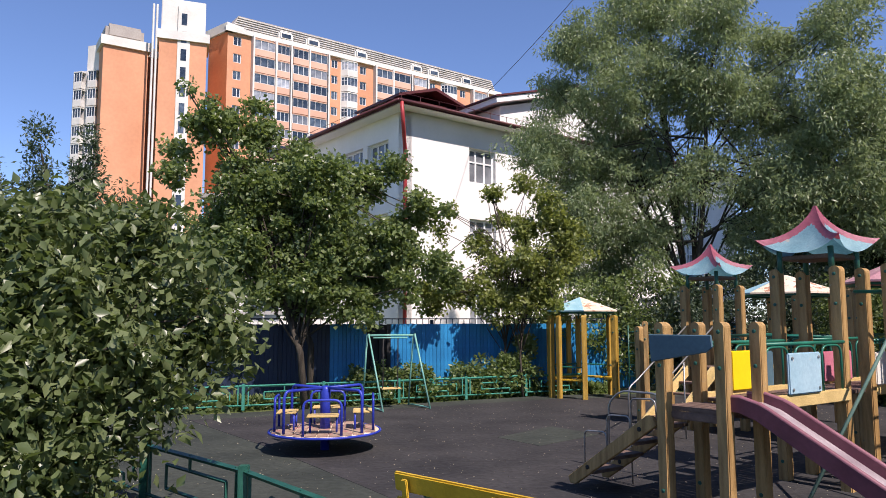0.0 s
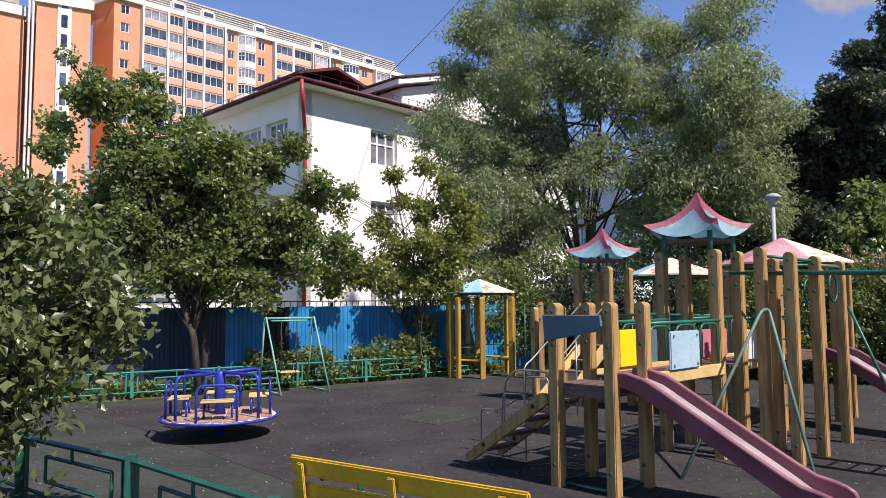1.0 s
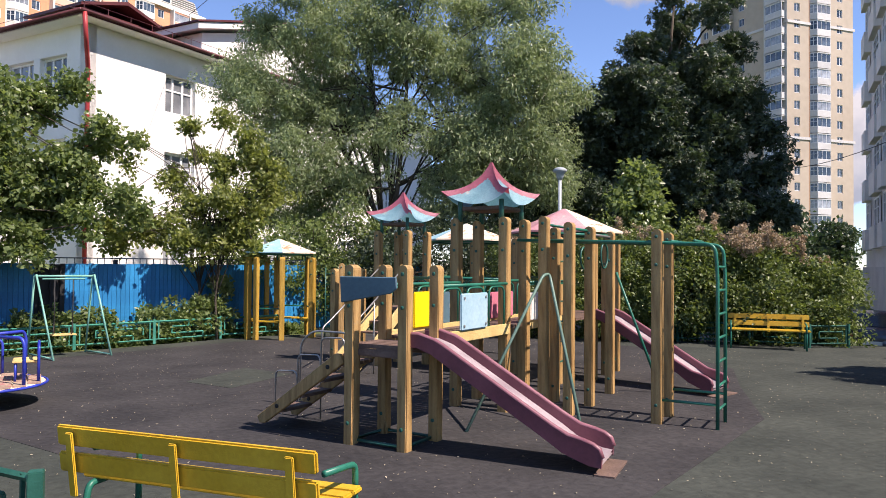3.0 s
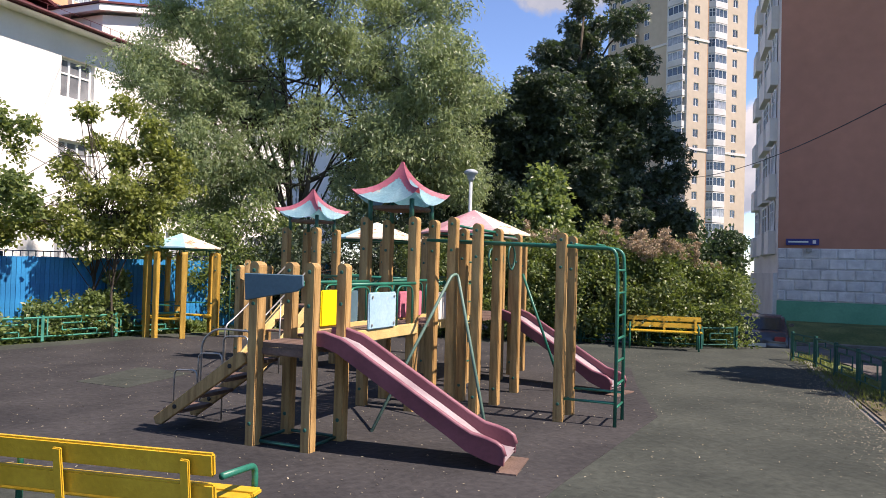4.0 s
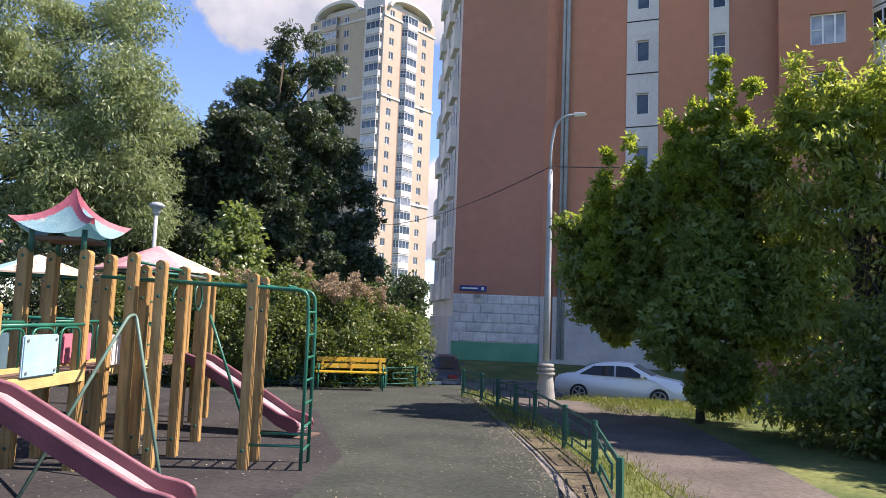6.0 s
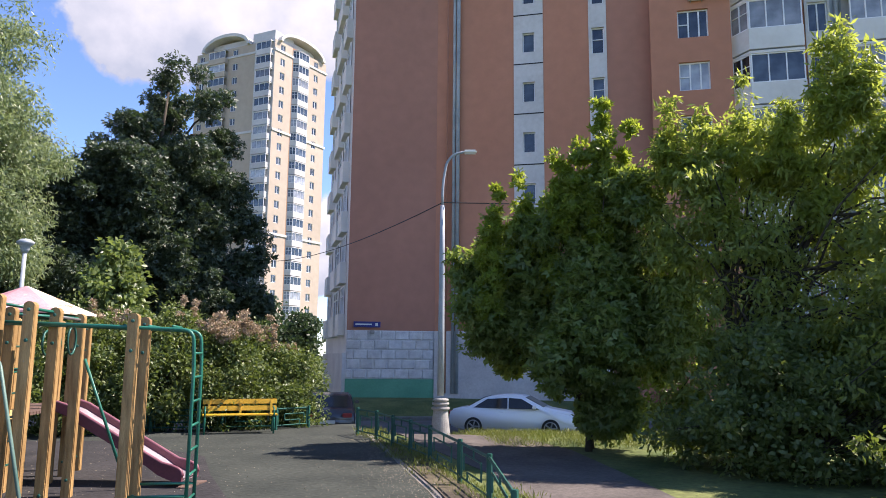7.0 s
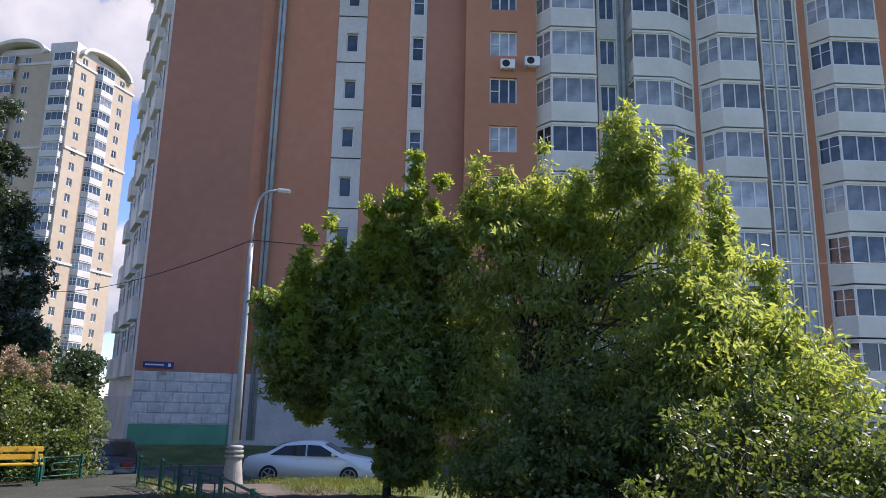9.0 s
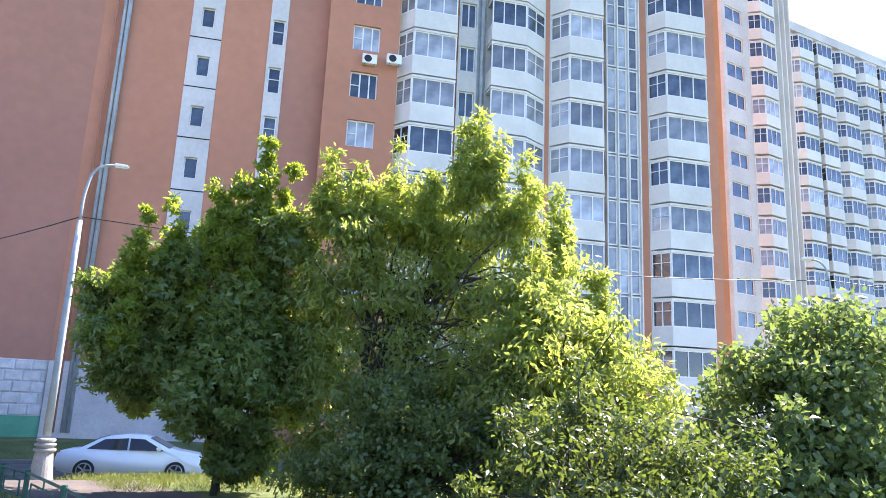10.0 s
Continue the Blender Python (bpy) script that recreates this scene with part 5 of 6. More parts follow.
T(13.6, -1.8, 0, [(0, 0, 2.2, 1.6, 1.7, 1.7), (0, -0.8, 1.6, 1.4, 1.6, 1.3), (0.4, 0.2, 3.5, 0.9, 0.9, 1.1)], 380, 80, 0.15, 0.36, "leaf_ash", "low spreading light green maple shoots", 43, (0.06, 0.03), clump_r=0.36, limbs=24, stems=3, droop=1.0, ragged=0.25,
  extra=(spire(-0.3, 0.2, 3.6, 1.2, 0.5) + spire(-0.4, -0.9, 2.6, 1.0, 0.5) + spire(-0.8, 0.6, 2.8, 1.0, 0.4), 110, 40, 0.16, 0.3, "leaf_ash_young", "young_growth", 0.16, 0.7))
T(8.2, -1.6, 0, [(0, 0, 0.9, 1.2, 1.2, 0.95), (0.2, -1.0, 0.8, 1.2, 1.0, 0.9), (0.2, 0.5, 1.3, 0.6, 0.6, 0.6)] + spire(0.1, 0.15, 1.7, 0.95, 0.2), 250, 80, 0.085, 0.5, "leaf_shrub", "green shrub with small glossy leaves by the path", 44, (0.03, 0.012), name="shrub", category="shrub", clump_r=0.26, stems=4, limbs=22, droop=0.4, ragged=0.22)
T(10.6, -4.9, 0, [(0, 0, 1.5, 1.5, 1.4, 1.5), (0.2, -0.6, 2.6, 1.0, 1.0, 1.0), (0, 0.3, 0.8, 1.5, 1.4, 0.8)], 320, 90, 0.115, 0.75, "leaf_linden", "leafy green bush beyond the path", 45, (0.05, 0.02), name="bush", category="bush", clump_r=0.36, stems=3, limbs=20)
# big bush at the green railing
T(-3.45, 5.5, 0, [(-0.1, 0, 1.3, 1.1, 0.9, 1.2), (-0.6, 0.1, 2.05, 1.1, 0.9, 0.7), (0.42, 0.1, 1.7, 0.62, 0.6, 0.7), (-0.3, -0.2, 0.7, 1.0, 0.8, 0.7), (-1.2, 0.2, 1.4, 1.0, 0.9, 1.2), (1.0, 0.6, 2.2, 0.3, 0.3, 0.35), (1.15, 0.8, 1.8, 0.3, 0.3, 0.3), (1.1, 0.5, 1.4, 0.3, 0.3, 0.35), (0.7, 0.6, 2.5, 0.3, 0.3, 0.3), (0.2, 0.2, 2.55, 0.4, 0.4, 0.3), (-0.5, 0.1, 2.6, 0.5, 0.4, 0.3)], 760, 62, 0.10, 0.58, "leaf_near", "large leafy bush leaning over the green railing", 51, (0.035, 0.012),
  name="bush", category="bush", clump_r=0.3, stems=5, limbs=30, droop=0.35, flat=0.6)
# beyond the fence on the west
T(-13.5, 24.0, 0, [(0, 0, 3.2, 2.4, 2.2, 2.4)] + spire(-0.9, 0, 4.6, 4.8, 1.0, 6) + spire(0.8, 0, 4.4, 4.8, 1.0, 6) + spire(-2.4, 0, 4.0, 3.6, 1.0, 5) + spire(2.0, 0, 4.0, 2.8, 0.8, 4), 520, 70, 0.16, 0.4, "leaf_far", "feathery grey-green tree beyond the fence", 52, (0.15, 0.05), clump_r=0.5)
T(-9.2, 21.5, 0, [(0, 0, 2.6, 2.2, 1.6, 2.0), (1.4, 0, 3.2, 1.4, 1.2, 1.7), (-2.0, 0, 2.4, 1.6, 1.4, 1.8)], 420, 90, 0.12, 0.75, "leaf_linden", "green trees behind the dark fence", 53, (0.1, 0.04), clump_r=0.42)
for i, (x, y, h) in enumerate([(60, 62, 9), (66, 55, 7), (-30, 60, 9), (-45, 70, 10), (25, 48, 9), (36, 42, 8), (46, 44, 7.5), (-60, 50, 9)]):
    T(x, y, level(x, y) - 0.1, [(0, 0, h * 0.5, h * 0.4, h * 0.4, h * 0.42), (1, 0, h * 0.75, h * 0.25, h * 0.25, h * 0.28)], 200, 40, 0.42, 0.7, "leaf_far", "distant green tree between the blocks", 60 + i, (0.2, 0.08), clump_r=0.9, limbs=14, group="distant trees")


# ---- play equipment ----
S = pose(2.34, 7.18, 0, 0, 0, -53.13)
play = thing("play_tower", S, "weathered yellow wooden climbing tower with pagoda roofs and pink slides", "playground tower")
POSTS = {}


def post(parent, p, q, h, w=0.115, turn=0.0, bolts=True, paint="wood"):
    """A square timber post with a rounded head and bolt heads."""
    key = (round(h, 2), w, paint)
    if key not in POSTS:
        bm = bmesh.new()
        o = [(-w / 2, 0), (w / 2, 0), (w / 2, h - w * 0.5)] + [(w / 2 * math.cos(a), h - w * 0.5 + w * 0.5 * math.sin(a)) for a in [math.pi * i / 8 for i in range(1, 8)]] + [(-w / 2, h - w * 0.5)]
        prism(bm, o, -w / 2, w / 2)
        bmesh.ops.bevel(bm, geom=[e for e in bm.edges if abs((e.verts[0].co - e.verts[1].co).z) > h * 0.5], offset=0.012, segments=2, affect="EDGES")
        me = bpy.data.meshes.new("post")
        bm.to_mesh(me)
        bm.free()
        me.materials.append(M[paint])
        bm = bmesh.new()
        lathe(bm, [(0.02, 0), (0.02, 0.008), (0.012, 0.014)], 10)
        be = bpy.data.meshes.new("bolt")
        bm.to_mesh(be)
        bm.free()
        be.materials.append(M["green_dark"])
        POSTS[key] = (me, be)
    me, be = POSTS[key]
    ob = new("post", me)
    ob.parent = parent
    ob.matrix_local = pose(p, q, 0, 0, 0, turn)
    if bolts:
        for z in (h - 0.09, h - 0.42, 0.22):
            b = new("bolt", be)
            b.parent = ob
            b.matrix_local = pose(0, -w / 2, z, 90)
    return ob


def bar(parent, pts, r, material, name="rail", seg=8, corner=0.0, closed=False):
    bm = bmesh.new()
    tube(bm, arc(pts, corner) if corner else pts, r, seg, closed)
    return part(name, bm, M[material], parent, smooth=True)


def board(parent, p0, q0, p1, q1, z0, z1, material, name="panel", th=0.025, bevel=0.012):
    ob = part(name, boxed(0, math.hypot(p1 - p0, q1 - q0), -th / 2, th / 2, z0, z1, bevel=bevel), M[material], parent)
    ob.matrix_local = plan((p0, q0), (p1, q1))
    return ob


def slide(parent, p0, q0, p1, q1, z0, label):
    """A chute with two flared side boards and a worn bed; runs along x of its own."""
    L = math.hypot(p1 - p0, q1 - q0)
    sub = plan((p0, q0), (p1, q1))
    bed = [(-0.02, z0 + 0.02), (0.14, z0 + 0.015), (0.3, z0 - 0.04)]
    k = 10
    for i in range(k + 1):
        t = i / k
        bed.append((0.36 + (L - 0.85) * t, z0 - 0.075 - (z0 - 0.40) * t))
    bed += [(L - 0.34, 0.225), (L - 0.20, 0.17), (L - 0.10, 0.135), (L - 0.03, 0.128), (L, 0.125)]
    up = [0.06, 0.075, 0.08] + [0.08] * (k + 1) + [0.10, 0.125, 0.13, 0.10, 0.03]
    slope = [(bed[min(i + 1, len(bed) - 1)][1] - bed[max(i - 1, 0)][1]) / (bed[min(i + 1, len(bed) - 1)][0] - bed[max(i - 1, 0)][0]) for i in range(len(bed))]
    top = [(x + (-s) * u * 0.55, z + u) for (x, z), u, s in zip(bed, up, slope)]
    low = [(x - (-s) * 0.03, z - 0.055) for (x, z), s in zip(bed, slope)]
    W = 0.25
    for y in (-W, W):
        bm = bmesh.new()
        for y0, y1 in ((y - 0.022, y + 0.022),):
            a = [[bm.verts.new((x, yy, z)) for yy in (y0, y1)] for x, z in low]
            b = [[bm.verts.new((x, yy, z)) for yy in (y0 - 0.004, y1 + 0.004)] for x, z in top]
            n = len(a)
            for i in range(n - 1):
                bm.faces.new((a[i][0], a[i + 1][0], b[i + 1][0], b[i][0]))
                bm.faces.new((a[i + 1][1], a[i][1], b[i][1], b[i + 1][1]))
                bm.faces.new((b[i][0], b[i + 1][0], b[i + 1][1], b[i][1]))
                bm.faces.new((a[i + 1][0], a[i][0], a[i][1], a[i + 1][1]))
            bm.faces.new((a[0][0], b[0][0], b[0][1], a[0][1]))
            bm.faces.new((a[-1][1], b[-1][1], b[-1][0], a[-1][0]))
        bmesh.ops.recalc_face_normals(bm, faces=bm.faces[:])
        o = part("slide_side", bm, M["slide_red"], parent, label)
        o.matrix_local = sub
        bm = bmesh.new()
        tube(bm, [(x, y, z) for x, z in top], 0.027, 6)
        r = part("slide_lip", bm, M["slide_lip"], o, smooth=True)
    bm = bmesh.new()
    rows = [[bm.verts.new((x, y, z)) for y in (-W, 0, W)] for x, z in bed]
    under = [[bm.verts.new((x, y, z - 0.03)) for y in (-W, 0, W)] for x, z in bed]
    for a, b, c, d in zip(rows, rows[1:], under, under[1:]):
        for j in range(2):
            bm.faces.new((a[j], b[j], b[j + 1], a[j + 1]))
            bm.faces.new((c[j + 1], d[j + 1], d[j], c[j]))
    o = part("slide_bed", bm, M["slide_bed"], parent, smooth=True)
    o.matrix_local = sub
    bm = bmesh.new()
    box(bm, L - 0.06, L + 0.12, -0.3, 0.3, 0.0, 0.02)
    o = part("slide_foot", bm, M["deck"], parent)
    o.matrix_local = sub


def pagoda(parent, p, q, z, half, rise):
    """Four curved facets with upturned corners: blue fields with pink borders."""
    for s in range(4):
        bm = bmesh.new()
        N, K = 40, 30
        grid = []
        for j in range(K + 1):
            v = j / K
            wv = half * (0.035 + 0.965 * (1 - v) ** 1.15) + 0.07 * (1 - v) ** 2
            zz = rise * (0.42 * v + 0.58 * v ** 2.0)
            out = half * (0.035 + 0.965 * (1 - v) ** 1.15)
            grid.append([bm.verts.new((wv * (2 * i / N - 1), -out - 0.07 * abs(2 * i / N - 1) ** 3 * (1 - v) ** 2, zz + 0.18 * abs(2 * i / N - 1) ** 2.2 * (1 - v) ** 1.3)) for i in range(N + 1)])
        for j in range(K):
            for i in range(N):
                u, v = (2 * (i + 0.5) / N - 1), (j + 0.5) / K
                f = bm.faces.new((grid[j][i], grid[j][i + 1], grid[j + 1][i + 1], grid[j + 1][i]))
                f.material_index = 0 if abs(u / 0.80) ** 2.4 + (v / 0.72) ** 2.4 < 1 else 1
        geom = bmesh.ops.solidify(bm, geom=bm.faces[:], thickness=0.02)
        o = part("roof_facet", bm, [M["roof_blue"], M["pink"]], parent, "curved facet, blue with a pink border")
        o.matrix_local = pose(p, q, z, 0, 0, 90 * s)


def hex_roof(parent, p, q, z, rad, rise, colours, turn=0.0):
    for s in range(6):
        a0, a1 = radians(60 * s + turn), radians(60 * s + 60 + turn)
        bm = bmesh.new()
        pts = [(rad * math.cos(a0), rad * math.sin(a0), 0), (rad * math.cos(a1), rad * math.sin(a1), 0), (0.02 * math.cos(a1), 0.02 * math.sin(a1), rise), (0.02 * math.cos(a0), 0.02 * math.sin(a0), rise)]
        t = [bm.verts.new(c) for c in pts]
        b = [bm.verts.new((c[0], c[1], c[2] - 0.03)) for c in pts]
        bm.faces.new(t), bm.faces.new(b[::-1])
        for i in range(4):
            bm.faces.new((t[i], b[i], b[(i + 1) % 4], t[(i + 1) % 4]))
        bmesh.ops.recalc_face_normals(bm, faces=bm.faces[:])
        o = part("roof_facet", bm, M[colours[s]], parent)
        o.matrix_local = pose(p, q, z)
    ring = [(p + rad * 0.9 * math.cos(radians(60 * s + turn)), q + rad * 0.9 * math.sin(radians(60 * s + turn)), z - 0.05) for s in range(6)]
    bar(parent, ring, 0.02, "green_paint", "roof_ring", 6, 0, True)


def hoops(parent, p0, q0, p1, q1, z0, z1, n):
    """A row of green bent hoops under a hand rail."""
    bar(parent, [(p0, q0, z1 + 0.03), (p1, q1, z1 + 0.03)], 0.02, "green_paint", "hand_rail")
    for i in range(n):
        t0, t1 = (i + 0.12) / n, (i + 0.88) / n
        a = (p0 + (p1 - p0) * t0, q0 + (q1 - q0) * t0)
        b = (p0 + (p1 - p0) * t1, q0 + (q1 - q0) * t1)
        bar(parent, [(*a, z0), (*a, z1), (*b, z1), (*b, z0)], 0.013, "green_paint", "hoop", 6, 0.12)


# low platform with the slide and the stairs
for p, q in ((-0.32, -0.31), (0.31, -0.27), (0.33, 0.28), (-0.32, 0.27)):
    post(play, p, q, 1.83)
post(play, -0.42, -0.16, 1.82)
for i in range(5):
    part("deck_board", boxed(-0.36, 0.36, -0.27 + i * 0.11, -0.165 + i * 0.11, 0.98, 1.02, bevel=0.005), M["deck"], play)
board(play, -0.32, -0.27, 0.31, -0.27, 0.90, 0.98, "deck", "deck_beam")
board(play, -0.32, 0.27, 0.31, 0.27, 0.90, 0.98, "deck", "deck_beam")
bm = bmesh.new()
prism(bm, [(-0.40, 1.44), (-0.42, 1.71), (0.28, 1.71), (0.29, 1.60), (0.22, 1.55)], -0.40, -0.375)
bmesh.ops.bevel(bm, geom=bm.edges[:], offset=0.008, segments=1, affect="EDGES")
part("flag_board", bm, M["board_navy"], play, "dark blue wing-shaped board with scribbles")
bar(play, [(-0.32, -0.27, 0.04), (0.31, -0.27, 0.04), (0.31, 0.27, 0.04), (-0.32, 0.27, 0.04)], 0.018, "green_dark", "ground_frame", 6, 0, True)
slide(play, 0.27, 0.0, 2.2, 0.22, 1.06, "dull pink moulded slide side board")
# stairs
for q in (-0.27, 0.25):
    bm = bmesh.new()
    prism(bm, [(-0.49, 0.90), (-0.44, 0.81), (-1.55, 0.06), (-1.63, 0.06), (-1.66, 0.13), (-0.56, 0.90)], q - 0.025, q + 0.025)
    bmesh.ops.bevel(bm, geom=bm.edges[:], offset=0.008, segments=1, affect="EDGES")
    part("stringer", bm, M["wood"], play)
    for t in (0.18, 0.8):
        bm = bmesh.new()
        lathe(bm, [(0.024, 0), (0.024, 0.01), (0.014, 0.016)], 10)
        b = part("bolt", bm, M["dark"], play)
        b.matrix_local = pose(-0.44 - 1.15 * t, q - 0.025, 0.895 - 0.78 * t, 90)
for i in range(4):
    x, z = -0.55 - i * 0.29, 0.80 - i * 0.19
    part("tread", boxed(x - 0.15, x + 0.11, -0.25, 0.23, z - 0.035, z, bevel=0.005), M["deck"], play)
for q in (0.40,):
    for k in range(3):
        p, h = -2.05 + k * 0.36, 0.52 + k * 0.22
        bar(play, [(p, q, 0.0), (p, q, h), (p + 0.34, q, h + 0.02), (p + 0.36, q, h - 0.22)], 0.010, "steel", "hand_rail", 8, 0.07)
# bridge from the low platform to the first tower
for p in (-0.33, 0.33):
    part("bridge_beam", boxed(p - 0.03, p + 0.03, 0.33, 2.0, 0.98, 1.11, bevel=0.008), M["wood_h"], play)
for i in range(15):
    part("deck_board", boxed(-0.34, 0.34, 0.34 + i * 0.111, 0.44 + i * 0.111, 1.03, 1.06), M["deck"], play)
hoops(play, 0.33, 0.33, 0.33, 1.95, 1.08, 1.58, 3)
hoops(play, -0.33, 0.33, -0.33, 1.95, 1.08, 1.58, 3)
board(play, 0.37, 0.72, 0.37, 1.35, 1.11, 1.52, "board_blue", "panel", 0.03)
for q in (0.78, 1.29):
    for z in (1.16, 1.47):
        bm = bmesh.new()
        lathe(bm, [(0.016, 0), (0.016, 0.01), (0.008, 0.014)], 8)
        b = part("bolt", bm, M["steel"], play)
        b.matrix_local = pose(0.385, q, z, 90, 0, 90)
board(play, -0.285, 0.78, -0.285, 1.36, 1.10, 1.52, "yellow_bright", "panel", 0.03)
board(play, -0.36, 1.45, -0.36, 1.72, 1.10, 1.5, "board_navy", "panel", 0.03)
board(play, -0.36, 2.85, -0.36, 3.58, 1.09, 1.46, "pink", "panel", 0.03)
# first tower
for p, q in ((-0.43, 2.02), (-0.43, 2.62), (0.27, 2.02), (0.27, 2.62)):
    post(play, p, q, 2.45, 0.125)
for i in range(6):
    part("deck_board", boxed(-0.4, 0.26, 2.03 + i * 0.1, 2.12 + i * 0.1, 1.03, 1.07), M["deck"], play)
pagoda(play, -0.08, 2.32, 2.62, 0.42, 0.58)
for dp in (-0.3, 0.3):
    for dq in (-0.3, 0.3):
        bar(play, [(-0.08 + dp, 2.32 + dq, 2.40), (-0.08 + dp, 2.32 + dq, 2.68)], 0.032, "green_dark", "roof_post", 8)
part("roof_frame", boxed(-0.38, 0.22, 2.02, 2.62, 2.55, 2.60, bevel=0.01), M["deck"], play)
# walkway on to the pink-roofed platform
for p in (-0.4, 0.25):
    part("bridge_beam", boxed(p - 0.03, p + 0.03, 2.65, 4.35, 0.98, 1.10, bevel=0.008), M["wood_h"], play)
for i in range(15):
    part("deck_board", boxed(-0.42, 0.26, 2.68 + i * 0.111, 2.78 + i * 0.111, 1.03, 1.06), M["deck"], play)
hoops(play, -0.4, 2.68, -0.4, 4.3, 1.08, 1.58, 3)
hoops(play, 0.26, 2.68, 0.26, 4.3, 1.08, 1.58, 3)
board(play, 0.3, 2.74, 0.3, 3.05, 1.10, 1.48, "board_white", "panel", 0.03)
board(play, 0.3, 3.055, 0.3, 3.13, 1.10, 1.48, "pink", "panel", 0.03)
# monkey bars
for p, q, h in ((0.70, 2.27, 2.46), (1.04, 2.26, 2.38), (1.05, 2.98, 2.36), (0.98, 4.04, 2.34), (2.08, 2.40, 2.28), (2.09, 2.87, 2.26), (0.55, 3.0, 2.36)):
    post(play, p, q, h, 0.12)
for q in (2.40, 2.88):
    bar(play, [(0.27, q, 2.17), (2.10, q, 2.12), (2.73, q, 2.10), (2.75, q + 0.02, 1.7), (2.75, q + 0.02, 0.0)], 0.021, "green_paint", "monkey_bar", 8, 0.12)
    bar(play, [(2.1, q, 0.28 if q < 2.6 else 0.34), (2.75, q + 0.02, 0.28 if q < 2.6 else 0.34)], 0.016, "green_paint", "brace_bar", 8)
for i in range(7):
    bar(play, [(2.75, 2.42, 0.22 + i * 0.27), (2.75, 2.90, 0.22 + i * 0.27)], 0.015, "green_paint", "rung", 8)
for i in range(6):
    bar(play, [(1.2 + i * 0.26, 2.40, 2.14), (1.2 + i * 0.26, 2.88, 2.14)], 0.015, "green_paint", "rung", 8)
bar(play, [(0.70, 2.27, 2.36), (1.05, 2.98, 2.30)], 0.018, "green_paint", "tie_bar")
bar(play, [(1.04, 2.98, 2.26), (0.98, 4.04, 2.26)], 0.018, "steel", "tie_bar")
bar(play, [(0.55, 3.0, 2.28), (0.98, 4.04, 2.28)], 0.018, "green_paint", "tie_bar")
# bent tube leaning on the tall post
bar(play, [(0.42, 0.78, 0.0), (0.78, 2.05, 1.72), (0.80, 2.20, 1.74), (1.52, 1.42, 0.0)], 0.019, "tube_grey", "climbing_arch", 10, 0.16)
bar(play, [(1.05, 4.1, 1.75), (1.6, 4.5, 0.0)], 0.02, "green_paint", "climbing_pole", 8)
bar(play, [(0.9, 3.5, 1.75), (1.05, 3.0, 0.4)], 0.02, "green_dark", "climbing_pole", 8)
for i in range(3):
    bar(play, [(1.12 + 0.0 * i, 3.35 + 0.14 * math.cos(a), 1.98 + 0.17 * math.sin(a)) for a in [2 * math.pi * k / 16 for k in range(16)]] if i == 0 else
        [(0.98 - 0.12 * i, 3.6 + 0.13 * math.cos(a), 1.95 + 0.15 * math.sin(a)) for a in [2 * math.pi * k / 16 for k in range(16)]], 0.014, "green_dark", "ring", 6, 0, True)
# rope ladder side
for i in range(6):
    bar(play, [(0.5, 3.05, 0.5 + i * 0.28), (0.5, 3.55, 0.5 + i * 0.28)], 0.012, "green_dark", "rung", 6)
# pink-roofed platform and its slide
for p, q in ((0.03, 4.42), (-0.55, 4.32), (0.36, 5.1), (0.36, 6.3), (-0.95, 6.3), (-0.98, 5.0), (0.36, 5.72)):
    post(play, p, q, 2.3, 0.12)
for i in range(19):
    part("deck_board", boxed(-0.92, 0.34, 4.36 + i * 0.105, 4.455 + i * 0.105, 1.0, 1.04), M["deck"], play)
hex_roof(play, -0.3, 5.5, 2.42, 0.98, 0.40, ["roof_cream", "pink_pale", "pink_pale", "pink_pale", "pink_pale", "roof_cream"], 15)
hoops(play, -0.95, 5.0, -0.95, 6.28, 1.05, 1.6, 3)
slide(play, 0.36, 5.32, 2.36, 4.80, 1.04, "dull pink moulded slide side board")
# second pagoda tower
for p, q in ((-3.5, 4.5), (-2.86, 4.5), (-2.86, 5.14), (-3.5, 5.14)):
    post(play, p, q, 2.45, 0.125)
for i in range(7):
    part("deck_board", boxed(-3.5, -2.86, 4.48 + i * 0.1, 4.57 + i * 0.1, 1.03, 1.07), M["deck"], play)
pagoda(play, -3.18, 4.82, 2.62, 0.42, 0.55)
for dp in (-0.28, 0.28):
    for dq in (-0.28, 0.28):
        bar(play, [(-3.18 + dp, 4.82 + dq, 2.40), (-3.18 + dp, 4.82 + dq, 2.68)], 0.032, "green_dark", "roof_post", 8)
part("roof_frame", boxed(-3.48, -2.88, 4.52, 5.12, 2.55, 2.60, bevel=0.01), M["deck"], play)
# back walkway between the towers
for q in (4.55, 5.1):
    part("bridge_beam", boxed(-2.8, -0.98, q - 0.03, q + 0.03, 0.96, 1.08, bevel=0.008), M["wood_h"], play)
    hoops(play, -2.8, q, -1.0, q, 1.08, 1.58, 5)
for i in range(16):
    part("deck_board", boxed(-2.8 + i * 0.112, -2.7 + i * 0.112, 4.54, 5.1, 1.03, 1.06), M["deck"], play)
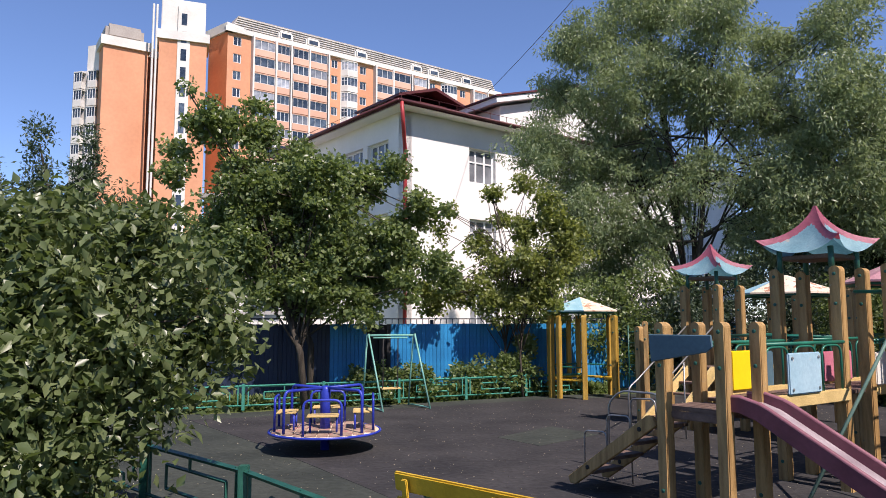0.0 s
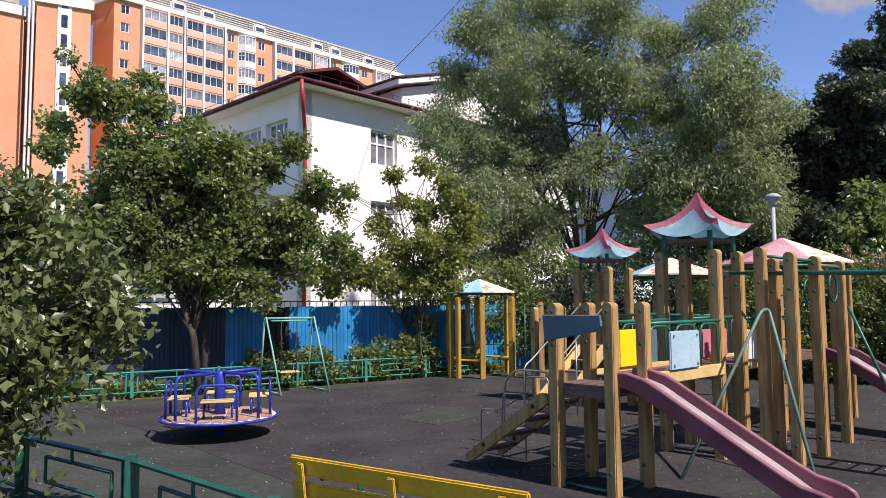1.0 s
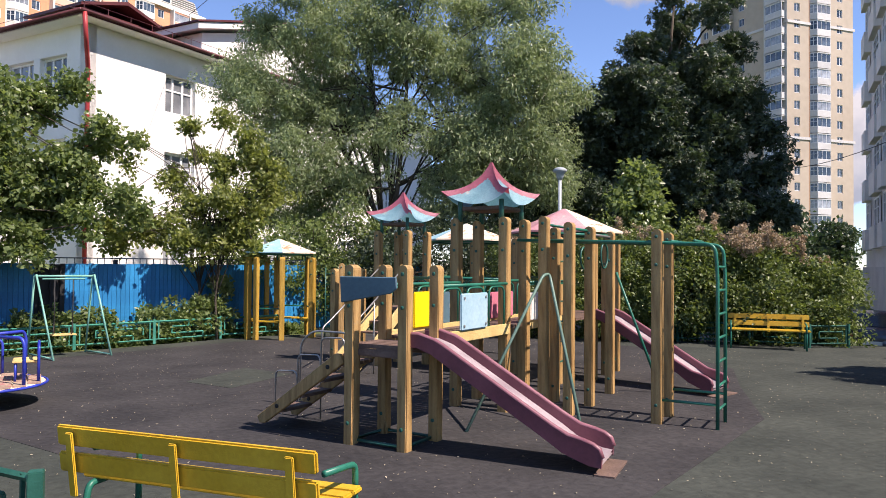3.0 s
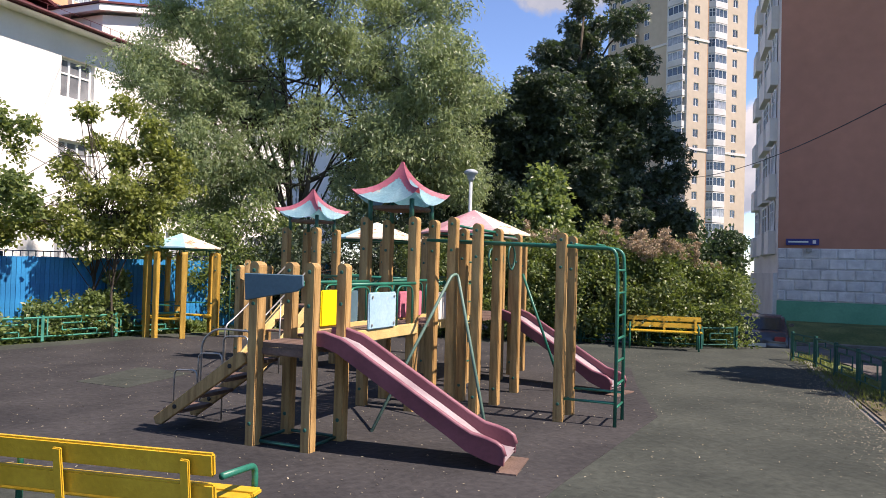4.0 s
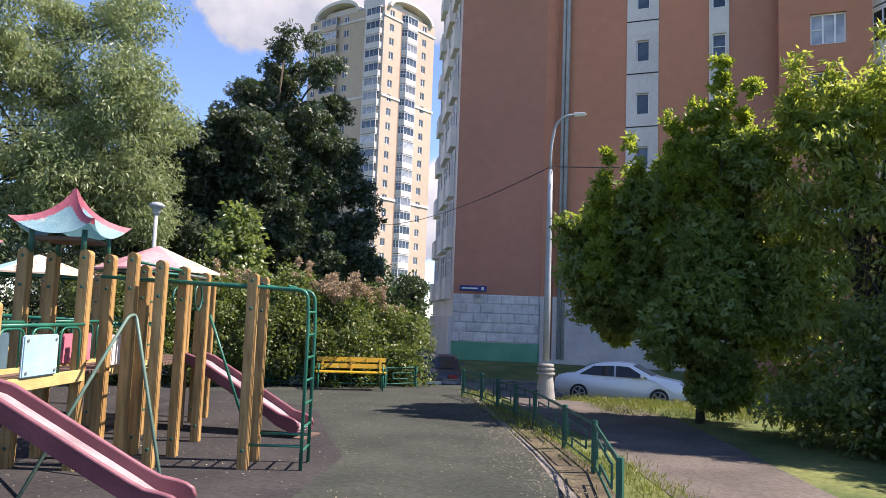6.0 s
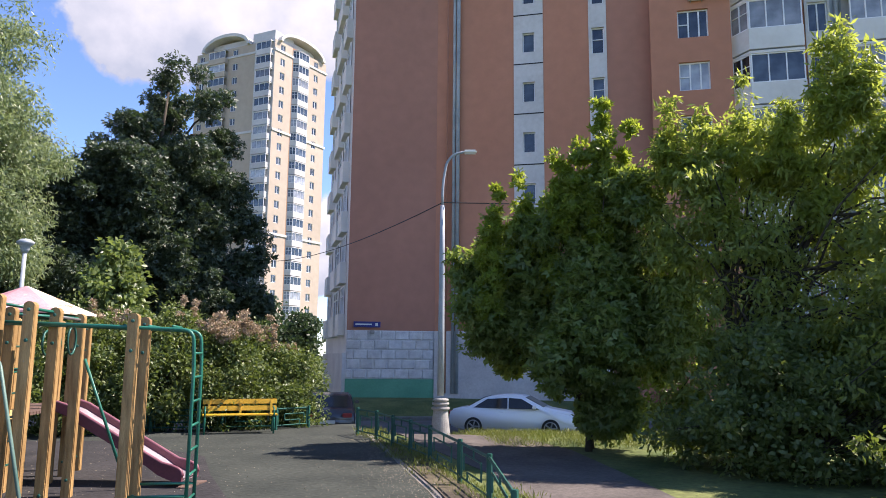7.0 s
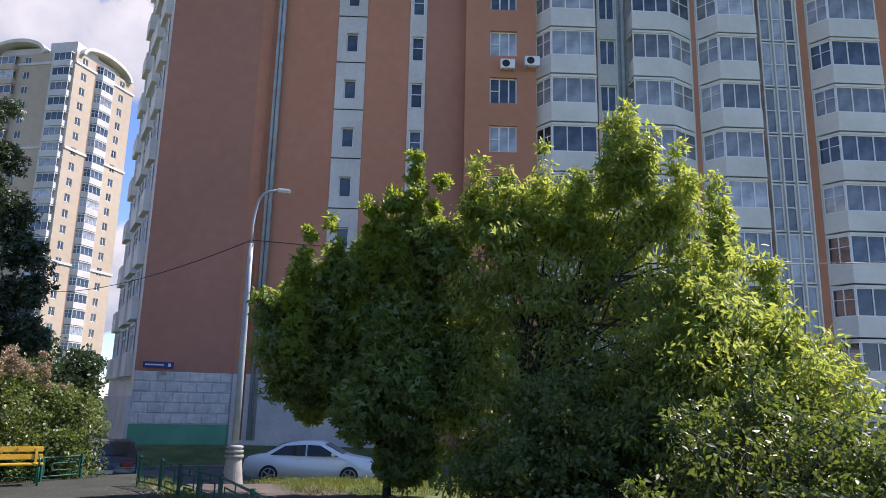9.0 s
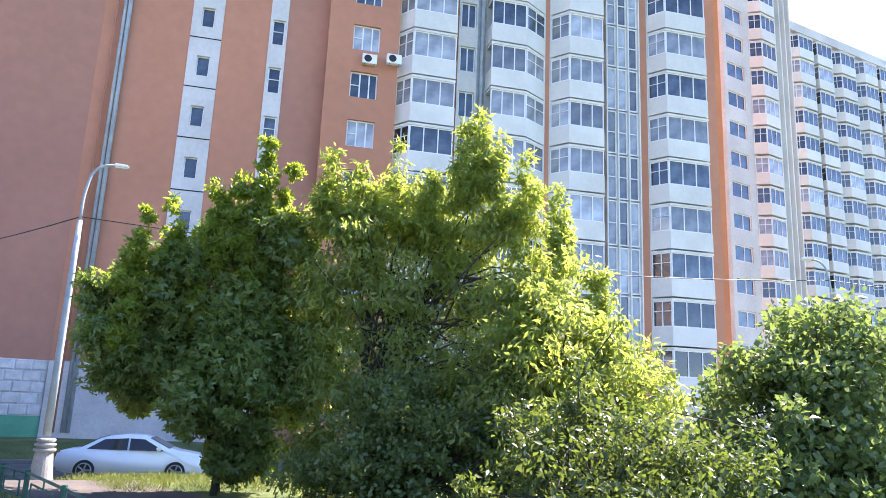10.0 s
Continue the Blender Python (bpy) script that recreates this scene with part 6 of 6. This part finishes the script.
# pale-roofed corner
for p, q in ((-3.6, 6.3), (-2.5, 6.3), (-2.4, 7.4), (-3.6, 7.4)):
    post(play, p, q, 2.3, 0.12)
hex_roof(play, -3.0, 6.9, 2.36, 0.95, 0.34, ["roof_blue", "roof_blue", "roof_blue", "roof_blue", "roof_cream", "roof_cream"], 20)
for i in range(10):
    part("deck_board", boxed(-3.55, -2.45, 6.3 + i * 0.11, 6.4 + i * 0.11, 1.0, 1.04), M["deck"], play)
for p in (-3.45, -2.9):
    part("bridge_beam", boxed(p - 0.03, p + 0.03, 5.15, 6.3, 0.96, 1.08, bevel=0.008), M["wood_h"], play)
hoops(play, -2.9, 5.2, -2.9, 6.25, 1.08, 1.58, 3)
# far stairs with pale stringers and steel hand rails
for p in (-3.45, -2.92):
    ob = part("stringer", prism(bmesh.new(), [(0.0, 1.08), (0.0, 0.94), (-1.4, 0.02), (-1.52, 0.08), (-0.1, 1.1)], -0.025, 0.025), M["wood_h"], play)
    ob.matrix_local = pose(p, 4.45, 0, 0, 0, 90)
    bar(play, [(p, 2.9, 0.0), (p, 2.9, 0.8), (p, 3.1, 0.9), (p, 4.42, 1.75)], 0.014, "steel", "hand_rail", 8, 0.1)
    bar(play, [(p, 3.6, 0.0), (p, 3.6, 1.2)], 0.012, "steel", "rail_post")
for i in range(5):
    part("tread", boxed(-3.44, -2.94, 4.14 - i * 0.26, 4.36 - i * 0.26, 0.81 - i * 0.17, 0.84 - i * 0.17), M["deck"], play)
# low posts and bent rails west of the stairs
for p, q in ((-4.6, 4.6), (-4.4, 5.2)):
    post(play, p, q, 1.75, 0.12)
for q in (0.9,):
    bar(play, [(-2.1, q, 0.0), (-2.1, q, 0.82), (-1.9, q, 0.98), (-1.3, q, 0.98), (-1.25, q, 0.0)], 0.014, "steel", "bent_rail", 8, 0.12)


# ---- hexagonal pavilion ----
pav = thing("play_pavilion", pose(3.0, 18.4, 0), "yellow wooden hexagonal play pavilion with a faded pyramid roof", "pavilion")
for s in range(6):
    a = radians(60 * s + 25)
    post(pav, 0.88 * math.cos(a), 0.88 * math.sin(a), 2.0, 0.125, 60 * s + 25, paint="wood_yellow")
    if s % 2:
        post(pav, 0.86 * math.cos(a + 0.3), 0.86 * math.sin(a + 0.3), 2.0, 0.11, 60 * s + 42, paint="wood_yellow")
    a2 = radians(60 * s + 85)
    if s != 4:
        bar(pav, [(0.86 * math.cos(a), 0.86 * math.sin(a), 0.75), (0.86 * math.cos(a2), 0.86 * math.sin(a2), 0.75)], 0.018, "green_paint", "rail")
        ob = part("seat", boxed(0.1, 0.78, -0.14, 0.14, 0.42, 0.46, bevel=0.01), M["yellow"], pav)
        ob.matrix_local = plan((0.78 * math.cos(a), 0.78 * math.sin(a)), (0.78 * math.cos(a2), 0.78 * math.sin(a2)))
    bar(pav, [(0.7 * math.cos(a), 0.7 * math.sin(a), 1.92), (0.7 * math.cos(a), 0.7 * math.sin(a), 2.16)], 0.02, "green_paint", "roof_post")
hex_roof(pav, 0, 0, 2.12, 0.98, 0.34, ["roof_cream", "roof_blue", "roof_blue", "roof_blue", "roof_cream", "roof_cream"], 25)
lad = thing("climbing_frame", pose(4.3, 17.2, 0, 0, 0, -20), "green and yellow climbing ladder frame beside the pavilion", "climbing frame")
post(lad, 0, 0, 1.86, 0.13)
post(lad, 0.35, 0.3, 1.8, 0.13)
for i in range(6):
    bar(lad, [(-0.4, 0.1, 0.3 + i * 0.26), (0.0, 0.05, 0.3 + i * 0.26)], 0.014, "green_dark", "rung", 6)
bar(lad, [(-0.4, 0.1, 0.0), (-0.4, 0.1, 1.75)], 0.016, "green_dark", "upright", 6)


# ---- merry-go-round ----
mgr = thing("merry_go_round", pose(-2.04, 10.72, 0, 0, 0, 97) @ Matrix.Scale(1.08, 4), "blue steel merry-go-round with worn wooden floor and seats", "merry-go-round")
bm = bmesh.new()
lathe(bm, [(0.70, 0.235), (0.72, 0.24), (0.72, 0.265), (0.70, 0.27)], 48)
deck = part("floor_plate", bm, M["roof_cream"], mgr, "worn painted floor with flaking paint")
for i in range(9):
    w = math.sqrt(max(0.70 ** 2 - (-0.60 + i * 0.15) ** 2, 0.02))
    part("floor_board", boxed(-w, w, -0.67 + i * 0.15, -0.535 + i * 0.15, 0.272, 0.286), M["wood_worn"], deck)
bar(mgr, [(0.74 * math.cos(2 * math.pi * i / 40), 0.74 * math.sin(2 * math.pi * i / 40), 0.255) for i in range(40)], 0.017, "blue_paint", "rim", 8, 0, True)
bm = bmesh.new()
lathe(bm, [(0.06, 0.0), (0.06, 0.2), (0.07, 0.2), (0.07, 0.80), (0.058, 0.835), (0.03, 0.85)], 18)
part("hub", bm, M["blue_paint"], mgr, smooth=True)
for s in range(4):
    a = radians(90 * s + 45)
    arm = bar(mgr, [(0.05 * math.cos(a), 0.05 * math.sin(a), 0.82), (0.66 * math.cos(a), 0.66 * math.sin(a), 0.82), (0.70 * math.cos(a), 0.70 * math.sin(a), 0.74), (0.70 * math.cos(a), 0.70 * math.sin(a), 0.26)], 0.02, "blue_paint", "arm", 8, 0.1)
    b = a + radians(45)
    t = Vector((-math.sin(b), math.cos(b), 0))
    c = Vector((math.cos(b), math.sin(b), 0))
    st = part("seat", boxed(-0.2, 0.2, -0.13, 0.13, 0.50, 0.525, bevel=0.008), M["wood_h"], mgr)
    st.matrix_local = Matrix.Translation(c * 0.50) @ pose(0, 0, 0, 0, 0, math.degrees(b) + 90)
    l, r = c * 0.64 - t * 0.24, c * 0.64 + t * 0.24
    bar(mgr, [(l.x, l.y, 0.27), (l.x, l.y, 0.72), (r.x, r.y, 0.72), (r.x, r.y, 0.27)], 0.017, "blue_paint", "seat_back", 8, 0.1)
    for k in (-0.17, 0.17):
        e = c * 0.40 + t * k
        bar(mgr, [(e.x, e.y, 0.27), (e.x, e.y, 0.50)], 0.015, "blue_paint", "seat_leg", 6)

# ---- swing ----
sw = thing("swing", Matrix.Scale(1.08, 4), "pale green steel swing with one wooden seat", "swing")
TL, TR = (-1.9, 14.55, 1.44), (-1.0, 14.88, 1.44)
bar(sw, [TL, TR], 0.022, "mint", "top_bar", 10)
bar(sw, [(TL[0] + 0.12, TL[1] + 0.04, 1.39), (TR[0] - 0.12, TR[1] - 0.04, 1.39)], 0.014, "mint", "seat_bar", 8)
for top, back, front in ((TL, (-2.05, 15.03, 0), (-1.52, 14.0, 0)), (TR, (-1.12, 15.2, 0), (-0.64, 14.5, 0))):
    bar(sw, [back, top], 0.018, "mint", "leg", 8)
    bar(sw, [front, (top[0] + 0.03, top[1] - 0.03, top[2] + 0.03)], 0.018, "mint", "leg", 8)
    bar(sw, [(back[0], back[1], 0.03), (front[0], front[1], 0.03)], 0.016, "mint", "ground_bar", 8)
for k in (0.34, 0.66):
    x, y = TL[0] + (TR[0] - TL[0]) * k, TL[1] + (TR[1] - TL[1]) * k
    bar(sw, [(x, y, 1.39), (x, y, 0.62), (x, y + 0.12, 0.40)], 0.010, "dark", "hanger", 6)
    bar(sw, [(x, y, 0.62), (x, y - 0.12, 0.40)], 0.010, "dark", "hanger", 6)
st = part("seat", boxed(-0.2, 0.2, -0.12, 0.12, 0.37, 0.40, bevel=0.008), M["wood_h"], sw)
st.matrix_local = pose((TL[0] + TR[0]) / 2, (TL[1] + TR[1]) / 2, 0, 0, 0, 20)


# ---- benches ----
def bench(m, length, name, label, back_to_viewer=False):
    """x along the seat, seat towards -y, back rest at +y."""
    b = thing(name, m, label, "bench", "yellow benches")
    for z in (0.50, 0.66):
        s = part("back_slat", boxed(0, length, 0.0, 0.035, z, z + 0.12, bevel=0.01), M["yellow"], b)
        s.matrix_local = Matrix.Translation((0, 0.05, 0)) @ pose(0, 0, 0, -8)
    for y in (-0.40, -0.27, -0.14):
        part("seat_slat", boxed(0, length, y, y + 0.115, 0.41, 0.445, bevel=0.01), M["yellow"], b)
    for x in (0.12, length / 2 - 0.02, length - 0.16):
        u = part("back_upright", boxed(x, x + 0.055, -0.02, 0.0, 0.36, 0.745, bevel=0.006), M["yellow"], b)
        u.matrix_local = Matrix.Translation((0, 0.125 if back_to_viewer else 0.05, 0)) @ pose(0, 0, 0, -8)
    for x in (0.06, length - 0.1):
        bar(b, [(x, -0.42, 0.0), (x, -0.42, 0.39), (x, 0.02, 0.39), (x, 0.10, 0.0)], 0.022, "green_paint", "leg", 8, 0.05)
        bar(b, [(x, -0.42, 0.38), (x, -0.42, 0.56), (x, -0.02, 0.60)], 0.02, "green_paint", "armrest", 8, 0.06)
    return b


# near bench: seat towards the play area
A_, B_ = (0.937, 4.064), (-0.432, 5.277)
bench(pose(A_[0], A_[1], 0, 0, 0, math.degrees(math.atan2(B_[1] - A_[1], B_[0] - A_[0]))) @ Matrix.Diagonal((1, 1, 1.06, 1)), 1.83, "bench", "bright yellow slatted bench seen from behind", True)
bench(pose(12.57, 13.22, 0, 0, 0, math.degrees(math.atan2(-1.19, 1.24))), 1.72, "bench", "yellow slatted bench with green legs before the hedge")


# ---- low railings ----
def railing(name, pts, h, material, label, post_w=0.06, pattern=True, zmap=False):
    f = thing(name, pose(0, 0, 0), label, "fence", kind="structure")
    for i, p in enumerate(pts):
        z = level(*p) if zmap else 0
        part("post", boxed(p[0] - post_w / 2, p[0] + post_w / 2, p[1] - post_w / 2, p[1] + post_w / 2, z, z + h + 0.03, bevel=0.006), M[material], f)
    for a, b in zip(pts, pts[1:]):
        za, zb = (level(*a), level(*b)) if zmap else (0, 0)
        L = math.hypot(b[0] - a[0], b[1] - a[1])
        m = plan(a, b)

        def seg(x0, z0, x1, z1, w=0.028):
            bm = bmesh.new()
            k0, k1 = za + (zb - za) * x0, za + (zb - za) * x1
            tube(bm, [(x0 * L, 0, z0 + k0), (x1 * L, 0, z1 + k1)], w * 0.62, 4)
            o = part("rail", bm, M[material], f)
            o.matrix_local = m

        seg(0, h - 0.02, 1, h - 0.02, 0.04)
        seg(0, 0.1, 1, 0.1)
        if pattern:
            seg(0.06, 0.1, 0.06, h)
            seg(0.94, 0.1, 0.94, h)
            seg(0.25, 0.22, 0.72, 0.22)
            seg(0.25, h - 0.15, 0.85, h - 0.15)
            seg(0.25, 0.22, 0.25, h - 0.15)
            seg(0.5, h - 0.15, 0.5, h)
            seg(0.72, 0.1, 0.72, 0.22)
            seg(0.85, h - 0.15, 0.85, 0.22)
    return f


railing("back_railing", [(-8.0, 13.9), (-6.3, 14.65), (-4.62, 15.4), (-3.05, 16.1), (-1.45, 16.85), (0.1, 17.6), (1.6, 18.35), (3.2, 19.05)], 0.52, "teal", "teal green low steel railing with a geometric pattern")
railing("lawn_railing", [(6.35, 2.70), (8.5, 3.94), (9.75, 4.99), (11.4, 6.42), (12.2, 7.3), (12.9, 8.14), (13.76, 9.11), (14.3, 10.0)], 0.60, "green_dark", "dark green low steel railing along the lawn")
railing("hedge_railing", [(10.9, 15.3), (12.1, 14.4), (13.2, 13.2), (14.1, 12.3), (15.05, 12.05)], 0.52, "green_dark", "dark green low steel railing before the hedge")
railing("near_railing", [(-4.7, 8.9), (-3.33, 7.61), (-1.93, 6.30), (-0.62, 4.78)], 0.60, "green_dark", "dark green painted low steel railing", 0.085)

# ---- blue boundary fence ----
fn = thing("blue_fence", plan((-9.6, 14.2), (8.4, 22.1)), "bright blue metal slat fence dappled with leaf shade", "fence", kind="structure")
SLAT = {}
for mt in ("fence_blue", "fence_navy_shade", "dark"):
    bm = boxed(0, 0.095, -0.012, 0.012, 0.06, 1.80, bevel=0.004)
    me = bpy.data.meshes.new("slat")
    bm.to_mesh(me)
    bm.free()
    me.materials.append(M[mt])
    SLAT[mt] = me
# slats below x 7.1 are coloured as dark as the tree shade on them
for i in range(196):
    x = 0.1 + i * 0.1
    mt = "fence_navy_shade" if x < 7.1 else ("dark" if 7.9 < x < 8.6 else "fence_blue")
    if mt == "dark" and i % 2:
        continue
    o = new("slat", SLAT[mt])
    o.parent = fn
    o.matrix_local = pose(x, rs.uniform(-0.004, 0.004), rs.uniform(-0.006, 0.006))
for z in (0.35, 1.5):
    part("rail", boxed(0, 19.7, 0.013, 0.05, z, z + 0.05), M["fence_navy_shade"], fn)
for i in range(9):
    part("fence_post", boxed(0.05 + i * 2.4, 0.13 + i * 2.4, 0.013, 0.09, 0, 1.9), M["fence_navy_shade"], fn)
bm = bmesh.new()
for i in range(120):
    box(bm, i * 0.16, i * 0.16 + 0.015, 0.03, 0.045, 1.8, 1.92)
box(bm, 0, 19.4, 0.025, 0.05, 1.91, 1.935)
part("top_guard", bm, M["fence_navy_shade"], fn)
# backing of the western stretch, in the same painted-in shade
part("back_panel", boxed(0, 7.85, 0.06, 0.08, 0.02, 1.78), M["fence_navy_shade"], fn)
part("back_panel", boxed(7.85, 8.65, 0.06, 0.08, 0.02, 1.78), M["dark"], fn)
part("back_panel", boxed(8.65, 19.6, 0.06, 0.08, 0.02, 1.78), M["fence_blue"], fn)


# ---- lamps and cables ----
lx, ly = 19.3, 10.5
lz = level(lx, ly)
lamp = thing("street_lamp", pose(lx, ly, lz), "grey-green steel street lamp on a flared concrete base", "street lamp", "street lamps")
bm = bmesh.new()
lathe(bm, [(0.36, -0.1), (0.36, 0.24), (0.31, 0.25), (0.31, 0.30), (0.29, 0.31), (0.215, 0.98), (0.215, 1.0), (0.265, 1.005), (0.275, 1.04), (0.265, 1.075), (0.205, 1.08), (0.205, 1.13), (0.25, 1.135), (0.26, 1.17), (0.25, 1.205), (0.195, 1.21), (0.195, 1.25), (0.235, 1.255), (0.24, 1.29), (0.225, 1.32), (0.13, 1.33)], 24)
part("base", bm, M["concrete"], lamp, "flared concrete base")
bm = bmesh.new()
tube(bm, [(0, 0, 1.4), (0, 0, 3.5), (0, 0, 5.6), (0, 0, 7.2)], 0.105, 14, r2=0.07)
part("pole", bm, M["metal_grey"], lamp, smooth=True)
hd = Vector((0.42, -0.9, 0))
pts = [(0, 0, 7.2), (0.0, 0.0, 7.9), tuple(hd * 0.12 + Vector((0, 0, 8.6))), tuple(hd * 0.35 + Vector((0, 0, 8.85))), tuple(hd * 0.7 + Vector((0, 0, 8.92)))]
bar(lamp, pts, 0.04, "metal_grey", "arm", 8, 0.3)
hob = part("lamp_head", boxed(-0.08, 0.34, -0.09, 0.09, -0.05, 0.08, bevel=0.04), M["panel_white"], lamp)
hob.matrix_local = Matrix.Translation(hd * 0.72 + Vector((0, 0, 8.9))) @ pose(0, 0, 0, 0, 0, -65)
l2 = copy_thing(lamp, pose(27.5, -14.4, -0.9, 0, 0, 150))
tagged(l2, "grey steel street lamp behind the trees")
park = thing("park_lamp", pose(10.35, 17.1, 0), "slim grey park lamp with a mushroom head", "park lamp")
bar(park, [(0, 0, 0), (0, 0, 4.3)], 0.05, "metal_grey", "pole", 10)
bm = bmesh.new()
lathe(bm, [(0.06, 4.2), (0.1, 4.28), (0.12, 4.38), (0.19, 4.42), (0.2, 4.47), (0.12, 4.53), (0.03, 4.55)], 20)
part("lamp_head", bm, M["metal_grey"], park, smooth=True)


def cable(a, b, sag, r=0.012, n=14):
    a, b = Vector(a), Vector(b)
    ob = part("cable", tube(bmesh.new(), [a.lerp(b, i / n) - Vector((0, 0, sag * 4 * (i / n) * (1 - i / n))) for i in range(n + 1)], r, 5), M["dark"])
    return tagged(ob, "thin black overhead cable", "cable", "overhead cables")


cable((lx, ly, lz + 7.3), (34.0, 31.0, 7.6), 0.5, 0.016)
cable((lx, ly, lz + 7.3), (27.5, -14.4, 7.2), 0.5, 0.016)
cable((27.5, -14.4, 7.2), (44.0, -60.0, 9.0), 0.6, 0.016)
cable((1.4, 33.0, 12.6), (6.5, 12.0, 13.0), 0.3, 0.012)
cable((-2.0, 37.0, 12.0), (9.0, 37.5, 13.2), 0.4, 0.012)


# ---- cars ----
def car(name, m, paint, label):
    c = thing(name, m, label, "car", "parked cars")
    bm = bmesh.new()
    prof = [(-2.28, 0.32), (-2.30, 0.62), (-2.22, 0.90), (-1.62, 0.98), (-0.95, 1.36), (-0.3, 1.44), (0.35, 1.42), (1.22, 0.98), (2.05, 0.84), (2.28, 0.62), (2.28, 0.32), (1.9, 0.22), (-1.9, 0.22)]
    secs = []
    for y, inset in ((-0.90, 0.0), (0.90, 0.0)):
        secs.append([bm.verts.new((x, y * (1 - 0.20 * max(z - 0.86, 0) / 0.58), z)) for x, z in prof])
    n = len(prof)
    bm.faces.new(secs[0])
    bm.faces.new(secs[1][::-1])
    for i in range(n):
        bm.faces.new((secs[0][i], secs[1][i], secs[1][(i + 1) % n], secs[0][(i + 1) % n]))
    bmesh.ops.recalc_face_normals(bm, faces=bm.faces[:])
    bmesh.ops.bevel(bm, geom=bm.edges[:], offset=0.07, segments=3, affect="EDGES")
    part("body", bm, M[paint], c, smooth=True)
    for sy in (-1, 1):
        bm = bmesh.new()
        for o in ([(-1.38, 0.98), (-0.88, 1.30), (-0.16, 1.35), (-0.16, 0.97)], [(-0.10, 0.97), (-0.10, 1.35), (0.34, 1.33), (0.98, 0.97)]):
            prism(bm, o, 0, 0.012)
        w = part("side_window", bm, M["glass_car"], c)
        w.matrix_local = Matrix.Translation((0, sy * 0.855 - 0.006, 0)) @ Matrix.Translation((0, 0, 1.0)) @ pose(0, 0, 0, sy * 14) @ Matrix.Translation((0, 0, -1.0))
    for x, tilt in ((-1.30, 60.5), (0.80, -63.0)):
        w = part("windscreen", boxed(-0.36, 0.36, -0.66, 0.66, 0.0, 0.012), M["glass_car"], c)
        w.matrix_local = Matrix.Translation((x, 0, 1.20 if x > 0 else 1.18)) @ pose(0, 0, 0, 0, -29 if x < 0 else 27)
    for x in (-1.38, 1.38):
        for y in (-0.82, 0.82):
            wh = part("wheel", tube(bmesh.new(), [(x, y - 0.1, 0.32), (x, y + 0.1, 0.32)], 0.32, 28), M["rubber_tyre"], c, smooth=False)
            sgn = -1 if y < 0 else 1
            bm = bmesh.new()
            for k in range(5):
                a = 2 * math.pi * k / 5
                tube(bm, [(x, y + sgn * 0.105, 0.32), (x + 0.21 * math.cos(a), y + sgn * 0.105, 0.32 + 0.21 * math.sin(a))], 0.03, 5)
            tube(bm, [(x + 0.22 * math.cos(2 * math.pi * k / 20), y + sgn * 0.104, 0.32 + 0.22 * math.sin(2 * math.pi * k / 20)) for k in range(20)], 0.02, 5, True)
            part("rim", bm, M["steel"], wh)
    for y in (-0.66, 0.66):
        part("tail_lamp", boxed(-2.31, -2.2, y - 0.16, y + 0.16, 0.70, 0.84, bevel=0.02), M["pipe_red"], c)
        part("headlight", boxed(2.1, 2.28, y - 0.18, y + 0.18, 0.60, 0.74, bevel=0.03), M["glass_pale"], c)
    part("number_plate", boxed(-2.325, -2.305, -0.26, 0.26, 0.50, 0.61), M["panel_white"], c)
    for sy in (-1, 1):
        part("door_handle", boxed(-0.45, -0.28, sy * 0.91 - 0.01, sy * 0.91 + 0.01, 0.84, 0.865), M[paint], c)
        part("mirror", boxed(0.75, 0.9, sy * 0.98 - 0.09, sy * 0.98 + 0.09, 0.98, 1.1, bevel=0.03), M[paint], c)
    return c


cx_, cy_ = 25.05, 10.5
car("white_car", pose(cx_, cy_, level(cx_, cy_), 0, 0, -76), "car_white", "white saloon car parked beside the lawn")
car("dark_car", pose(22.0, 16.6, level(22.0, 16.6), 0, 0, 35), "car_dark", "dark grey car parked by the hedge")
car("white_car", pose(29.4, -13.0, level(29.4, -13.0), 0, 0, -71), "car_white", "white car parked on the road behind the bushes")

# ---- litter ----
lit = np.random.default_rng(8)
pts = np.column_stack([lit.uniform(-6, 12, 5200), lit.uniform(2, 17, 5200), np.full(5200, 0.014)])
keep = (pts[:, 1] > 1.2 + 0.55 * pts[:, 0]) & (pts[:, 1] < 16.2 + 0.3 * pts[:, 0]) & (pts[:, 1] > 4.2 - pts[:, 0] * 1.0)
edge = np.column_stack([lit.uniform(4.6, 13.5, 3000), np.zeros(3000), np.full(3000, 0.014)])
edge[:, 1] = 2.97 + (edge[:, 0] - 7.06) * 0.9 + 0.75 - np.abs(lit.normal(size=3000)) * 0.1 + lit.gamma(1.4, 0.35, 3000) - 0.45
pts, keep = np.vstack([pts, edge]), np.concatenate([keep, np.ones(3000, dtype=bool)])
me = leaves("litter", pts[keep], np.full(int(keep.sum()), 0.004), 1, 0.024, 0.45, lit, 0.0, 1.0)
co = np.empty(len(me.vertices) * 3, dtype=np.float32)
me.vertices.foreach_get("co", co)
co = co.reshape(-1, 3)
co[:, 2] = 0.010 + np.clip(co[:, 2] - 0.014, -0.004, 0.012)
me.vertices.foreach_set("co", co.ravel())
me.materials.append(M["litter"])
tagged(new("litter", me), "pale dry leaf litter scattered on the rubber", "leaf litter", kind="stuff")
